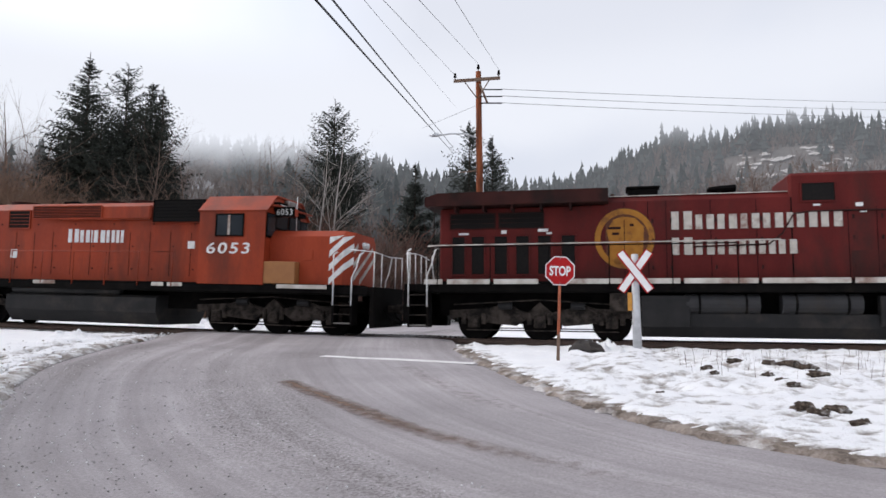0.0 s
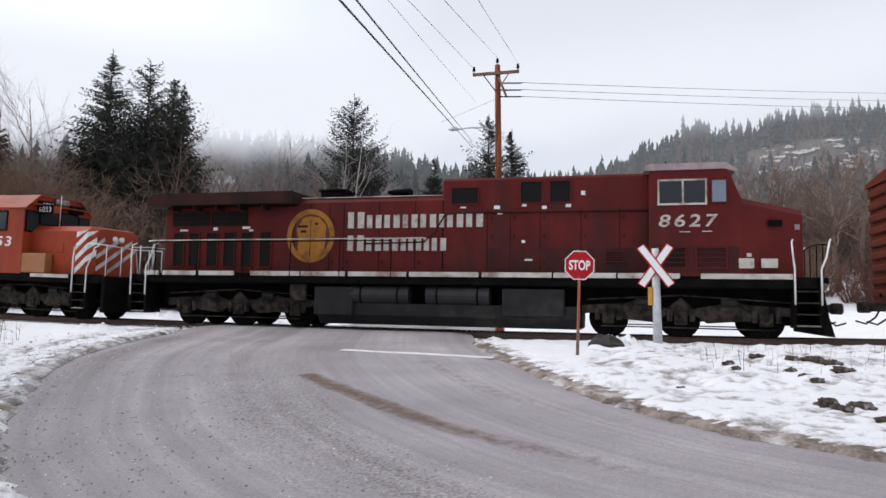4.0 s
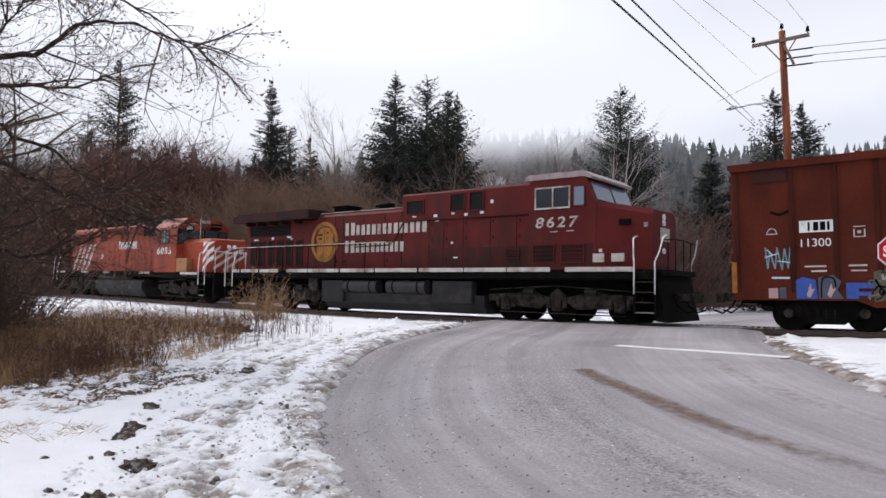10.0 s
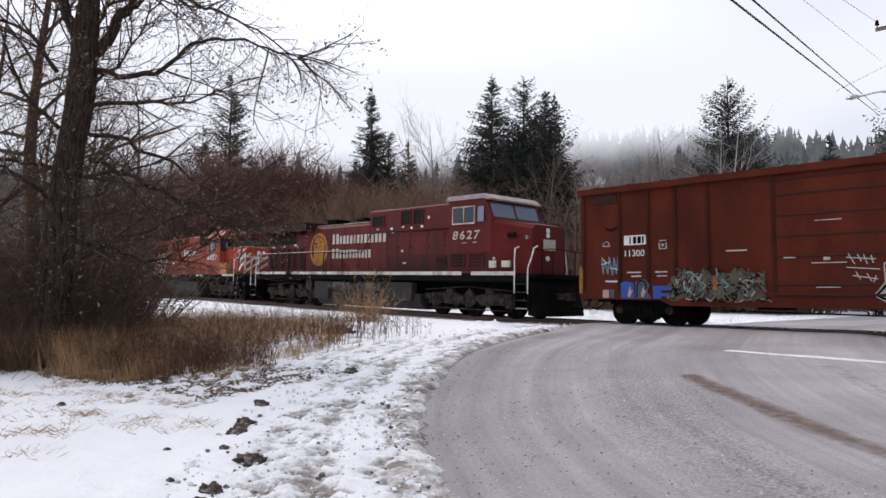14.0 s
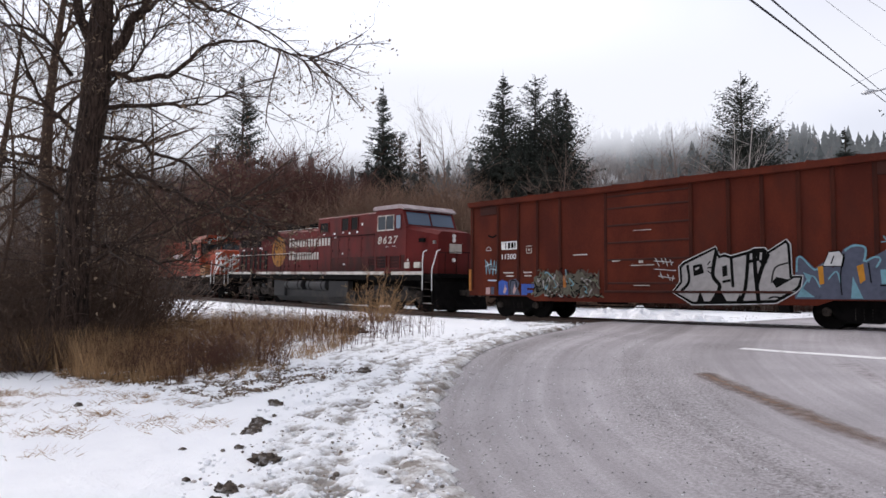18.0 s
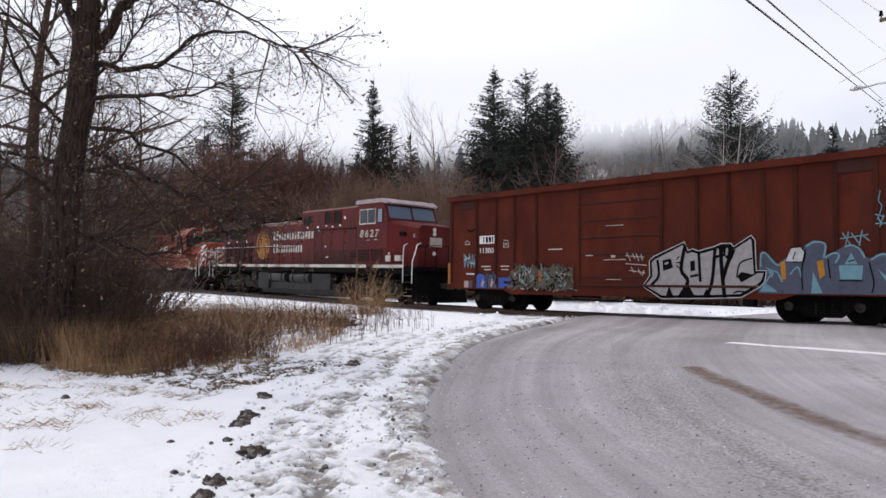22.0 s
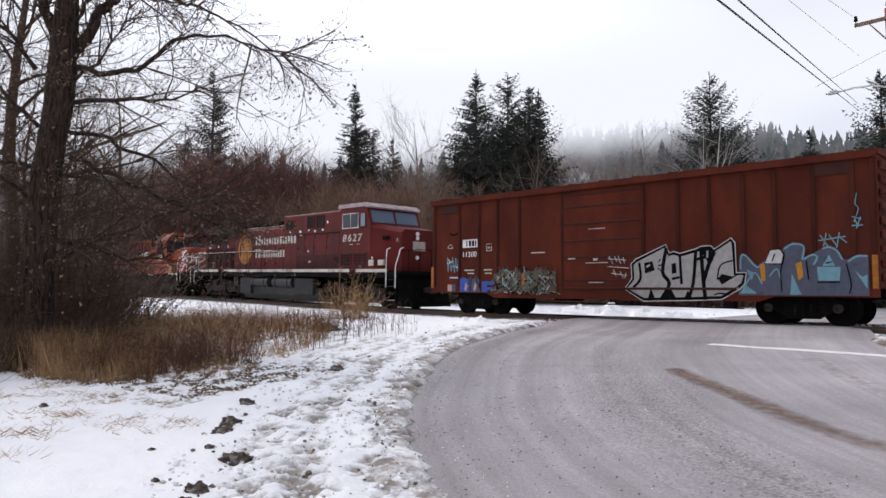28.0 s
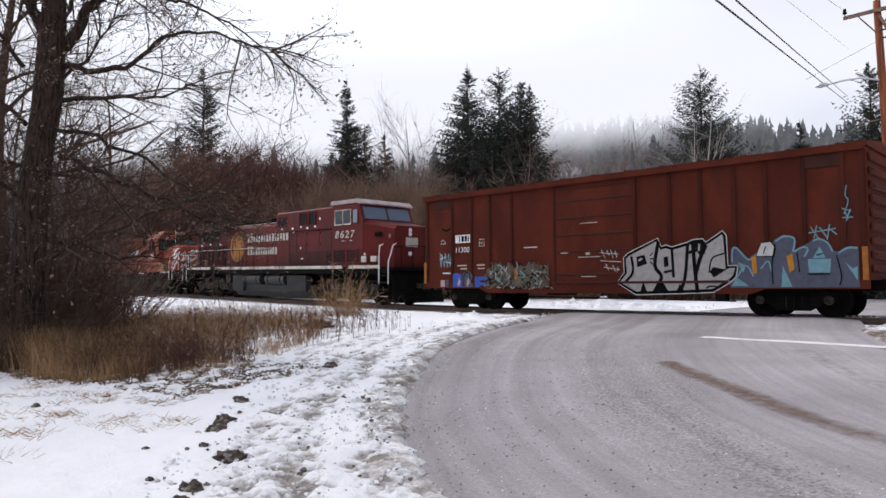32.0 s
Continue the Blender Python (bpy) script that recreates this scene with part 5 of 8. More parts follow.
def graffiti(T):
    """Sprayed paint in thin layers on the side: a silver piece, a blue piece and small tags."""
    face = -1.513

    def fill(name, key, pts, depth, label=""):
        g = Geo()
        g.prism(pts, face - depth - 0.002, face - depth)
        part(name, g, GRAFF[key], T, label)

    def stroke(key, pts, w, depth, label="", name="graffiti_stroke"):
        pts = spline(pts, 4) if len(pts) > 2 else [Vector(q) for q in pts]
        left, right = [], []
        for i, q in enumerate(pts):
            d = (pts[min(i + 1, len(pts) - 1)] - pts[max(i - 1, 0)]).normalized()
            s = Vector((-d.y, d.x)) * w / 2
            left.append(tuple(q + s))
            right.append(tuple(q - s))
        n, g = len(pts), Geo()
        y = face - depth - 0.002
        g.add([(a, y, b) for a, b in left + right], [(i, i + 1, n + i + 1, n + i) for i in range(n - 1)])
        part(name, g, GRAFF[key], T, label)

    rim = [(0.83, 0.95), (1.09, 1.28), (1.07, 1.73), (1.24, 1.88), (2.27, 2.29), (2.39, 2.03), (2.52, 2.08), (2.72, 2.01), (3.22, 2.13), (3.38, 2.2), (3.69, 2.2), (3.77, 2.1), (4.27, 2.4), (4.39, 2.25), (4.41, 1.42), (4.69, 1.42), (4.64, 1.09), (4.5, 0.95), (3.97, 0.65), (3.03, 0.61), (1.49, 0.57)]
    fill("graffiti_rim", "white", rim, 0.0, "white sprayed rim")
    fill("graffiti_outline", "black", inset(rim, 0.03), 0.002, "black sprayed outline")
    fill("graffiti_fill", "silver", inset(rim, 0.115), 0.004, "dull silver sprayed fill")
    for pts, w in (([(2.29, 2.17), (2.16, 1.46), (2.37, 1.11), (2.09, 0.64)], 0.08), ([(2.72, 1.96), (2.76, 1.1)], 0.06), ([(3.22, 2.05), (3.12, 1.1), (2.94, 0.64)], 0.07), ([(3.38, 2.12), (3.42, 1.4), (3.49, 0.65)], 0.08), ([(3.19, 1.8), (3.69, 1.91)], 0.06), ([(3.78, 2.01), (3.59, 1.62), (3.45, 1.18)], 0.08), ([(1.37, 1.76), (1.41, 1.27), (1.15, 0.99)], 0.06), ([(2.0, 1.75), (2.1, 1.85)], 0.025), ([(2.0, 1.66), (2.15, 1.67)], 0.025), ([(2.0, 1.58), (2.1, 1.5)], 0.025), ([(3.75, 0.78), (3.9, 0.84), (4.2, 0.8)], 0.03), ([(2.45, 1.25), (2.7, 1.3)], 0.05), ([(3.85, 1.22), (3.95, 1.62), (4.3, 1.75)], 0.03)):
        stroke("black", pts, w * 1.45, 0.007)
    for pts in ([(1.54, 1.74), (1.82, 1.79), (1.9, 1.52), (1.57, 1.42)], [(1.63, 0.61), (1.76, 0.99), (1.91, 0.62)], [(2.45, 1.69), (2.59, 1.73), (2.61, 1.43), (2.46, 1.4)], [(3.87, 1.25), (3.98, 1.38), (4.28, 1.31), (4.49, 1.37), (3.98, 1.08)], [(2.15, 0.64), (2.37, 1.03), (2.61, 0.65)], [(2.82, 0.66), (2.95, 0.91), (3.11, 0.67)], [(3.34, 2.09), (3.69, 2.15), (3.75, 1.77), (3.6, 1.68), (3.45, 1.93)]):
        fill("graffiti_shadow", "black", pts, 0.007)
    stroke("silver", [(1.62, 1.62), (1.74, 1.68)], 0.06, 0.010)
    stroke("silver", [(3.58, 2.05), (3.56, 1.85)], 0.06, 0.010)
    stroke("white", [(1.04, 0.99), (4.46, 0.98)], 0.022, 0.010)
    # blue piece
    slate = [(4.45, 0.79), (4.50, 1.89), (4.66, 1.92), (4.98, 1.59), (5.26, 1.79), (5.43, 1.58), (5.68, 2.06), (5.92, 2.19), (6.21, 2.1), (6.17, 1.73), (6.39, 1.86), (6.65, 2.01), (6.81, 2.05), (7.02, 1.93), (7.1, 1.73), (7.25, 1.69), (7.46, 1.81), (7.70, 1.8), (7.70, 0.8)]
    fill("graffiti_fill", "slate", slate, -0.0015, "slate blue sprayed piece")
    for pts, w in (([(4.52, 1.5), (4.54, 1.84), (4.66, 1.88), (4.98, 1.55), (5.26, 1.74)], 0.045), ([(5.71, 2.02), (5.92, 2.14), (6.19, 2.07), (6.15, 1.73)], 0.05), ([(6.18, 1.73), (6.39, 1.84), (6.52, 1.78), (6.42, 1.58)], 0.045), ([(6.65, 1.99), (6.81, 2.03), (7.0, 1.92), (7.11, 1.7)], 0.045), ([(7.25, 1.66), (7.46, 1.78), (7.68, 1.77)], 0.05), ([(4.6, 1.0), (4.9, 1.4), (5.1, 1.1)], 0.04), ([(5.3, 1.3), (5.5, 1.5), (5.6, 1.2)], 0.04)):
        stroke("teal", pts, w, 0.003, "pale teal sprayed line")
    for pts in ([(5.83, 0.81), (5.88, 1.37), (6.11, 0.82)], [(6.51, 1.53), (7.07, 1.52), (7.03, 1.17), (6.53, 1.18)], [(6.64, 1.55), (6.8, 1.84), (6.94, 1.55)], [(4.49, 0.84), (4.64, 1.09), (4.96, 0.84)], [(7.39, 1.43), (7.56, 1.26), (7.67, 1.32), (7.66, 0.97)], [(4.68, 1.50), (4.90, 1.40), (4.82, 1.2)]):
        fill("graffiti_highlight", "teal", pts, 0.003)
    for pts in ([(5.05, 1.62), (5.18, 1.66), (5.2, 1.19), (5.09, 1.16)], [(5.98, 1.62), (6.13, 1.68), (6.17, 1.28), (6.05, 1.18)]):
        fill("graffiti_highlight", "orange", pts, 0.004)
    fill("graffiti_outline", "black", inset([(5.19, 1.65), (5.34, 1.99), (5.58, 2.01), (5.69, 1.85), (5.65, 1.64)], -0.03), 0.005)
    fill("graffiti_highlight", "white", [(5.19, 1.65), (5.34, 1.99), (5.58, 2.01), (5.69, 1.85), (5.65, 1.64)], 0.007)
    for pts in ([(5.38, 1.7), (5.45, 1.9)], [(6.5, 1.14), (7.04, 1.14)], [(6.72, 1.62), (6.88, 1.66)], [(6.25, 1.7), (6.3, 1.2)], [(5.7, 1.95), (5.6, 1.4), (5.62, 0.9)], [(7.2, 1.6), (7.3, 1.1), (7.25, 0.85)]):
        stroke("black", pts, 0.03, 0.009)
    for a, b in (((6.6, 2.35), (6.81, 2.01)), ((6.75, 2.38), (6.68, 2.05)), ((6.81, 2.34), (6.99, 2.06)), ((7.06, 2.39), (6.99, 2.0)), ((7.03, 2.3), (7.23, 2.12)), ((6.55, 2.2), (7.2, 2.28)), ((7.36, 2.77), (7.57, 2.69)), ((7.36, 2.54), (7.6, 2.54)), ((7.42, 2.7), (7.5, 2.5)), ((7.55, 2.75), (7.45, 2.45))):
        stroke("teal", [a, b], 0.028, 0.003, "thin pale blue sprayed tag", "graffiti_tag")
    stroke("teal", [(7.48, 3.35), (7.44, 3.09), (7.51, 2.95), (7.4, 2.63)], 0.022, 0.003, "", "graffiti_tag")
    for a, b in (((0.24, 1.91), (0.91, 1.85)), ((0.24, 1.66), (1.0, 1.6)), ((0.38, 1.45), (0.95, 1.36)), ((0.29, 2.0), (0.43, 1.74)), ((0.63, 1.98), (0.72, 1.73)), ((0.5, 1.98), (0.58, 1.8)), ((0.8, 1.95), (0.85, 1.75)), ((0.45, 1.55), (0.55, 1.35)), ((0.7, 1.5), (0.8, 1.3)), ((0.9, 1.45), (0.85, 1.28))):
        stroke("white", [a, b], 0.022, 0.003, "", "graffiti_tag")
    # small tags near the leading end
    face = -1.475
    zig = [(-7.09, 2.16), (-7.04, 1.6), (-6.98, 2.06), (-6.86, 1.6), (-6.8, 2.15), (-6.69, 1.57), (-6.62, 2.12), (-6.54, 1.6), (-6.48, 2.15), (-6.42, 1.67)]
    for a, b in zip(zig, zig[1:]):
        stroke("teal", [a, b], 0.035, 0.0, "thin blue sprayed tag", "graffiti_tag")
    for a, b in (((-7.1, 1.9), (-6.75, 2.0)), ((-6.8, 1.8), (-6.45, 1.75)), ((-7.05, 2.1), (-6.9, 1.95))):
        stroke("pale", [a, b], 0.025, 0.003, "", "graffiti_tag")
    tri = [(-7.05, 2.5), (-6.99, 2.62), (-6.91, 2.65), (-6.84, 2.62), (-6.78, 2.5), (-7.05, 2.5)]
    for a, b in zip(tri, tri[1:]):
        stroke("white", [a, b], 0.02, 0.0, "", "graffiti_tag")
    stroke("black", [(-6.94, 3.08), (-6.71, 3.0), (-6.47, 3.09)], 0.07, 0.0)
    stroke("pale", [(-6.95, 1.37), (-6.51, 1.36)], 0.05, 0.0)
    for pts, key in (([(-7.03, 1.10), (-6.80, 1.10), (-6.80, 0.84), (-7.03, 0.84)], "pink"), ([(-6.76, 1.12), (-6.60, 1.12), (-6.60, 0.84), (-6.76, 0.84)], "slate"), ([(-6.36, 0.83), (-6.36, 1.30), (-6.20, 1.38), (-5.90, 1.30), (-5.86, 0.83)], "blue"), ([(-5.84, 0.83), (-5.84, 1.36), (-5.50, 1.42), (-5.32, 1.25), (-5.42, 1.05), (-5.28, 0.83)], "slate"), ([(-5.22, 0.83), (-5.22, 1.22), (-4.60, 1.22), (-4.60, 1.08), (-4.95, 1.08), (-4.95, 1.0), (-4.68, 1.0), (-4.68, 0.9), (-4.95, 0.9), (-4.95, 0.83)], "blue")):
        fill("graffiti_fill", key, pts, 0.038)
    for dx in (0.0, 0.47):
        fill("graffiti_highlight", "pink", [(-6.12 + dx, 0.92), (-6.02 + dx, 1.22), (-5.99 + dx, 1.06), (-5.92 + dx, 1.09), (-6.04 + dx, 0.85)], 0.041)
    stroke("black", [(-5.78, 0.86), (-5.74, 1.32), (-5.50, 1.34), (-5.45, 1.12)], 0.04, 0.041)
    rng = random.Random(4)
    face = -1.513
    for x0, x1, key in ((-4.62, -3.9, "moss"), (-3.95, -3.1, "stone"), (-3.2, -2.5, "moss"), (-2.6, -1.8, "stone")):
        top, low = [], []
        for k in range(6):
            x = x0 + (x1 - x0) * k / 5
            top.append((x, 1.52 + rng.uniform(-0.14, 0.22)))
            low.append((x, 0.80 + rng.uniform(-0.06, 0.14)))
        fill("graffiti_fill", key, top + low[::-1], 0.0005 if key == "moss" else 0.0, "muddled grey-green sprayed patch")
    for key, n in (("lime", 40), ("black", 70), ("silver", 15), ("moss", 50), ("teal", 8)):
        for _ in range(n):
            x, z = rng.uniform(-4.55, -1.85), rng.uniform(0.8, 1.55)
            a, l = rng.uniform(0, 6.28), rng.uniform(0.1, 0.28)
            q = (x + math.cos(a) * l, min(1.72, max(0.78, z + math.sin(a) * l)))
            r = (q[0] + rng.uniform(-0.16, 0.16), min(1.75, max(0.76, q[1] + rng.uniform(-0.2, 0.2))))
            stroke(key, [(x, z), q, r], rng.uniform(0.018, 0.05), 0.003 + 0.001 * ("lime", "black", "silver", "moss", "teal").index(key), "", "graffiti_scribble")


RED_LOCO, RED_SETS = red_locomotive()
ORANGE_LOCO, ORANGE_SETS = orange_locomotive()
BOXCAR, BOX_SETS = boxcar()


# ---- signs, pole and wires ----
def stop_sign():
    z0 = land(-0.20, 15.02)
    T = thing("stop_sign", "red octagonal stop sign on a thin rusty post in snow", "road sign", m=pose(-0.20, 15.02, z0, 0, 0.9, 3))
    post = Geo()
    post.box(-0.028, 0.028, -0.02, 0.02, -0.3, 2.0, 0.006)
    part("post", post, POST_RED, T, "orange-red perforated steel post")
    boxpart("post_stub", (-0.034, 0.034, -0.026, 0.026, -0.3, 0.60), ARM, T, 0.005, "weathered grey ground stub")
    holes = Geo()
    for k in range(12, 36):
        holes.box(-0.007, 0.007, -0.0225, -0.02, 0.1 + k * 0.038, 0.114 + k * 0.038)
    part("post_holes", holes, BLACK, T)
    cz = 1.95
    for name, r, y, mt in (("sign_border", 0.335, -0.026, SIGN_WHITE), ("sign_face", 0.312, -0.030, SIGN_RED)):
        g = Geo()
        g.prism([(r * math.cos(a), cz + r * math.sin(a)) for a in [math.pi / 8 + k * math.pi / 4 for k in range(8)]], y, -0.021)
        part(name, g, mt, T)
    lettering("sign_word", "STOP", 0.3, -0.222, cz - 0.105, -0.033, SIGN_WHITE, T, width=0.445, height=0.21, label="white capitals", bold=0.008)
    for z in (cz - 0.26, cz + 0.26):
        b = Geo()
        b.disc(0, -0.036, -0.03, z, 0.012, 8)
        part("bolt", b, STEEL, T)


def crossing_sign():
    z0 = land(1.70, 17.79)
    T = thing("crossbuck_sign", "white and red railway crossbuck on a thick pale post", "road sign", m=pose(1.70, 17.79, z0, 0, -1.6, -4))
    g = Geo()
    g.tube([(0, 0, -0.3), (0, 0, 2.45)], 0.115, 14, 0.085)
    part("post", g, GALV, T, "thick pale galvanised post", smooth=True)
    cz = 2.02
    for k, a in enumerate((54, -54)):
        m = Matrix.Translation((0, -0.125 - 0.012 * k, cz)) @ Matrix.Rotation(radians(-a), 4, "Y")
        for name, l, w, d, mt in (("blade_border", 0.60, 0.112, 0.0, SIGN_RED), ("blade", 0.585, 0.078, 0.004, SIGN_WHITE)):
            g = Geo()
            vs = [m @ Vector((x, y - d, z)) for y in (-0.005, 0.005) for x, z in ((-l, -w), (l, -w), (l, w), (-l, w))]
            g.add([tuple(v) for v in vs], [(0, 1, 2, 3), (7, 6, 5, 4), (0, 4, 5, 1), (1, 5, 6, 2), (2, 6, 7, 3), (3, 7, 4, 0)])
            part(name, g, mt, T)
    boxpart("reflector", (-0.20, -0.09, -0.07, -0.04, 1.05, 1.5), YELLOW, T, 0.004, "yellow reflective strip")


def utility_pole():
    T = thing("utility_pole", "tall orange-brown timber utility pole with a crossarm and street lamp", "utility pole", m=Matrix.Translation((-3.66, 29.84, -0.3)))
    T.scale = (1.03, 1.03, 1.037)
    lean = (-0.29, -0.03)
    g = Geo()
    g.tube([(lean[0] * t, lean[1] * t, 11.3 * t) for t in np.linspace(0, 1, 8)], 0.18, 14, 0.12)
    part("pole", g, POLE, T, "orange-brown timber", smooth=True)
    g = Geo()
    for k in range(1):
        a, b = Vector((-1.33, -0.22, 10.86)), Vector((0.66, -0.14, 10.95))
        d = (b - a).normalized()
        s, u = d.cross(Vector((0, 0, 1))).normalized() * 0.05, Vector((0, 0, 0.06))
        vs = [tuple(p + i * s + j * u) for p in (a, b) for i, j in ((-1, -1), (1, -1), (1, 1), (-1, 1))]
        g.add(vs, [(0, 1, 2, 3), (7, 6, 5, 4), (0, 4, 5, 1), (1, 5, 6, 2), (2, 6, 7, 3), (3, 7, 4, 0)])
    part("crossarm", g, ARM, T, "weathered grey crossarm")
    for p, q in (((-0.85, -0.2, 10.8), (-0.32, -0.17, 10.1)), ((0.2, -0.2, 10.85), (-0.24, -0.17, 10.15))):
        tubepart("brace", [p, q], 0.025, ARM, T, 5)
    tubepart("raked_brace", [(-0.2, -0.2, 10.7), (0.12, -0.2, 9.9)], 0.05, ARM, T, 6)
    for x, y, z in ((-1.28, -0.22, 10.92), (-0.29, -0.1, 11.3), (0.6, -0.14, 11.0)):
        g = Geo()
        g.tube([(x, y, z), (x, y, z + 0.12)], 0.02, 6)
        g.tube([(x, y, z + 0.1), (x, y, z + 0.17), (x, y, z + 0.28)], 0.075, 10, 0.045)
        part("insulator", g, BLACK, T)
    for z in (10.49, 10.19, 9.90):
        tubepart("dead_end", [(-0.2, -0.1, z), (0.75, -0.05, z - 0.02)], 0.028, BLACK, T, 6)
    lamp = tubepart("lamp_arm", [(-0.3, -0.1, 8.4), (-0.8, -0.35, 8.52), (-1.35, -0.65, 8.46), (-1.75, -0.85, 8.36)], 0.035, GALV, T, 8)
    g = Geo()
    g.rough_ball(-1.95, -0.95, 8.34, 0.24, 0.12, 0.08, 3, 10, 6)
    part("lamp_head", g, GALV, lamp, "grey cobra-head lamp", smooth=True)
    boxpart("meter_box", (-0.22, 0.22, -0.3, -0.17, 2.72, 2.98), GALV, T, 0.02)
    tubepart("conduit", [(0.17, -0.12, 0), (0.0, -0.12, 6.5)], 0.018, GALV, T, 6)
    tubepart("guy_bracket", [(-0.15, -0.1, 7.0), (-1.0, -0.2, 6.9)], 0.02, ARM, T, 5)


def cable(name, a, b, r, sag, label):
    a, b = Vector(a), Vector(b)
    pts = [a.lerp(b, t) - Vector((0, 0, sag * 4 * t * (1 - t))) for t in np.linspace(0, 1, 15)]
    g = Geo()
    g.tube(pts, r, 6)
    tagged(part(name, g, WIRE, None, smooth=True), label, "cable", group="overhead wires")


def wires():
    def beyond(a, b, k):
        a, b = Vector(a), Vector(b)
        return a + (a - b) * k
    far1, near1 = (-10.22, 60.71, 14.82), (-3.75, 9.55, 5.51)
    cable("telephone_cable", far1, beyond(near1, far1, 0.3), 0.019, 0.0, "thick black telephone cable sagging over the road")
    far2, near2 = (-10.23, 60.71, 15.33), (-3.51, 9.64, 5.53)
    cable("telephone_cable", far2, beyond(near2, far2, 0.3), 0.016, 0.0, "thick black telephone cable sagging over the road")
    for near, far in (((-3.35, 11.85, 6.53), (-5.03, 29.79, 11.32)), ((-2.71, 12.01, 6.56), (-3.97, 29.79, 11.77)), ((-2.07, 12.13, 6.58), (-3.03, 29.78, 11.43))):
        cable("power_line", far, beyond(near, far, 0.8), 0.0055, 0.0, "thin grey power line over the road")
    cable("power_line", (-6.69, 40.47, 12.99), beyond((-3.68, 11.75, 6.51), (-6.70, 40.49, 13.04), 0.5), 0.0045, 0.0, "thin grey power line over the road")
    for z0, z1 in ((10.58, 17.2), (10.27, 16.62), (9.96, 16.04)):
        cable("power_line", (-2.92, 29.78, z0), (22.07 * 1.6, 29 + 26.8 * 1.55, z0 + (z1 - z0) * 1.55), 0.011, 0.15, "thin grey power line along the far field")
    cable("guy_wire", (-3.97, 29.79, 9.9), (-6.3, 29.13, 8.75), 0.006, 0.0, "thin guy wire off the timber pole")


def far_pole(x, y, top, arms):
    z0 = base_z(x, y) - 0.2
    T = thing("utility_pole", "weathered grey utility pole on the rise beyond the railway", "utility pole", m=Matrix.Translation((x, y, z0)))
    h = top - z0
    tubepart("pole", [(0, 0, 0), (0, 0, h)], 0.18, BARK, T, 10, 0.14)
    for z, w in arms:
        boxpart("crossarm", (-w, w, -0.2, -0.1, h - z - 0.08, h - z + 0.08), ARM, T, 0.01)
        for e in (-0.9, -0.45, 0.45, 0.9):
            tubepart("insulator", [(e * w, -0.15, h - z + 0.08), (e * w, -0.15, h - z + 0.3)], 0.05, GALV, T, 6)


def marker_board():
    """A yellow board on a short post past the crossing."""
    x, y = -4.25, 32.8
    z0 = base_z(x, y)
    T = thing("marker_board", "small yellow diamond board on a post past the crossing", "road sign", m=Matrix.Translation((x, y, z0)))
    tubepart("post", [(0, 0, -0.2), (0, 0, 2.0)], 0.035, GALV, T, 8)
    g = Geo()
    g.prism([(-0.32, 2.35), (0, 2.03), (0.32, 2.35), (0, 2.67)], -0.06, -0.04)
    part("board", g, YELLOW, T)


far_pole(-4.9, 59.8, 9.6, ((0.25, 1.5), (1.3, 1.2)))
far_pole(3.2, 51.9, 9.5, ())
marker_board()
stop_sign()
crossing_sign()
utility_pole()
wires()


# ---- road markings and crossing fittings ----
def on_road_patch(name, pts, material, label, lift=0.006, category="marking"):
    """A thin skin that follows the road, from rows of left and right points."""
    g, vs, fs = Geo(), [], []
    n = 6
    for a, b in pts:
        for k in range(n + 1):
            p = Vector(a).lerp(Vector(b), k / n)
            vs.append((p.x, p.y, road_z(p.x, p.y) + 0.012 * noise.noise(Vector((p.x, p.y, 5))) + lift))
    for i in range(len(pts) - 1):
        for k in range(n):
            fs.append((i * (n + 1) + k, (i + 1) * (n + 1) + k, (i + 1) * (n + 1) + k + 1, i * (n + 1) + k + 1))
    g.add(vs, fs)
    tagged(part(name, g, material), label, category, kind="structure")


on_road_patch("stop_line", [((-5.40 + 0.441 * k, 15.14 - 0.084 * k), (-5.44 + 0.441 * k, 14.79 - 0.084 * k)) for k in range(9)], LINE, "worn white stop line painted across the lane")


MUD = surface("tracked_mud", (0.118, 0.068, 0.044), (0.19, 0.122, 0.088), 0.9, scale=3, fine=40, bump=0.3)
mn, ml = MUD.node_tree.nodes, MUD.node_tree.links
mud_uv, mud_noise, mud_add, mud_cut, mud_mix, mud_clear = mn.new("ShaderNodeTexCoord"), mn.new("ShaderNodeTexNoise"), mn.new("ShaderNodeMath"), mn.new("ShaderNodeMapRange"), mn.new("ShaderNodeMixShader"), mn.new("ShaderNodeBsdfTransparent")
mud_attr = mn.new("ShaderNodeAttribute")
mud_attr.attribute_name = "spread"
mud_noise.inputs["Scale"].default_value, mud_noise.inputs["Detail"].default_value = 7, 6
ml.new(mud_uv.outputs["Object"], mud_noise.inputs["Vector"])
ml.new(mud_noise.outputs["Fac"], mud_add.inputs[0])
ml.new(mud_attr.outputs["Fac"], mud_add.inputs[1])
mud_cut.inputs[1].default_value, mud_cut.inputs[2].default_value, mud_cut.inputs[3].default_value, mud_cut.inputs[4].default_value = 0.60, 1.45, 0.0, 0.9
ml.new(mud_add.outputs[0], mud_cut.inputs[0])
ml.new(mud_cut.outputs[0], mud_mix.inputs[0])
ml.new(mud_clear.outputs[0], mud_mix.inputs[1])
ml.new(mn["Principled BSDF"].outputs[0], mud_mix.inputs[2])
ml.new(mud_mix.outputs[0], mn["Material Output"].inputs[0])


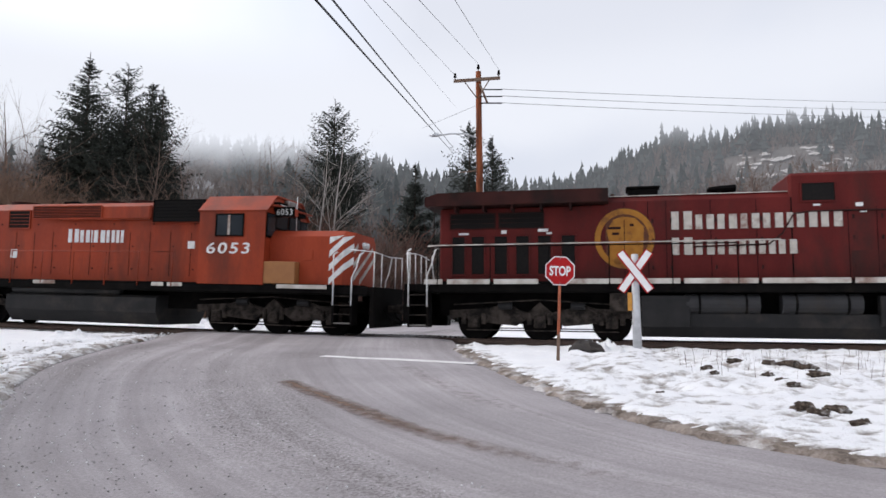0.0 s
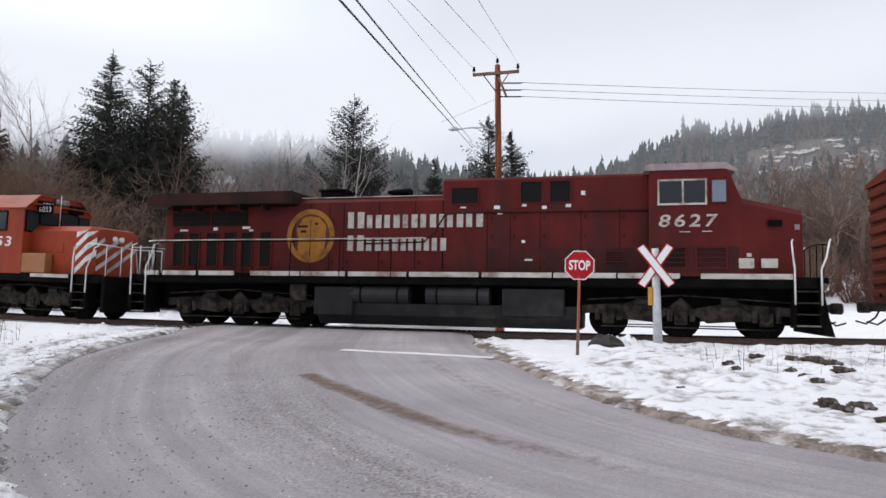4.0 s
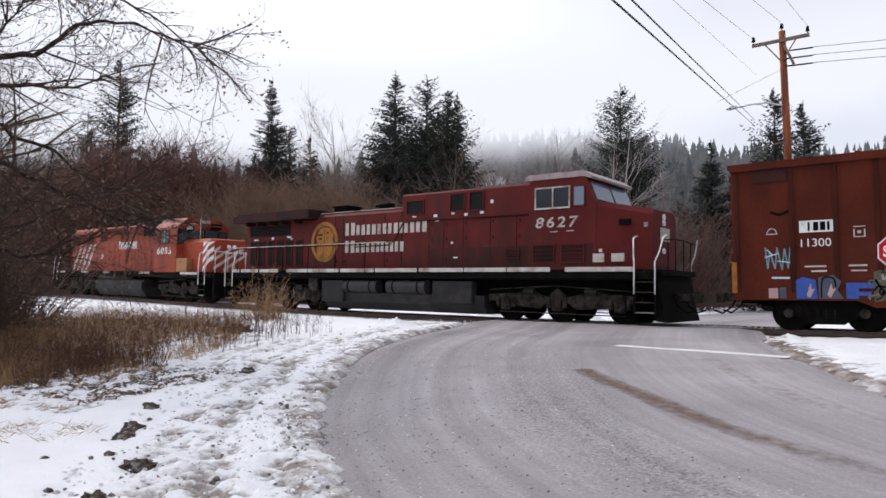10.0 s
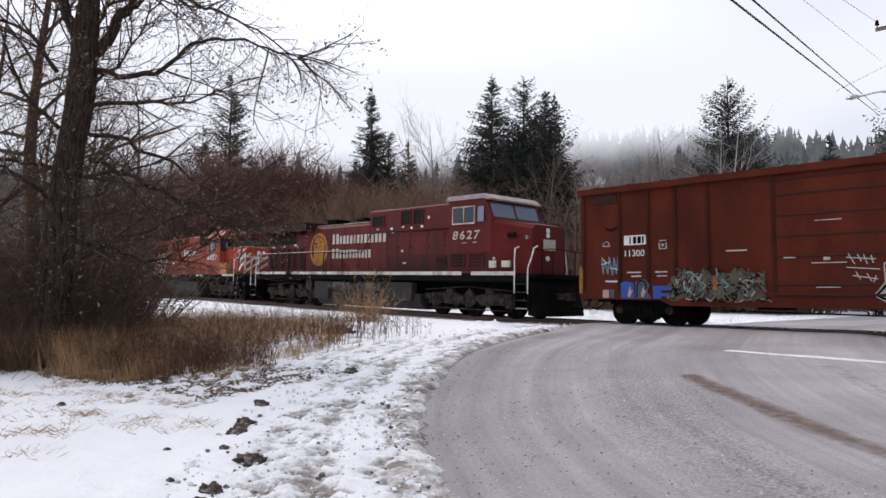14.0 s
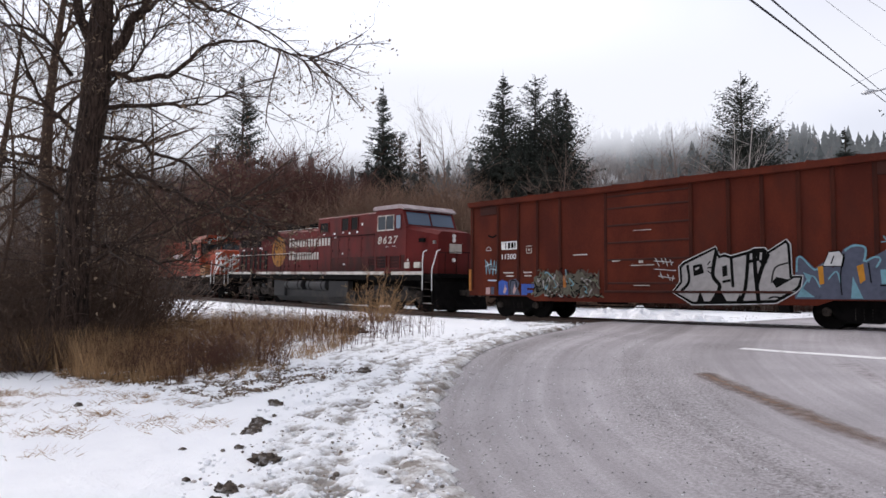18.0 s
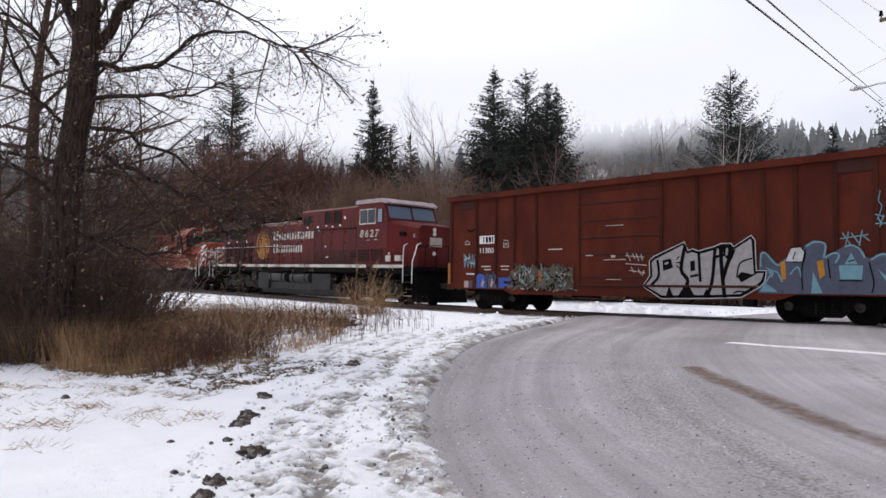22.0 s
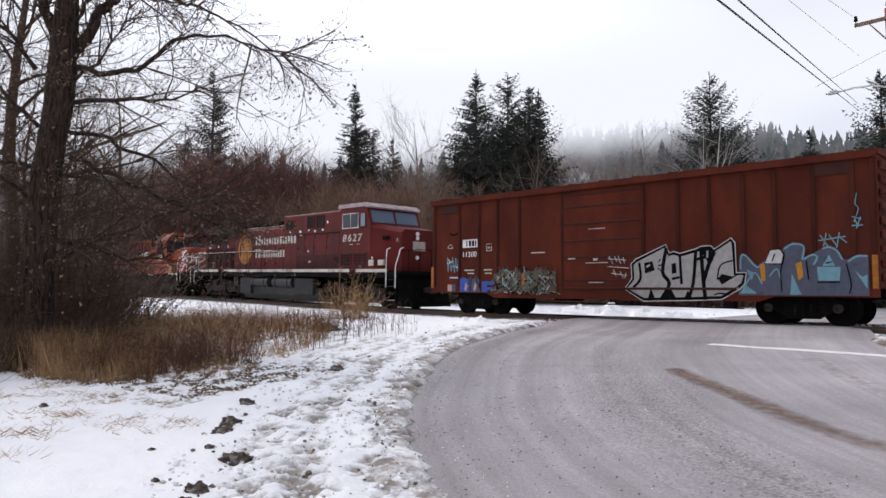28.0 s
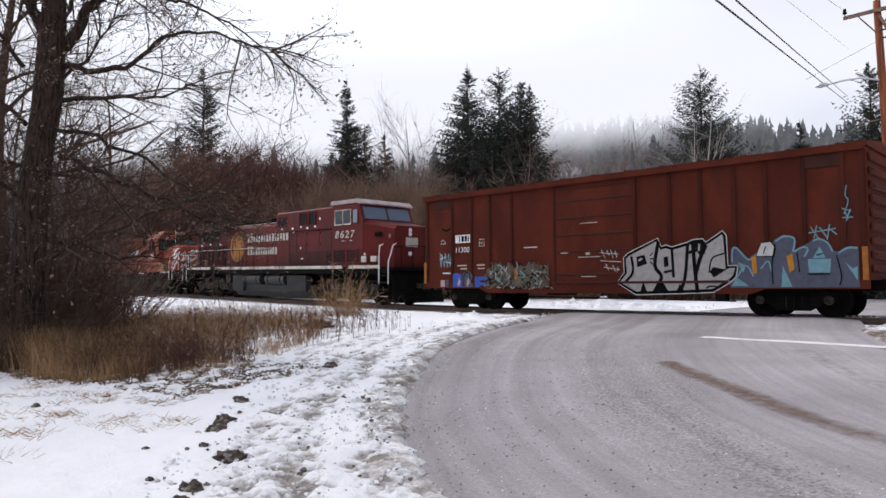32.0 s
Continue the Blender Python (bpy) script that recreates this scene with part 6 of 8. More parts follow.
def mud_streak(line, half, strength, label):
    """Mud dragged along the lane, thinning out at its sides and ends."""
    pts = spline(line, 10)
    rows, spread = [], []
    for i, p in enumerate(pts):
        d = (pts[min(i + 1, len(pts) - 1)] - pts[max(i - 1, 0)]).normalized()
        s = Vector((-d.y, d.x)) * half
        rows.append((tuple(p + s), tuple(p - s)))
        t = i / (len(pts) - 1)
        end = smooth(0, 0.06, t) * smooth(1, 0.35, t)
        for k in range(7):
            spread.append(strength * end * (1 - abs(k / 3 - 1)) ** 0.7)
    on_road_patch("mud_streak", rows, MUD, label, 0.007, "mud")
    ob = scene.collection.objects[-1]
    ob.data.attributes.new("spread", "FLOAT", "POINT").data.foreach_set("value", spread)


mud_streak([(-4.80, 11.35), (-3.95, 10.36), (-3.19, 9.56), (-1.89, 8.24), (-0.85, 7.46), (0.39, 6.72), (2.2, 5.65)], 0.23, 0.82, "brown mud streak dragged along the lane")
mud_streak([(-7.35, 19.10), (-5.88, 19.05), (-4.62, 19.00)], 0.5, 0.6, "brown mud by the rails on the crossing")
mud_streak([(-3.21, 13.56), (-2.39, 11.92), (-1.36, 10.27), (0.10, 8.82), (2.19, 7.35)], 0.22, 0.22, "faint brown mud streak along the lane")


# ---- plants ----
def crown_reach(kind, t):
    """How wide a conifer's crown is at a share t of its height, against its spread."""
    u = max(0.0, 1 - t)
    if kind == "cedar":
        return min(1.0, 3.8 * u) ** 0.75
    if kind == "spruce":
        return min(1.0, u / 0.30) * (1 + 0.3 * max(0, u - 0.30))
    return min(1.0, u / 0.42) * (1 + 0.4 * max(0, u - 0.42))


def conifer(x, y, top, spread, seed, kind="fir", label="tall dark green conifer beyond the railway", density=1.0, ragged=0.3):
    """Trunk, and boughs in loose whorls that droop and turn up, hung with sprays of needles."""
    rng = random.Random(seed)
    z0 = base_z(x, y) - 0.1
    h = top - z0
    T = thing("conifer_tree", label, "tree", group="conifers beyond the railway", m=Matrix.Translation((x, y, z0)))
    g = Geo()
    g.tube([(0, 0, h * t) for t in np.linspace(0, 1, 9)], max(0.16, h * 0.014), 8, 0.02)
    part("trunk", g, BARK, T)
    c = Geo()
    sway = [rng.uniform(0.78, 1.12) for _ in range(10)]
    up = {"fir": 0.10, "cedar": 0.22, "spruce": 0.30}[kind]
    leaders = [(0.0, 0.0, 1.0)]
    if kind == "cedar":
        leaders += [(rng.uniform(-0.5, 0.5) * spread, rng.uniform(-0.4, 0.4) * spread, rng.uniform(0.84, 0.95)) for _ in range(3)]

    def clothe(p, q, width, t):
        """Hanging needle sprays along one bough."""
        d = (q - p).normalized()
        s = d.cross(Vector((0, 0, 1))).normalized()
        steps = max(3, int((q - p).length / 0.30))
        for k in range(steps):
            f = (k + 0.7) / steps
            m = p.lerp(q, f)
            w = width * (1.0 - 0.55 * f)
            for e in (-1, 1):
                u = (d * rng.uniform(0.2, 0.8) + s * e * rng.uniform(0.2, 0.9) + Vector((0, 0, rng.uniform(-1.0, 0.15)))).normalized()
                a = m + s * e * w * rng.uniform(0, 0.5)
                c.blade(a, a + u * rng.uniform(0.26, 0.56) * (1.08 - 0.70 * t * t), 0.092 - 0.052 * t)
            if rng.random() < 0.5:
                c.blade(m, m + (d * 0.5 + Vector((0, 0, rng.uniform(-0.9, 0.7)))).normalized() * rng.uniform(0.25, 0.5) * (1.08 - 0.70 * t * t), 0.088 - 0.052 * t)

    boughs = int(h * 33 * density)
    sets = [(1 - rng.random() ** 0.62, rng.uniform(0, 6.28319), rng.uniform(0.72, 1.12)) for _ in range(int(h * 6.5 * density))]
    for i in range(boughs):
        lx, ly, lh = leaders[0] if rng.random() < 0.55 else leaders[rng.randrange(len(leaders))]
        ct, ca, cf = sets[i % len(sets)]
        t = min(0.975, max(0.02, ct + rng.gauss(0, 0.016)))
        a = (ca + rng.gauss(0, 0.42)) % 6.28318
        l = spread * crown_reach(kind, t) * sway[int(a / 6.2832 * 9.99)] * (rng.uniform(1.0, 1.16) if rng.random() < 0.10 else rng.triangular(1 - 1.7 * ragged, 1.04, 0.9)) + 0.08
        l *= cf * (0.72 if lh < 1 else 1)
        o = Vector((math.cos(a), math.sin(a), 0))
        p = Vector((lx * min(1, 1.6 * (1 - t) + 0.45), ly * min(1, 1.6 * (1 - t) + 0.45), h * lh * t))
        mid = p + o * l * 0.6 + Vector((0, 0, l * (0.02 + 0.45 * t - 0.20 * (1 - t))))
        tip = mid + o * l * 0.4 + Vector((0, 0, l * up * rng.uniform(0.5, 1.4)))
        c.blade(p, mid, 0.03)
        clothe(p.lerp(mid, 0.15), mid, 0.16 * l + 0.1, t)
        clothe(mid, tip, 0.12 * l + 0.08, t)
    for lx, ly, lh in leaders:
        for k in range(4):
            b = Vector((lx * 0.45, ly * 0.45, h * lh * rng.uniform(0.94, 0.985)))
            c.blade(b, b + Vector((rng.uniform(-0.25, 0.25), rng.uniform(-0.25, 0.25), h * 0.03)), 0.035)
    part("crown", c, NEEDLE, T)
    return T


def branchlets(g, p, d, length, r, rng, depth, spread=0.6, up=0.05, seg=4, leaves=None, kids=4):
    """A tapering wavy branch that splits into finer ones."""
    n = 4 if depth > 1 else 3
    pts, q, dd = [p], p.copy(), d.normalized()
    for k in range(n):
        dd = (dd + Vector((rng.uniform(-1, 1), rng.uniform(-1, 1), rng.uniform(-0.8, 0.8) + up)) * 0.22).normalized()
        q = q + dd * length / n
        pts.append(q.copy())
    if depth <= 0:
        g.add([tuple(pts[0] + Vector((r, 0, 0))), tuple(pts[0] - Vector((r, 0, 0))), tuple(pts[0] + Vector((0, 0, r)))] + [tuple(pts[-1])], [(0, 1, 3), (1, 2, 3), (2, 0, 3)])
    else:
        g.tube(pts, r, seg if r > 0.02 else 3, r * 0.35)
    if leaves is not None and depth <= 1:
        for _ in range(2):
            b = pts[-1 - rng.randrange(2)] + Vector((rng.uniform(-0.1, 0.1), rng.uniform(-0.1, 0.1), rng.uniform(-0.14, 0.02)))
            if rng.random() < 0.5:
                s = rng.uniform(0.025, 0.055)
                leaves.add([tuple(b + Vector((rng.uniform(-s, s), rng.uniform(-s, s), rng.uniform(-s, s)))) for _ in range(3)], [(0, 1, 2)])
    if depth > 0:
        for k in range(kids):
            t = rng.uniform(0.25, 1.0)
            i = min(n - 1, int(t * n))
            b = pts[i].lerp(pts[i + 1], t * n - i)
            nd = (dd + Vector((rng.uniform(-1, 1), rng.uniform(-1, 1), rng.uniform(-0.7, 0.9))) * spread * 1.4).normalized()
            branchlets(g, b, nd, length * rng.uniform(0.45, 0.75), r * 0.5, rng, depth - 1, spread, up, seg, leaves, kids)


def bare_tree(x, y, top, seed, material, label, spread=0.5, trunk_r=0.14, n=16, z0=None, lean=(0, 0), name="bare_tree", group="bare trees", depth=2, kids=4):
    rng = random.Random(seed)
    z0 = base_z(x, y) - 0.1 if z0 is None else z0
    h = top - z0
    T = thing(name, label, "tree", group=group, m=Matrix.Translation((x, y, z0)))
    g = Geo()
    pts = [Vector((lean[0] * t * h + 0.30 * math.sin(t * 5 + seed) * min(1, 2.5 * t), lean[1] * t * h + 0.26 * math.cos(t * 4 + seed) * min(1, 2.5 * t), h * t)) for t in np.linspace(0, 1, 9)]
    g.tube(pts, trunk_r, 8, trunk_r * 0.06)
    part("trunk", g, material, T, smooth=True)
    c = Geo()
    for k in range(n):
        t = 0.28 + 0.68 * k / n
        i = min(7, int(t * 8))
        p = pts[i].lerp(pts[i + 1], t * 8 - i)
        a = rng.uniform(0, 6.28)
        d = Vector((math.cos(a), math.sin(a), rng.uniform(0.3, 1.2)))
        branchlets(c, p, d, h * spread * (1.05 - 0.75 * t), trunk_r * 0.42 * (1.1 - t), rng, depth, 0.6, 0.12, 3, None, kids)
    part("crown", c, material, T)
    return T


def shrub(x, y, h, w, seed, material, label, n=240, z0=None, group="bushes", name="bush", fan=0.5, fine=1.0, bushy=6):
    """Many upright stems from one foot that fork again and again into fine twigs."""
    rng = random.Random(seed)
    z0 = base_z(x, y) - 0.05 if z0 is None else z0
    T = thing(name, label, "bush", group=group, m=Matrix.Translation((x, y, z0)))
    g = Geo()
    for k in range(n):
        a, rr = rng.uniform(0, 6.28), rng.random() ** 0.6
        b = Vector((math.cos(a) * rr * w * 0.55, math.sin(a) * rr * w * 0.55, 0))
        d = Vector((math.cos(a) * rr * fan + rng.uniform(-0.2, 0.2), math.sin(a) * rr * fan + rng.uniform(-0.2, 0.2), 1)).normalized()
        l = h * rng.uniform(0.40, 0.95) * (1 - 0.34 * rr * rr)
        p = b
        for j in range(3):
            d = (d + Vector((rng.uniform(-1, 1), rng.uniform(-1, 1), 0.1)) * 0.25).normalized()
            q = p + d * l / 3
            g.blade(p, q + (q - p) * 0.12, fine * (0.016 * (1 - 0.25 * j) + 0.0030 * h))
            for e in range(bushy):
                m = p.lerp(q, rng.uniform(0.1, 1))
                t = (d * 0.7 + Vector((rng.uniform(-1, 1), rng.uniform(-1, 1), rng.uniform(-0.35, 0.7)))).normalized()
                r = l * rng.uniform(0.07, 0.20)
                g.blade(m, m + t * r, fine * (0.008 + 0.0022 * h))
                if e % 2 == 0:
                    u = (t + Vector((rng.uniform(-1, 1), rng.uniform(-1, 1), rng.uniform(-0.6, 0.9))) * 0.8).normalized()
                    g.blade(m + t * r * 0.5, m + t * r * 0.5 + u * r * 0.8, fine * (0.006 + 0.0017 * h))
            p = q
    part("crown", g, material, T)
    return T


def tangle(x, y, h, w, seed, n=55, label="dark tangle of arching leafless canes under the old tree"):
    """Arching, crossing canes with side twigs."""
    rng = random.Random(seed)
    T = thing("bramble_bush", label, "bush", group="roadside thicket", m=Matrix.Translation((x, y, base_z(x, y) - 0.05)))
    g = Geo()
    for k in range(n):
        a, b = rng.uniform(0, 6.28), rng.uniform(0, 6.28)
        p = Vector((math.cos(a) * w * 0.5 * rng.random(), math.sin(a) * w * 0.5 * rng.random(), 0))
        d = Vector((math.cos(b), math.sin(b), rng.uniform(0.5, 2.6))).normalized()
        l = h * rng.uniform(0.5, 1.25)
        pts = [p]
        for j in range(5):
            d = (d + Vector((rng.uniform(-0.3, 0.3), rng.uniform(-0.3, 0.3), -0.24))).normalized()
            pts.append(pts[-1] + d * l / 5)
            if pts[-1].z < 0.04:
                pts[-1].z = 0.04
        g.tube(pts, rng.uniform(0.008, 0.02), 3, 0.004)
        for j in range(6):
            i = rng.randrange(1, 5)
            q = pts[i].lerp(pts[i + 1], rng.random())
            branchlets(g, q, Vector((rng.uniform(-1, 1), rng.uniform(-1, 1), rng.uniform(-0.2, 1.0))), l * rng.uniform(0.15, 0.35), 0.006, rng, 1, 0.8, 0.0, 3, None, 3)
    part("crown", g, DARKTWIG, T)
    return T


def plant_trees():
    for k, (x, y, top, sp, kind, dens) in enumerate((
            (-39.28, 50.04, 21.57, 4.1, "fir", 2.0), (-36.85, 51.71, 21.0, 3.5, "cedar", 2.5), (-34.96, 52.41, 19.6, 3.2, "cedar", 2.2), (-33.85, 52.3, 19.2, 2.5, "fir", 1.4), (-36.6, 54.0, 18.6, 3.4, "cedar", 1.6),
            (-40.2, 48.2, 14.4, 2.9, "fir", 1.1), (-37.2, 49.2, 15.4, 3.4, "cedar", 1.2), (-22.62, 63.77, 21.24, 4.1, "spruce", 2.1), (-17.0, 75.5, 17.25, 2.3, "fir", 2.2),
            (-9.07, 62.96, 18.41, 2.9, "spruce", 1.2), (-7.15, 65.21, 17.56, 2.6, "spruce", 1.0), (-14.95, 76.55, 13.0, 3.0, "fir", 0.7), (-20.6, 78.0, 12.5, 3.2, "fir", 0.7),
            (-12.6, 79.0, 12.0, 3.0, "fir", 0.6), (-4.6, 80.0, 12.3, 2.4, "fir", 0.6), (-1.0, 83.0, 13.0, 2.4, "fir", 0.6), (3.0, 86.0, 13.0, 2.4, "fir", 0.6),
            (-50.44, 45.14, 21.45, 2.9, "fir", 1.7), (-48.79, 45.93, 16.7, 2.2, "cedar", 1.2), (-47.6, 47.5, 16.0, 2.0, "fir", 1.0), (-51.6, 44.2, 14.0, 2.8, "fir", 0.9),
            (-61.93, 36.50, 23.0, 3.2, "spruce", 1.0), (-63.57, 34.46, 17.6, 3.6, "spruce", 0.9), (-60.6, 38.2, 15.5, 3.0, "fir", 0.9), (-34.49, 50.2, 13.6, 2.8, "fir", 0.9))):
        conifer(x, y, top, sp, 11 + k, kind, density=dens, ragged=0.42 if kind == "spruce" else 0.32)
    for k, (x, y, top, r) in enumerate(((-19.34, 56.17, 15.89, 0.13), (-20.71, 55.75, 15.25, 0.11), (-42.23, 44.80, 15.88, 0.16), (-26.25, 57.87, 15.56, 0.12), (-27.91, 59.51, 15.02, 0.12), (-24.14, 58.72, 14.40, 0.11), (-43.34, 50.59, 14.60, 0.14), (-31.58, 48.00, 13.47, 0.12), (-39.75, 42.26, 12.52, 0.12), (-29.48, 48.65, 11.99, 0.11), (14.89, 59.26, 13.03, 0.2), (20.17, 61.18, 13.55, 0.2), (11.6, 50.2, 10.4, 0.2), (15.4, 47.6, 10.2, 0.22), (8.7, 53.4, 9.8, 0.16), (18.6, 52.5, 11.4, 0.2))):
        pale = k in (0, 1)
        bare_tree(x, y, top, 40 + k, BIRCH if pale else TWIG, "pale-barked leafless birch beyond the railway" if pale else "leafless grey-brown tree beyond the railway", n=9 if pale else 21 if k < 10 else 26, trunk_r=r * (1.25 if k < 10 else 1), spread=0.56 if k in (2, 6, 7, 8) else 0.42 if k < 10 else 0.52, kids=5 if k in (2, 6) else 4)
    rng = random.Random(8)
    for k in range(14):
        az, r = -61.5 + 11 * k / 13 + rng.uniform(-0.3, 0.3), 62 + 6 * rng.random()
        top = 12.9 + 2.4 * math.sin(k / 13 * 3.1) - 3.0 * smooth(9, 13, k)
        shrub(math.sin(radians(az)) * r, math.cos(radians(az)) * r, top, 5.5, 100 + k, REDTWIG, "dense red-brown leafless trees behind the train", n=380, name="alder_bush", fine=0.62, fan=0.7, bushy=13)
    for k in range(10):
        az, r = -50.5 + 9 * k / 9, 55 + 3 * rng.random()
        shrub(math.sin(radians(az)) * r, math.cos(radians(az)) * r, 10.6 + rng.uniform(-1.2, 1.0), 4.6, 130 + k, TANTWIG, "tan leafless willow thicket behind the train", n=360, fan=0.5, fine=0.55, bushy=13)
    for k in range(44):
        az = -42 + k * 1.42
        r = 58 + 10 * rng.random()
        h = 9.0 + 3.0 * rng.random() if az < -15 else 6.0 + 2.5 * rng.random()
        if -15 < az < 2:
            h = 2.2 + 1.2 * rng.random()
            r += 12
        shrub(math.sin(radians(az)) * r, math.cos(radians(az)) * r, h, 5.5, 160 + k, (TANTWIG, TWIG, REDTWIG, TWIG)[k % 4], "brown leafless thicket beyond the railway", n=220, fine=0.8, bushy=8)


def rise_bushes():
    """Brown scrub on the rise past the crossing."""
    for k, (x, y, h) in enumerate(((2.4, 37.0, 2.6), (4.6, 39.5, 3.0), (6.8, 38.0, 2.4), (8.6, 41.0, 3.4), (11.0, 42.5, 3.6), (5.8, 44.0, 3.4), (9.8, 47.0, 3.8), (13.2, 46.0, 3.8), (3.6, 47.5, 2.8), (15.5, 43.0, 3.2), (18.0, 47.0, 4.0), (1.6, 41.0, 1.6))):
        shrub(x, y, h, 2.6, 420 + k, (TWIG, REDTWIG, DARKTWIG, TANTWIG)[k % 4], "brown leafless scrub on the snowy rise", n=200, group="scrub on the rise")


def big_tree():
    """Old leaning cottonwood with long limbs over the verge."""
    T = thing("cottonwood_tree", "large leafless cottonwood with rough bark and tangled limbs", "tree")
    trunk = spline([Vector(p) for p in ((-17.02, 5.73, -0.80), (-17.00, 5.70, 0.52), (-16.93, 5.80, 2.4), (-16.90, 5.92, 4.10), (-16.84, 6.07, 5.7), (-16.80, 6.16, 7.80), (-16.75, 6.34, 10.02), (-16.85, 6.23, 13.22))], 6)
    g = Geo()
    seg, n = 16, len(trunk)
    radii = np.interp(np.arange(n), [0, 6, 12, 18, 24, 30, 36, n - 1], [0.56, 0.40, 0.33, 0.30, 0.31, 0.23, 0.17, 0.07])
    vs = []
    for i, p in enumerate(trunk):
        for k in range(seg):
            a = k * 6.28319 / seg
            d = Vector((math.cos(a), math.sin(a), 0))
            r = radii[i] * (1 + 0.16 * noise.noise(Vector((d.x * 1.7, d.y * 1.7, p.z * 0.9))) + 0.10 * noise.noise(Vector((d.x * 4, d.y * 4, p.z * 2.5))))
            vs.append(tuple(p + d * r))
    g.add(vs, [(i * seg + k, i * seg + (k + 1) % seg, (i + 1) * seg + (k + 1) % seg, (i + 1) * seg + k) for i in range(n - 1) for k in range(seg)])
    part("trunk", g, BARK, T, "thick furrowed grey-brown trunk", smooth=True)
    limbs = (
        (((-16.85, 6.23, 6.32), (-16.65, 6.66, 7.06), (-16.45, 7.08, 8.11), (-15.94, 7.72, 10.13), (-15.53, 8.15, 12.16)), 0.2),
        (((-16.85, 6.02, 6.63), (-17.15, 5.70, 7.58), (-17.36, 5.38, 9.07), (-17.45, 4.95, 11.62)), 0.2),
        (((-16.65, 6.34, 6.05), (-15.72, 6.79, 5.84), (-15.01, 7.12, 6.00), (-13.98, 7.46, 6.43), (-12.84, 7.91, 6.27), (-11.60, 8.26, 5.70)), 0.095),
        (((-16.65, 6.24, 5.21), (-15.52, 6.90, 5.21), (-14.60, 7.45, 5.11), (-13.87, 7.68, 5.37)), 0.08),
        (((-16.34, 6.14, 3.89), (-15.41, 6.59, 3.52), (-14.49, 7.14, 3.05), (-13.25, 7.69, 2.42), (-12.64, 7.92, 2.27)), 0.08),
        (((-16.64, 6.13, 4.52), (-15.52, 7.21, 4.10), (-14.70, 7.97, 3.37), (-13.88, 8.41, 2.84)), 0.07),
        (((-16.85, 5.92, 2.10), (-15.93, 6.68, 1.84), (-14.90, 7.33, 1.58), (-13.67, 7.89, 2.11)), 0.075),
        (((-16.55, 6.76, 7.58), (-15.32, 7.22, 7.80), (-14.08, 7.57, 7.27), (-12.84, 7.91, 6.64), (-11.39, 8.27, 5.59)), 0.075),
        (((-16.75, 6.55, 8.43), (-15.52, 7.11, 9.07), (-13.87, 7.47, 8.87), (-12.22, 7.83, 8.02)), 0.09),
        (((-17.05, 5.70, 4.63), (-17.46, 5.16, 5.26), (-17.65, 4.63, 6.53), (-17.85, 4.10, 8.01)), 0.07),
        (((-17.05, 5.70, 3.68), (-17.45, 4.95, 3.78), (-17.75, 4.31, 4.10), (-17.95, 3.78, 5.05)), 0.06),
        (((-16.85, 6.13, 5.47), (-16.34, 6.77, 6.42), (-15.93, 7.20, 7.69)), 0.06),
        (((-16.6, 5.9, 1.5), (-14.94, 5.77, 1.75), (-14.1, 6.65, 2.25), (-13.2, 7.6, 2.75)), 0.075),
        (((-17.0, 5.6, 5.9), (-16.9, 4.9, 6.5), (-16.9, 4.2, 6.6), (-16.7, 3.4, 6.3)), 0.07),
        (((-17.0, 5.6, 2.9), (-16.8, 4.9, 3.4), (-16.7, 4.1, 3.5), (-16.6, 3.4, 3.2)), 0.06),
        (((-16.7, 6.1, 6.9), (-15.9, 6.4, 7.4), (-14.9, 6.5, 7.5), (-13.9, 6.9, 7.0), (-12.9, 7.3, 6.9)), 0.06),
    )
    rng = random.Random(5)
    leaves = Geo()
    for k, (pts, r) in enumerate(limbs):
        sm = spline([Vector(p) for p in pts], 5)
        for i in range(2, len(sm)):
            sm[i] = sm[i] + Vector((noise.noise(sm[i] * 1.9), noise.noise(sm[i] * 1.9 + Vector((5, 0, 0))), noise.noise(sm[i] * 1.9 + Vector((0, 9, 0))))) * 0.16
        lg = Geo()
        lg.tube(sm, r * 0.78, 7, r * 0.14)
        limb = part("limb", lg, BARK, T, smooth=True)
        tw = Geo()
        for _ in range(int(4 + len(sm) * 0.26)):
            i = rng.randrange(3, len(sm))
            d = (sm[i] - sm[i - 1]).normalized()
            nd = (d + Vector((rng.uniform(-1, 1), rng.uniform(-1, 1), rng.uniform(-0.7, 0.8)))).normalized()
            branchlets(tw, sm[i], nd, rng.uniform(0.9, 2.0), 0.022, rng, 3, 0.65, -0.02, 4, leaves, 3)
        for _ in range(int(8 + len(sm) * 0.9)):
            i = rng.randrange(2, len(sm))
            d = (sm[i] - sm[i - 1]).normalized()
            nd = (d * 0.8 + Vector((rng.uniform(-1, 1), rng.uniform(-1, 1), rng.uniform(-0.9, 0.9)))).normalized()
            branchlets(tw, sm[i], nd, rng.uniform(0.4, 1.1), 0.012, rng, 2, 0.6, 0.0, 3, leaves, 3)
        part("spray", tw, COTTONTWIG, limb)
    # shoots straight off the trunk
    sh = Geo()
    for _ in range(110):
        z = rng.uniform(0.8, 9.0)
        i = min(range(n), key=lambda q: abs(trunk[q].z - z))
        a = rng.uniform(0, 6.28)
        d = Vector((math.cos(a), math.sin(a), rng.uniform(-0.3, 0.6)))
        branchlets(sh, trunk[i] + Vector((d.x, d.y, 0)) * radii[i] * 0.9, d, rng.uniform(0.5, 1.7), 0.014, rng, 2, 0.7, -0.03, 3, leaves, 4)
    part("trunk_spray", sh, COTTONTWIG, T, "thin shoots sprouting from the trunk")
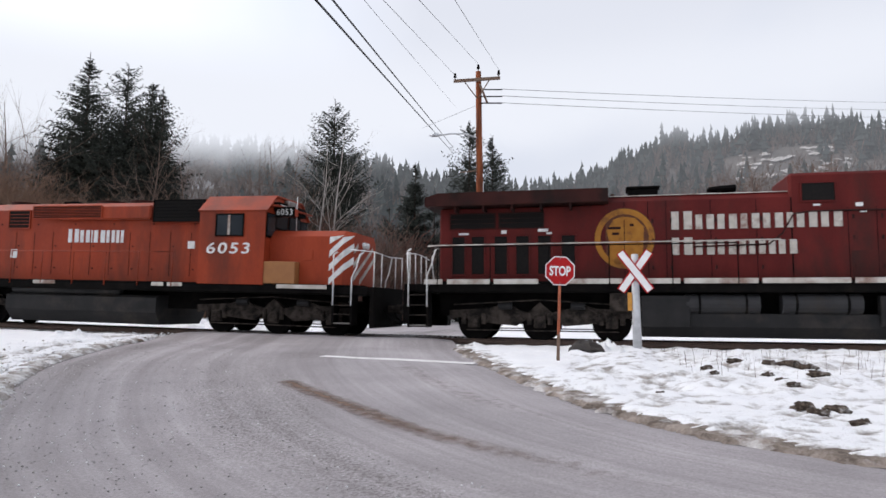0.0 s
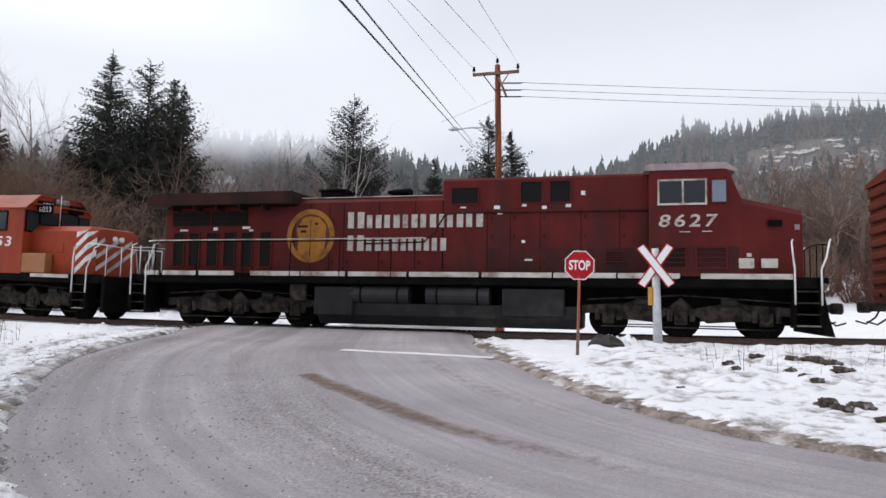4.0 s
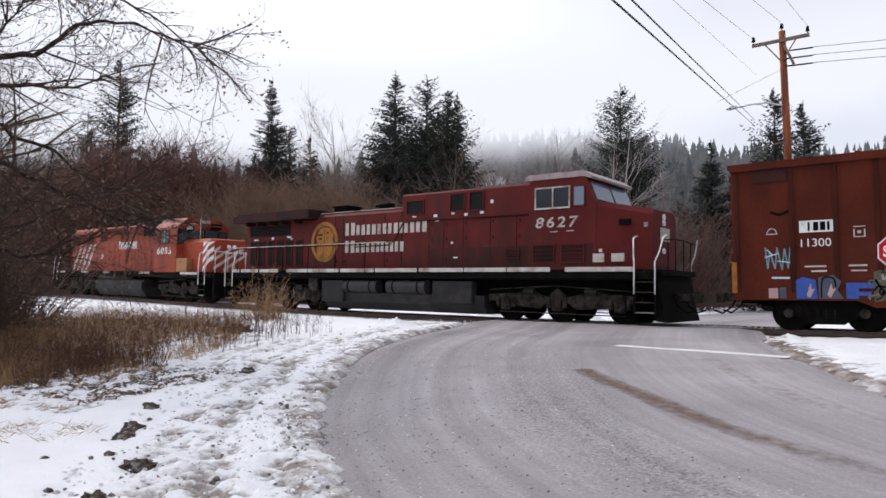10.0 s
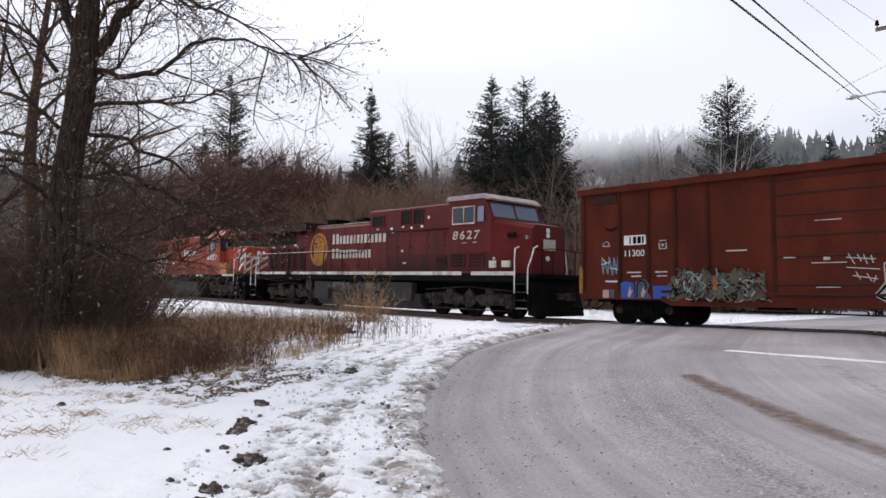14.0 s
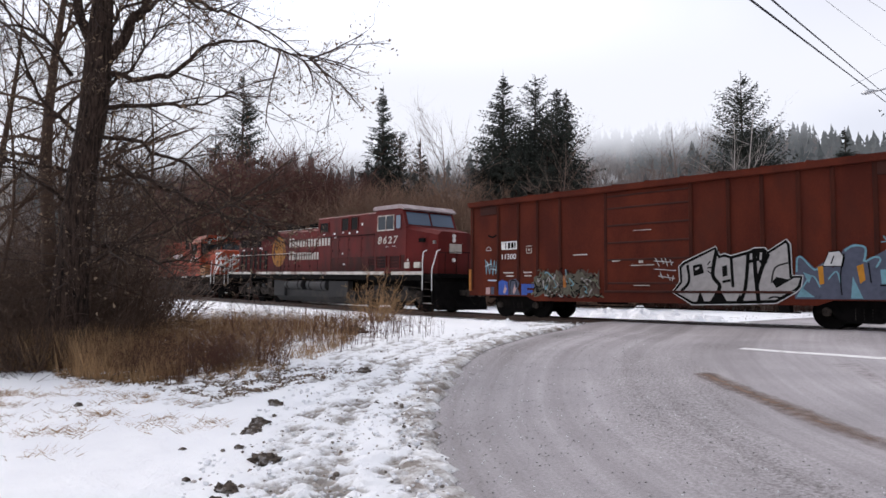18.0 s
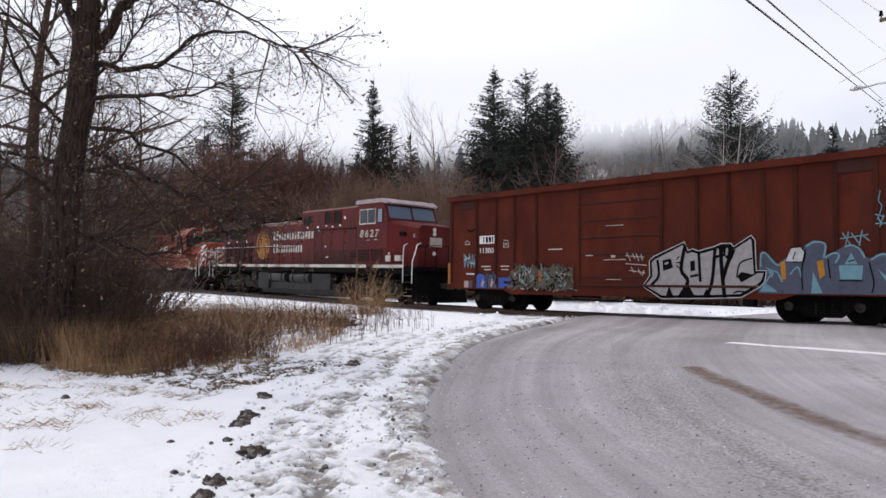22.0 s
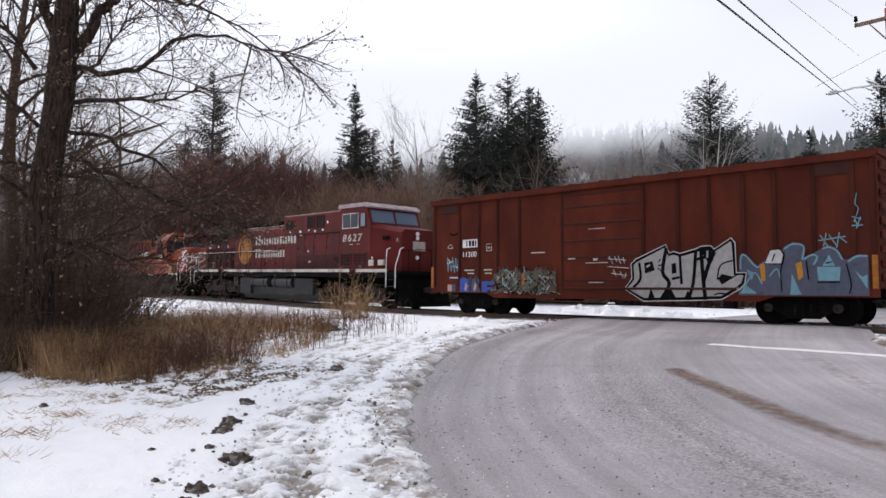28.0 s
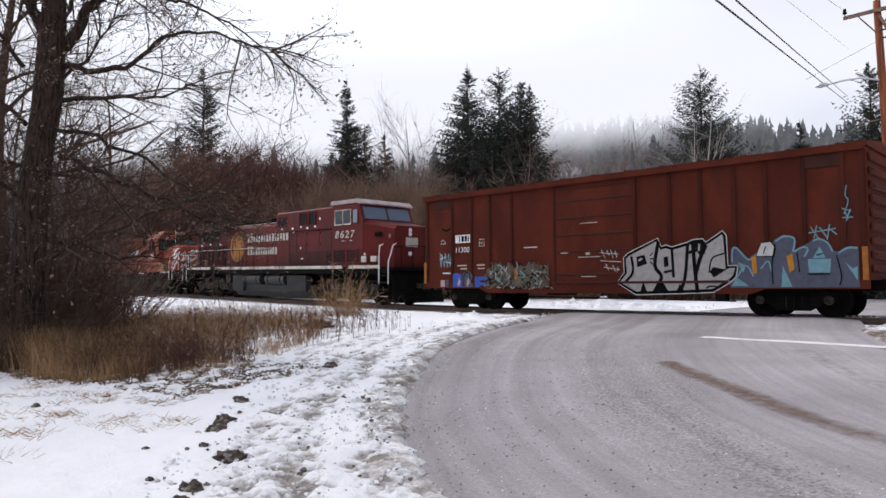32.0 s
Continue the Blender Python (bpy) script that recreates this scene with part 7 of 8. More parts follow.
    part("last_leaves", leaves, LEAF, T, "few withered brown leaves")
    return T


def thicket():
    """Brushwood round the old tree, with an added belt carried on west to shade the train."""
    rng = random.Random(21)
    slim = "slender dark leafless tree in the roadside thicket"
    for k, (px, py, top, r, sp) in enumerate(((-20.0, 6.3, 12.0, 0.24, 0.35), (-19.6, 4.9, 9.0, 0.14, 0.4), (-22.5, 9.6, 8.0, 0.12, 0.45), (-18.4, 4.6, 7.5, 0.06, 0.35), (-19.2, 6.9, 6.6, 0.06, 0.4), (-20.4, 8.1, 7.4, 0.07, 0.4), (-21.6, 7.2, 8.6, 0.08, 0.4), (-23.4, 8.6, 7.2, 0.08, 0.42), (-21.0, 9.0, 5.4, 0.05, 0.5), (-25.5, 9.8, 8.4, 0.09, 0.4), (-19.8, 8.4, 4.6, 0.045, 0.5), (-18.6, 7.6, 4.4, 0.045, 0.5), (-27.0, 11.4, 6.4, 0.08, 0.45))):
        bare_tree(px, py, top, 71 + k, DARKTWIG, slim, trunk_r=r, n=18 if r > 0.1 else 24, spread=sp, z0=-0.5, group="thicket trees", lean=(0.01, 0.0))
    for k, (px, py, top) in enumerate(((-19.2, 8.5, 4.2), (-21.7, 10.1, 3.8), (-17.6, 7.6, 3.2), (-18.2, 6.8, 4.8))):
        bare_tree(px, py, top, 91 + k, DARKTWIG, "thin leafless sapling with fine brown twigs", trunk_r=0.03, n=22, spread=0.55, z0=-0.6, group="thicket saplings", lean=(0.06, 0.03), kids=4)
    for k, (px, py, h) in enumerate(((-16.1, 5.0, 1.5), (-16.3, 4.5, 1.2), (-15.9, 5.9, 1.2), (-16.7, 5.0, 2.0))):
        shrub(px, py, h, 1.2, 380 + k, DARKTWIG, "low brown brush at the foot of the old tree", n=110, z0=base_z(px, py), group="roadside thicket", fan=0.6, fine=0.35)
    spots = ((-18.89, 4.59, 3.4), (-19.22, 6.16, 3.6), (-19.23, 7.21, 3.3), (-18.19, 5.98, 2.6), (-17.97, 4.94, 2.8), (-21.20, 7.99, 4.0), (-22.22, 7.75, 4.4), (-20.61, 3.39, 4.0), (-23.74, 6.13, 5.0), (-19.82, 5.30, 4.4), (-21.27, 5.89, 4.8), (-22.75, 9.00, 3.4), (-24.81, 9.36, 4.2), (-26.88, 10.35, 4.2), (-26.34, 7.63, 5.2), (-28.6, 11.2, 4.6), (-18.3, 3.6, 3.4), (-17.9, 6.9, 2.0))
    for k, (x, y, h) in enumerate(spots):
        shrub(x, y, h + rng.uniform(-0.3, 0.3), 2.2, 300 + k, DARKTWIG if k % 3 else TWIG, "dark tangled leafless brush under the old tree", n=100, fine=0.34, z0=base_z(x, y), group="roadside thicket", fan=0.9)
        tangle(x, y, h * 0.95, 2.4, 500 + k)
    # Trees and brush added westward, mostly out of view, to shade the train.
    for k in range(16):
        px, py = -27 - 2.6 * k + rng.uniform(-1.5, 1.5), 8.4 + 0.16 * k + rng.uniform(-3.2, 2.2)
        bare_tree(px, py, 5.6 + rng.uniform(-1.5, 2.0), 640 + k, DARKTWIG, slim, trunk_r=0.13, n=20, spread=0.45, z0=-0.6, group="thicket trees")
        shrub(px + 0.8, py + 1.0, 3.8 + rng.uniform(-1, 0.8), 3.4, 660 + k, DARKTWIG if k % 2 else TWIG, "dark tangled leafless brush under the old tree", n=150, group="roadside thicket", fan=0.8, fine=0.8)
    for k, (x, y, h) in enumerate(((-18.7, 16.6, 2.5), (-18.2, 16.3, 1.7), (-19.3, 16.9, 1.9))):
        shrub(x, y, h, 1.0, 340 + k, GRASS, "yellowish willow bush beside the railway", n=36, group="willow bushes", fan=0.9, fine=0.6)


def grass():
    """Dry grass and weeds on the verge, joined as two meshes."""
    rng = random.Random(3)
    g, w, l = Geo(), Geo(), Geo()
    for _ in range(21000):
        u = rng.random()
        x = -24 + 13.0 * u
        front = 5.0 + 0.9 * smooth(-14, -10, x) - 1.6 * smooth(-15, -22, x)
        back = 10.6 + max(0, min(3.4, (-13 - x) * 0.97))
        y = front + (back - front) * rng.random() ** 1.4
        if x > -13.2 and y > 5.4 + (-(x + 9.6)) * 1.5:
            continue
        if noise.noise(Vector((x * 1.3, y * 1.3, 2))) < -0.12 - 0.35 * smooth(-15, -17.5, x):
            continue
        z = land(x, y) + 0.02
        tall = smooth(-11.0, -16, x) * 0.5 + 0.22
        h = tall * rng.uniform(0.35, 1.15) * (0.35 + 0.65 * smooth(front, front + (1.8 if x > -14 else 0.6), y))
        a = rng.uniform(0, 6.28)
        d = Vector((math.cos(a) * 0.5, math.sin(a) * 0.5, 1)) * h
        p = Vector((x, y, z - 0.02))
        g.blade(p, p + d, 0.006)
        if rng.random() < 0.5:
            g.blade(p + d * 0.6, p + d * 0.6 + Vector((math.cos(a) * h * 0.5, math.sin(a) * h * 0.5, -0.08 * h)), 0.004)
    for _ in range(620):
        x = rng.uniform(-22, -12.4)
        y = rng.uniform(7.5, 14.5) if x < -13 else rng.uniform(9.5, 13.5)
        if y > 16.5 + (x + 13) * 0.2:
            continue
        p = Vector((x, y, land(x, y)))
        h = rng.uniform(0.35, 1.0)
        q = p + Vector((rng.uniform(-0.15, 0.15), rng.uniform(-0.15, 0.15), 1)) * h
        w.blade(p, q, 0.008)
        for e in range(4):
            m = p.lerp(q, rng.uniform(0.35, 0.95))
            w.blade(m, m + Vector((rng.uniform(-0.2, 0.2), rng.uniform(-0.2, 0.2), rng.uniform(0.05, 0.25))), 0.005)
    for _ in range(260):
        x, y = rng.uniform(2, 11), rng.uniform(12.5, 18.5)
        p = Vector((x, y, land(x, y)))
        h = rng.uniform(0.15, 0.5)
        w.blade(p, p + Vector((rng.uniform(-0.2, 0.2), rng.uniform(-0.1, 0.1), 1)) * h, 0.006)
    # bramble canes arching over the snow
    for _ in range(360):
        x = rng.uniform(-19.5, -13.2)
        y = rng.uniform(7.2, 13.5) + 0.25 * (-12 - x)
        if y > 16.0 or y < 5.6 + (-(x + 9.6)) * 0.3:
            continue
        p = Vector((x, y, land(x, y)))
        a, h, r = rng.uniform(0, 6.28), rng.uniform(0.25, 0.75), rng.uniform(0.3, 0.9)
        pts = [p + Vector((math.cos(a) * r * t, math.sin(a) * r * t, h * 4 * t * (1 - t) * 0.8 + 0.25 * h * t)) for t in np.linspace(0, 0.9, 6)]
        w.tube(pts, 0.006, 3, 0.003)
    # taller straw before the brush
    for _ in range(9500):
        x = rng.uniform(-19.5, -12.4)
        y = 5.0 - 1.5 * smooth(-15, -20, x) + 0.5 * smooth(-15, -12, x) + rng.uniform(-0.1, 1.5)
        if noise.noise(Vector((x * 1.7, y * 1.7, 12))) < -0.1:
            continue
        p = Vector((x, y, land(x, y)))
        a, h = rng.uniform(0, 6.28), rng.uniform(0.25, 1.05) * (0.55 + 0.45 * smooth(-13, -15.5, x))
        g.blade(p, p + Vector((math.cos(a) * 0.35, math.sin(a) * 0.35, 1)) * h, 0.007)
    for _ in range(2600):
        x = rng.uniform(-19.5, -11.8)
        y = 5.2 - 1.3 * smooth(-15, -20, x) + 0.5 * smooth(-15, -12, x) + rng.uniform(0, 2.6)
        p = Vector((x, y, land(x, y)))
        h = rng.uniform(0.2, 0.8)
        q = p + Vector((rng.uniform(-0.35, 0.35), rng.uniform(-0.35, 0.35), 1)) * h
        w.blade(p, q, 0.007)
        for e in range(3):
            m = p.lerp(q, rng.uniform(0.3, 0.95))
            w.blade(m, m + Vector((rng.uniform(-0.16, 0.16), rng.uniform(-0.16, 0.16), rng.uniform(0.02, 0.2))), 0.005)
    # tufts in the open snow
    for tx, ty in ((-8.23, 2.47), (-8.35, 2.67), (-9.16, 3.23), (-11.8, 3.67), (-11.27, 4.28), (-11.08, 4.97), (-10.58, 5.29), (-9.4, 3.25), (-10.21, 3.96), (-9.9, 3.6), (-10.9, 3.9), (-12.4, 4.4), (-11.5, 4.7), (-12.6, 3.9), *[(-13.6 + 5.4 * rng.random() ** 1.3, 2.7 + 2.6 * rng.random()) for _ in range(46)]):
        for _ in range(rng.randrange(12, 80)):
            a, r = rng.uniform(0, 6.28), 0.26 * rng.random()
            p = Vector((tx + math.cos(a) * r * 1.6, ty + math.sin(a) * r, land(tx, ty) + 0.03))
            b, h = rng.uniform(0, 6.28), rng.uniform(0.05, 0.16)
            g.blade(p, p + Vector((math.cos(b) * h * 1.3, math.sin(b) * h * 1.3, h * rng.uniform(0.15, 0.8))), 0.005)
    for k in range(32000):
        x = rng.uniform(-20, -9.6)
        y = 5.1 + 0.55 * smooth(-15, -10.5, x) + rng.uniform(-0.35, 0.5) + 3.4 * rng.random() ** 1.4
        if noise.noise(Vector((x * 2.2, y * 2.2, 6))) < -0.15 or y > 8.2 or (x > -12.5 and rng.random() < 0.5):
            continue
        z = land(x, y) + 0.045
        s = rng.uniform(0.025, 0.065)
        l.add([(x + rng.uniform(-s, s), y + rng.uniform(-s, s), z + rng.uniform(-0.01, 0.05)) for _ in range(3)], [(0, 1, 2)])
    for k in range(700):
        q = ROAD_L[rng.randrange(24, 54)]
        x, y = q.x + rng.uniform(-1.8, 0.3), q.y + rng.uniform(-1.2, 0.2)
        if inside_road(x, y) or x > -4:
            continue
        z, s = land(x, y) + 0.07, rng.uniform(0.012, 0.03)
        l.add([(x + rng.uniform(-s, s), y + rng.uniform(-s, s), z + rng.uniform(-0.01, 0.02)) for _ in range(3)], [(0, 1, 2)])
    tagged(part("dry_grass", g, GRASS), "tall tan dry grass along the edge of the thicket", "grass", kind="stuff")
    tagged(part("dead_weeds", w, WEED), "brown dead weed stalks in the snow", "weeds", kind="stuff")
    tagged(part("fallen_leaves", l, LEAF), "brown fallen leaves scattered on snow", "leaves", kind="stuff")


def clods():
    """Frozen lumps of earth and a rock in the snow."""
    rng = random.Random(12)
    for k, (x, y, s) in enumerate(((-6.19, 4.0, 0.15), (-7.78, 4.92, 0.13), (-7.37, 4.56, 0.12), (-5.6, 3.22, 0.13), (-6.84, 4.08, 0.07), (-8.7, 5.76, 0.12), (-5.31, 2.96, 0.1), (-7.6, 4.75, 0.08), (-7.4, 3.71, 0.04), (-6.24, 3.17, 0.04), (3.37, 15.05, 0.24), (4.21, 14.49, 0.3), (3.9, 14.65, 0.22), (4.5, 14.3, 0.2), (3.47, 13.13, 0.15), (3.53, 12.44, 0.16), (3.53, 11.93, 0.12), (4.33, 13.27, 0.2), (2.62, 14.09, 0.14), (2.58, 13.11, 0.1), (3.04, 9.84, 0.2), (3.12, 9.57, 0.16), (3.38, 9.73, 0.2), (3.39, 8.99, 0.16), (1.37, 10.9, 0.08), (-9.74, 8.31, 0.12), (-15.85, 13.06, 0.4), (-11.27, 3.98, 0.08))):
        g = Geo()
        s *= 0.8 if x > 0 else 1
        g.rough_ball(0, 0, 0, s, s * rng.uniform(0.7, 1.0), s * 0.5, k, 24, 14)
        g.v = [(a * q, b * q, c * q) for (a, b, c) in g.v for q in (1 + 0.34 * noise.noise(Vector((a, b, c)) * (3.2 / s) + Vector((k * 5, 0, 0))) + 0.14 * noise.noise(Vector((a, b, c)) * (8 / s)),)]
        ob = part("earth_clod", g, DIRT, None, smooth=False)
        ob.location = (x, y, land(x, y) + 0.055)
        tagged(ob, "dark frozen clod of earth poking out of snow", "earth clod", group="earth clods")
    g = Geo()
    g.rough_ball(0.00, 0.00, 0, 0.40, 0.34, 0.26, 31, 14, 9)
    ob = part("rock", g, ROCK, None)
    ob.location = (0.43, 16.93, land(0.43, 16.93) + 0.10)
    tagged(ob, "dark rounded rock half buried in snow by the post", "rock")
    for k, (x, y, s, h) in enumerate(((0.94, 17.43, 0.62, 0.26), (0.57, 17.74, 0.5, 0.24), (-0.75, 17.35, 0.8, 0.08), (-13.02, 16.96, 0.8, 0.16), (-13.85, 17.57, 0.9, 0.2), (-15.3, 29.6, 1.5, 0.5), (-13.6, 29.9, 1.4, 0.45), (-17.0, 29.4, 1.6, 0.45), (-12.9, 31.2, 1.1, 0.35), (-18.8, 28.9, 1.5, 0.35), (-10.19, 28.24, 1.2, 0.12), (-3.3, 41.5, 2.2, 0.9), (-2.9, 45.0, 2.0, 0.8))):
        g = Geo()
        n, m = 30, 12
        vs, fs = [(0, 0, h)], []
        for i in range(1, m + 1):
            for q in range(n):
                a, r = q * 6.28319 / n, i / m
                lump = noise.noise(Vector((math.cos(a) * r * 4 + k * 7, math.sin(a) * r * 4, k))) + 0.6 * noise.noise(Vector((math.cos(a) * r * 9, math.sin(a) * r * 9 + k * 3, 5)))
                wide = s * r * (1 + 0.25 * noise.noise(Vector((math.cos(a) * 1.5, math.sin(a) * 1.5, k * 2))))
                vs.append((math.cos(a) * wide, math.sin(a) * wide * 0.75, h * ((1 - r * r) + 0.75 * lump * (1 - r ** 4)) - (0.12 if i == m else 0)))
        fs = [(0, 1 + q, 1 + (q + 1) % n) for q in range(n)] + [(1 + (i - 1) * n + q, 1 + i * n + q, 1 + i * n + (q + 1) % n, 1 + (i - 1) * n + (q + 1) % n) for i in range(1, m) for q in range(n)]
        g.add(vs, fs)
        ob = part("snow_mound", g, SNOW, None, smooth=True)
        ob.location = (x, y, land(x, y) + 0.0)
        tagged(ob, "low heap of ploughed white snow", "snow heap", group="snow heaps")


def crumbs():
    """Loose crumbs of snow and grit, joined by kind."""
    rng = random.Random(31)
    snow_g, grit_g, road_g, edge_g = Geo(), Geo(), Geo(), Geo()
    near_edge = [q for q in ROAD_L if -14 < q.x < 0 and q.y > 2.4]

    def bit(g, x, y, z, q, seed):
        n0 = len(g.v)
        g.rough_ball(0, 0, 0, q, q * rng.uniform(0.6, 1.1), q * rng.uniform(0.45, 0.8), seed, 6, 4)
        c, s = math.cos(seed), math.sin(seed)
        for i in range(n0, len(g.v)):
            a, b, h = g.v[i]
            g.v[i] = (x + a * c - b * s, y + a * s + b * c, z + h)

    def beside(spread):
        k = rng.randrange(len(near_edge) - 1)
        a = near_edge[k].lerp(near_edge[k + 1], rng.random())
        d = (near_edge[k + 1] - near_edge[k]).normalized()
        nrm = Vector((d.y, -d.x))
        return a, nrm, spread

    for k in range(2800):
        a, nrm, _ = beside(0)
        g = 0.1 + 2.3 * rng.random() ** 1.2
        q = a + nrm * g
        if inside_road(q.x, q.y):
            q = a - nrm * g
        bit(snow_g if k % 7 else grit_g, q.x, q.y, land(q.x, q.y) + rng.uniform(0.03, 0.07), rng.uniform(0.010, 0.036) * (1 if k % 3 else 0.7), k)
    for k in range(2600):
        a, nrm, _ = beside(0)
        g = 3.4 * rng.random() ** 1.9
        q = a - nrm * g
        if not inside_road(q.x, q.y):
            q = a + nrm * g
        if inside_road(q.x, q.y):
            bit(road_g if k % 4 else edge_g, q.x, q.y, road_z(q.x, q.y) + 0.012 * noise.noise(Vector((q.x, q.y, 5))) + 0.004, rng.uniform(0.005, 0.013), k)
    tagged(part("snow_crumbs", snow_g, CRUST), "loose crumbs of dirty snow by the road", "snow crumbs", kind="stuff")
    tagged(part("earth_crumbs", grit_g, EARTH_CRUMB), "loose dark crumbs of frozen earth in the snow", "earth crumbs", kind="stuff")
    tagged(part("road_gravel", road_g, PEBBLE), "loose grey gravel along the road's edge", "gravel", kind="stuff")
    tagged(part("ice_crumbs", edge_g, CRUST), "white crumbs of ice on the road", "ice crumbs", kind="stuff")


def verge(name, line, inward, w0, w1, seed):
    """A strip of churned dirty snow along the road's edge."""
    g, vs, fs, n = Geo(), [], [], 7
    pts = []
    for a, b in zip(line, line[1:]):
        for k in range(5):
            pts.append(a.lerp(b, k / 5))
    m = 0
    for i in range(1, len(pts) - 1):
        p = pts[i]
        if not (-14 < p.x < 16 and -3 < p.y < 18.3):
            continue
        d = (pts[i + 1] - pts[i - 1]).normalized()
        nrm = Vector((-d.y, d.x)) * inward
        wob = 0.16 * noise.noise(Vector((i * 0.21, seed, 0))) + 0.1 * noise.noise(Vector((i * 0.8, seed, 4)))
        for k in range(n + 1):
            t = k / n
            q = p + nrm * (-w0 + wob + (w0 + w1) * t)
            hump = math.sin(math.pi * min(1, t * 1.1)) if t < 0.9 else 0.2
            z = base_z(q.x, q.y) + 0.02 + hump * (0.045 if inward < 0 else 0.02) * (0.75 + 0.9 * noise.noise(Vector((q.x * 3.1, q.y * 3.1, seed)))) + 0.03 * noise.noise(Vector((q.x * 9, q.y * 9, seed)))
            if k == 0:
                z = base_z(q.x, q.y) - 0.02
            if k == n:
                z = base_z(q.x, q.y) - 0.04
            vs.append((q.x, q.y, z))
        m += 1
    for i in range(m - 1):
        for k in range(n):
            fs.append((i * (n + 1) + k, (i + 1) * (n + 1) + k, (i + 1) * (n + 1) + k + 1, i * (n + 1) + k + 1))
    g.add(vs, fs)
    tagged(part(name, g, SLUSH if inward < 0 else MUDDY, None, smooth=True), "churned dirty snow and grit along the road edge", "verge", kind="structure")


verge("verge_west", ROAD_L, -1, 0.10, 0.50, 3)
verge("verge_east", ROAD_R, 1, 0.14, 0.42, 7)
plant_trees()
rise_bushes()
big_tree()
thicket()
grass()
clods()
crumbs()


# ---- distance: wooded hills in low cloud ----
def ridge(az):
    """Height of the skyline, in degrees over the eye, by the way one looks."""
    pts = ((-95, 9), (-70, 10.6), (-54, 12.0), (-44, 12.6), (-36, 13.3), (-27, 12.6), (-18, 12.3), (-10, 10.8), (-2, 10.2), (1.5, 11.0), (5, 12.6), (8.4, 14.1), (10, 13.5), (14.4, 14.1), (18.2, 14.2), (23, 13.4), (40, 13), (80, 12))
    for (a, e), (b, f) in zip(pts, pts[1:]):
        if a <= az <= b:
            return e + (f - e) * smooth(a, b, az)
    return 9


def hill_z(az, d, near, far):
    t = smooth(near, far, d)
    return 0.9 + t * math.tan(radians(ridge(az) - 2.05)) * far


def hills():
    g, vs, fs, nd = Geo(), [], [], 16
    azs = np.arange(-96, 62, 2.0)
    near, far = 190, 560
    for az in azs:
        for k in range(nd):
            d = 120 + (far + 90 - 120) * k / (nd - 1)
            z = hill_z(az, d, near, far) + 3 * noise.noise(Vector((az * 0.12, d * 0.02, 0))) * smooth(near, far, d) if d <= far else hill_z(az, far, near, far) - (d - far) * 0.3
            if k == 0:
                z = -2
            vs.append((math.sin(radians(az)) * d, math.cos(radians(az)) * d, z))
    for i in range(len(azs) - 1):
        for k in range(nd - 1):
            fs.append((i * nd + k, i * nd + k + 1, (i + 1) * nd + k + 1, (i + 1) * nd + k))
    g.add(vs, fs)
    tagged(part("hillside", g, HILL, None, smooth=True), "steep snowy hillside under bare woods", "hill", kind="structure")
    rng = random.Random(77)
    snow = Geo()
    for _ in range(70):
        az, d, w = rng.uniform(13, 20.5), rng.uniform(392, 455), rng.uniform(0.10, 0.42)
        ring = []
        for q in range(9):
            a, k = q * 0.69813, rng.uniform(0.55, 1.2)
            b, e = az + math.cos(a) * w * k, d + math.sin(a) * w * k * 9
            ring.append((math.sin(radians(b)) * e, math.cos(radians(b)) * e, hill_z(b, e, near, far) + 1.6))
        snow.add(ring, [tuple(range(9))])
    tagged(part("hillside_snow", snow, SLUSH), "white snow patches in clearings of the far hillside", "snow", kind="stuff")
    for name, label, mat_w, share, count, h0, h1 in (("hillside_conifers", "dark misty conifer woods on the far hillside", WOODS, 0, 5200, 12, 27), ("hillside_bare_woods", "grey-brown leafless woods on the far hillside", HILLWOOD, 1, 11500, 9, 18)):
        w = Geo()
        for _ in range(count):
            az = rng.uniform(-75, 38)
            d = 125 + 435 * rng.random() ** (0.55 if share == 0 else 0.8)
            grove = noise.noise(Vector((az * 0.11, d * 0.012, 3)))
            if share == 0 and (d < 230 or grove < -0.05 - 0.5 * smooth(350, 540, d) or (az > -4 and d < 430 and rng.random() < 0.72) or (az < -36 and rng.random() < 0.75)):
                continue
            if 12.5 < az < 21 and 375 < d < 470 and rng.random() < 0.85:
                continue
            z = hill_z(az, d, near, far) - 0.5
            x, y = math.sin(radians(az)) * d, math.cos(radians(az)) * d
            h = rng.uniform(h0, h1) * rng.uniform(0.7, 1.0)
            if share == 0:
                r = h * rng.uniform(0.14, 0.24)
                for j in range(6):
                    zz, rr = z + h * (0.10 + 0.14 * j), r * (1 - (j / 6.4) ** 1.3) * rng.uniform(0.75, 1.1)
                    a0 = rng.uniform(0, 6)
                    ox, oy = rng.uniform(-0.2, 0.2) * r, rng.uniform(-0.2, 0.2) * r
                    ring = []
                    for q in range(6):
                        rad = rr * (1.2 if q % 2 else 0.55)
                        ring.append((x + ox + math.cos(a0 + q * 1.047) * rad, y + oy + math.sin(a0 + q * 1.047) * rad, zz - 0.15 * rr))
                    w.add(ring + [(x, y, zz + h * 0.2)], [(q, (q + 1) % 6, 6) for q in range(6)])
            else:
                for q in range(11):
                    a = rng.uniform(0, 6.28)
                    w.blade((x + rng.uniform(-0.4, 0.4), y, z + h * rng.uniform(0, 0.3)), (x + math.cos(a) * h * 0.25, y + math.sin(a) * h * 0.25, z + h * rng.uniform(0.6, 1.0)), 0.12 + 0.011 * h)
        tagged(part(name, w, mat_w), label, "woods", kind="stuff")


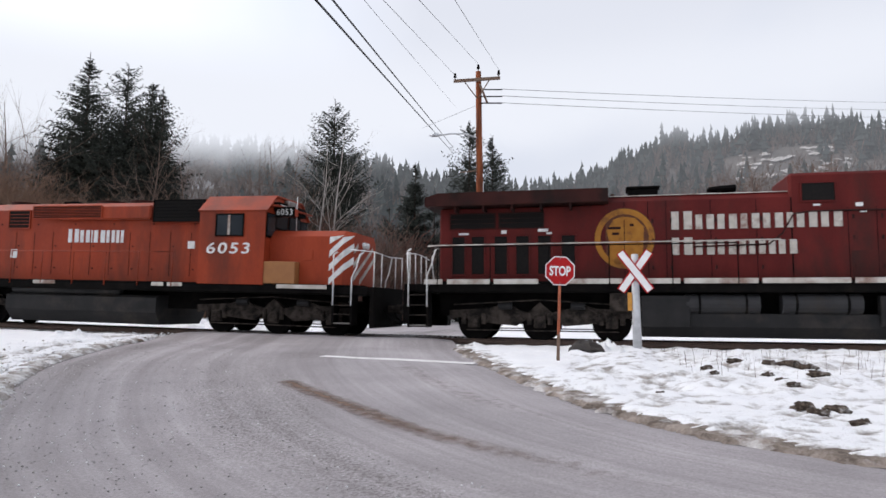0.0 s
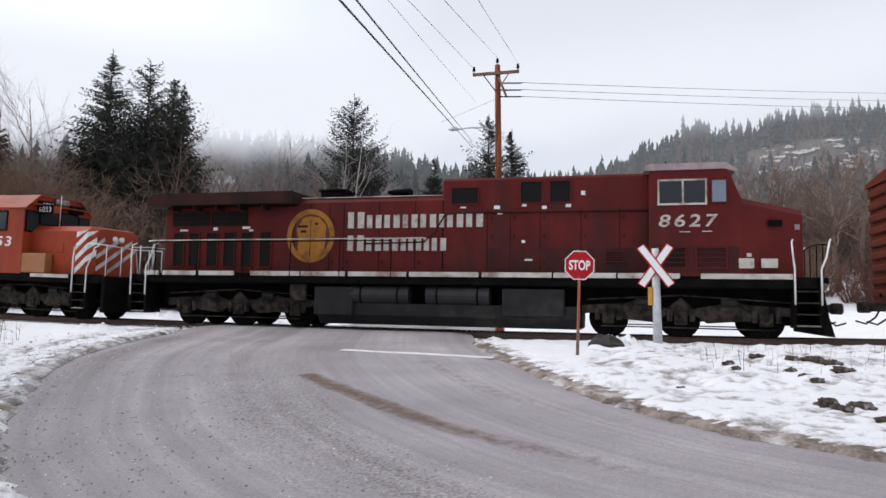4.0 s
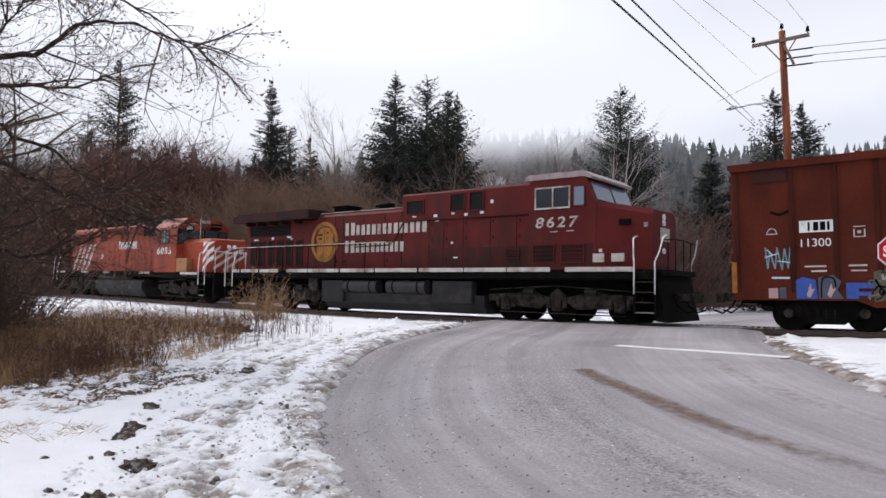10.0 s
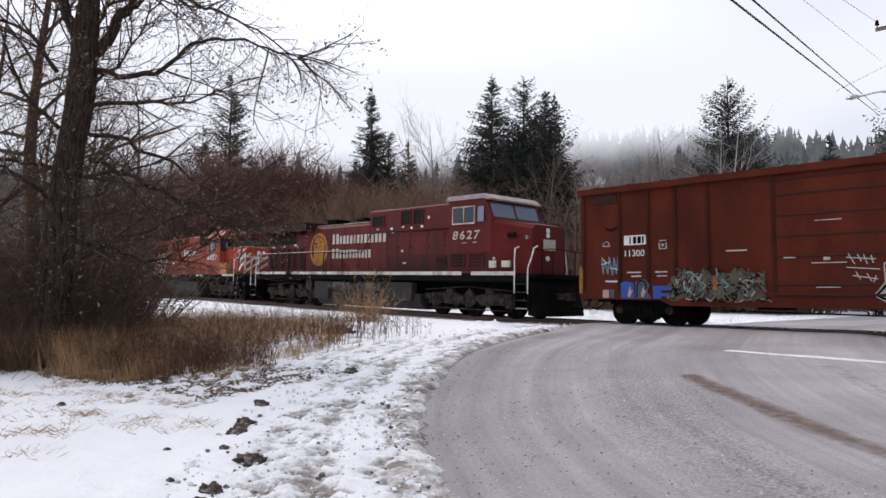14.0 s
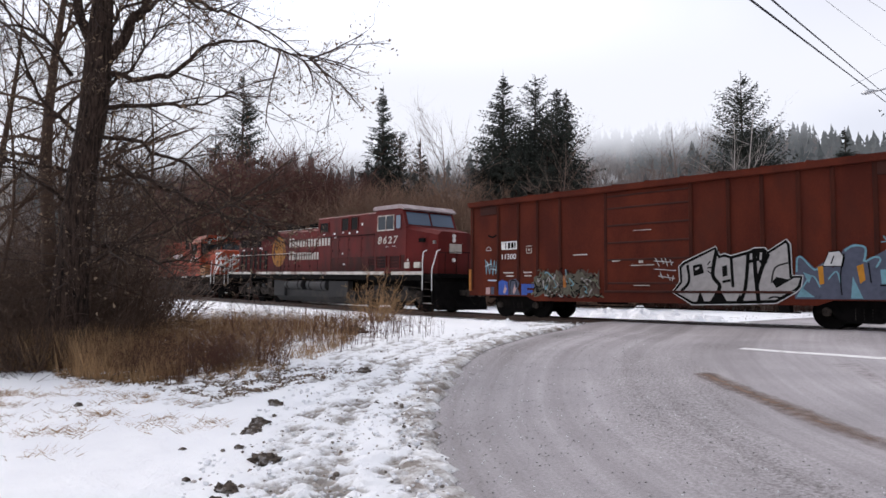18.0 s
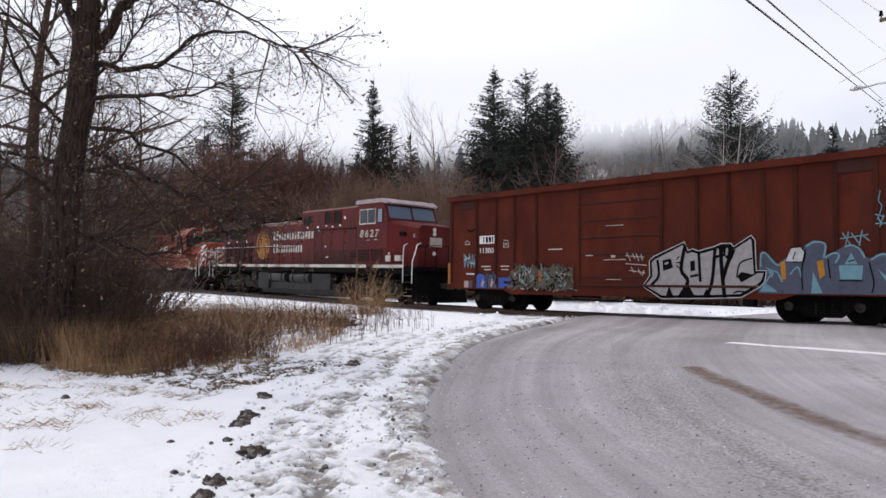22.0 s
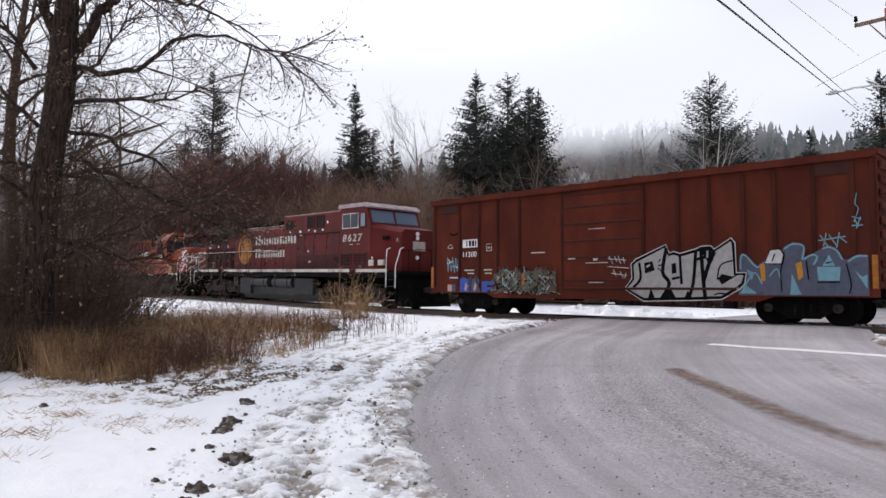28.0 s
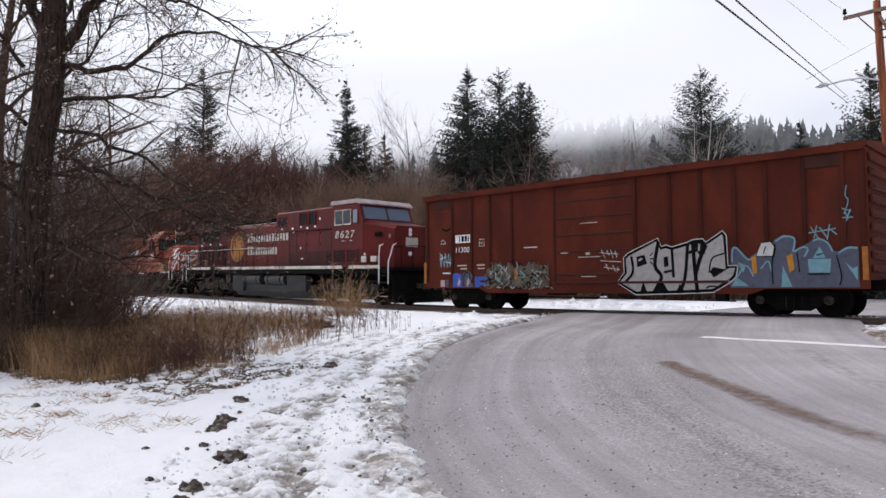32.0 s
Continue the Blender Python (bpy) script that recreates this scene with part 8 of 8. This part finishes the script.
def mist(name, d, top, bottom, thick, tilt=0.09):
    """A glowing sheet that stands for low cloud and haze against the hills."""
    m = bpy.data.materials.new(name)
    m.use_nodes = True
    n, l = m.node_tree.nodes, m.node_tree.links
    n.clear()
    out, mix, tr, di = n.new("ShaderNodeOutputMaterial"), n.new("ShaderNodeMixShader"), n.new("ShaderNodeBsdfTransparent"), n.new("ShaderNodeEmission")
    # Haze is painted: a self-lit sheet, its opacity graded by height and side.
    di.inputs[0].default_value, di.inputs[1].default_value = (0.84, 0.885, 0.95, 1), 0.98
    tc, sp, no = n.new("ShaderNodeTexCoord"), n.new("ShaderNodeSeparateXYZ"), n.new("ShaderNodeTexNoise")
    l.new(tc.outputs["Object"], sp.inputs[0])
    l.new(tc.outputs["Object"], no.inputs["Vector"])
    no.inputs["Scale"].default_value, no.inputs["Detail"].default_value = 0.018, 4
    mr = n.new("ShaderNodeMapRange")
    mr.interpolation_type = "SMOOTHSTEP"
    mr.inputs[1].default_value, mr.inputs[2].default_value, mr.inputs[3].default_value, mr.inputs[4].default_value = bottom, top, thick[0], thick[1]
    nz = n.new("ShaderNodeMath")
    nz.operation = "MULTIPLY_ADD"
    nz.inputs[1].default_value, nz.inputs[2].default_value = (top - bottom) * 0.9, -(top - bottom) * 0.45 - tilt * 0.34 * d
    l.new(no.outputs["Fac"], nz.inputs[0])
    ad = n.new("ShaderNodeMath")
    l.new(sp.outputs["Z"], ad.inputs[0])
    l.new(nz.outputs[0], ad.inputs[1])
    low = n.new("ShaderNodeMath")
    low.operation = "MULTIPLY_ADD"
    low.inputs[1].default_value = -tilt
    l.new(sp.outputs["X"], low.inputs[0])
    l.new(ad.outputs[0], low.inputs[2])
    l.new(low.outputs[0], mr.inputs[0])
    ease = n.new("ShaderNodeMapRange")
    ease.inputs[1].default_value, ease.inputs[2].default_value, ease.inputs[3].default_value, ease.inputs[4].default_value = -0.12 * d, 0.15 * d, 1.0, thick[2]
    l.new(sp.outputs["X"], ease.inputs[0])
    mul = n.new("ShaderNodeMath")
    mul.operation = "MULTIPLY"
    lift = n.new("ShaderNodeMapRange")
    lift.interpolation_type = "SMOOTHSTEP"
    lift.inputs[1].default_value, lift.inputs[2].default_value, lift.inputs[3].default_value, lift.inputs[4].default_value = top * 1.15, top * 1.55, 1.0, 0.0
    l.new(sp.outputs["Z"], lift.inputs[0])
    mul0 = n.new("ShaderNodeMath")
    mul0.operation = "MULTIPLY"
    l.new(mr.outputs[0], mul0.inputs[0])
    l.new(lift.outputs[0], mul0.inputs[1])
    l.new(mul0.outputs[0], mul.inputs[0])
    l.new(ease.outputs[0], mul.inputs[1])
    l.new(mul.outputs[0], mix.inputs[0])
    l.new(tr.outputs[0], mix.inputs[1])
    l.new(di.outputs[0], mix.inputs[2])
    l.new(mix.outputs[0], out.inputs[0])
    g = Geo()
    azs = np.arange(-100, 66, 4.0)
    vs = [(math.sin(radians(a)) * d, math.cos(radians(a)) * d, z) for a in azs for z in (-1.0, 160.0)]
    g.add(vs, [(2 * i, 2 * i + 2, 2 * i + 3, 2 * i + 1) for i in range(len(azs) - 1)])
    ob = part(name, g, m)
    ob.visible_shadow = False
    tagged(ob, "pale self-lit sheet painted as low cloud on the wooded hills", "mist", kind="structure")


hills()
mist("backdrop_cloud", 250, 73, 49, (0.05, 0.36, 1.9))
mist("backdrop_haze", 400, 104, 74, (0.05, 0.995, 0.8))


# ---- what moves ----
def motions():
    # metres along the railway of the red locomotive's painted name, by time
    run = [(0, 2.06), (0.5, 0.65), (1, -0.80), (1.5, -2.20), (2, -3.55), (2.5, -4.85), (3, -6.10), (3.5, -7.29), (4, -8.43), (4.5, -9.53), (5, -10.59), (5.5, -11.61), (6, -12.62), (6.5, -13.63), (7, -14.63), (7.5, -15.62), (8, -16.61), (8.5, -17.60), (9, -18.60), (9.5, -19.60), (10, -20.60), (10.5, -21.62), (11, -22.66), (11.5, -23.72), (12, -24.79), (12.5, -25.88), (13, -26.96), (13.5, -28.00), (14, -28.99), (14.5, -29.94), (15, -30.86), (15.5, -31.72), (16, -32.52), (16.5, -33.23), (17, -33.87), (17.5, -34.43), (18, -34.88), (18.5, -35.20), (19, -35.40), (19.5, -35.49), (20, -35.50), (32, -35.50)]
    fine = []
    for (ta, a), (tb, b) in zip(run, run[1:]):
        if tb - ta > 1:
            fine += [(ta, a)]
        else:
            fine += [(ta, a), ((ta + tb) / 2, (a + b) / 2)]
    fine.append(run[-1])

    walk(RED_LOCO, [(t, rail_at(a + 2.95, 0.06)) for t, a in run])
    walk(ORANGE_LOCO, [(t, rail_at(a - 19.06, 0.06)) for t, a in run])
    walk(BOXCAR, [(t, rail_at(a + 23.43, 0.04)) for t, a in run])
    for sets, r in ((RED_SETS, 0.53), (ORANGE_SETS, 0.51), (BOX_SETS, 0.46)):
        for w in sets:
            x = w.location.x
            walk(w, [(t, pose(x, 0, r, 0, math.degrees((a - 2.06) / r), 0)) for t, a in fine])


motions()
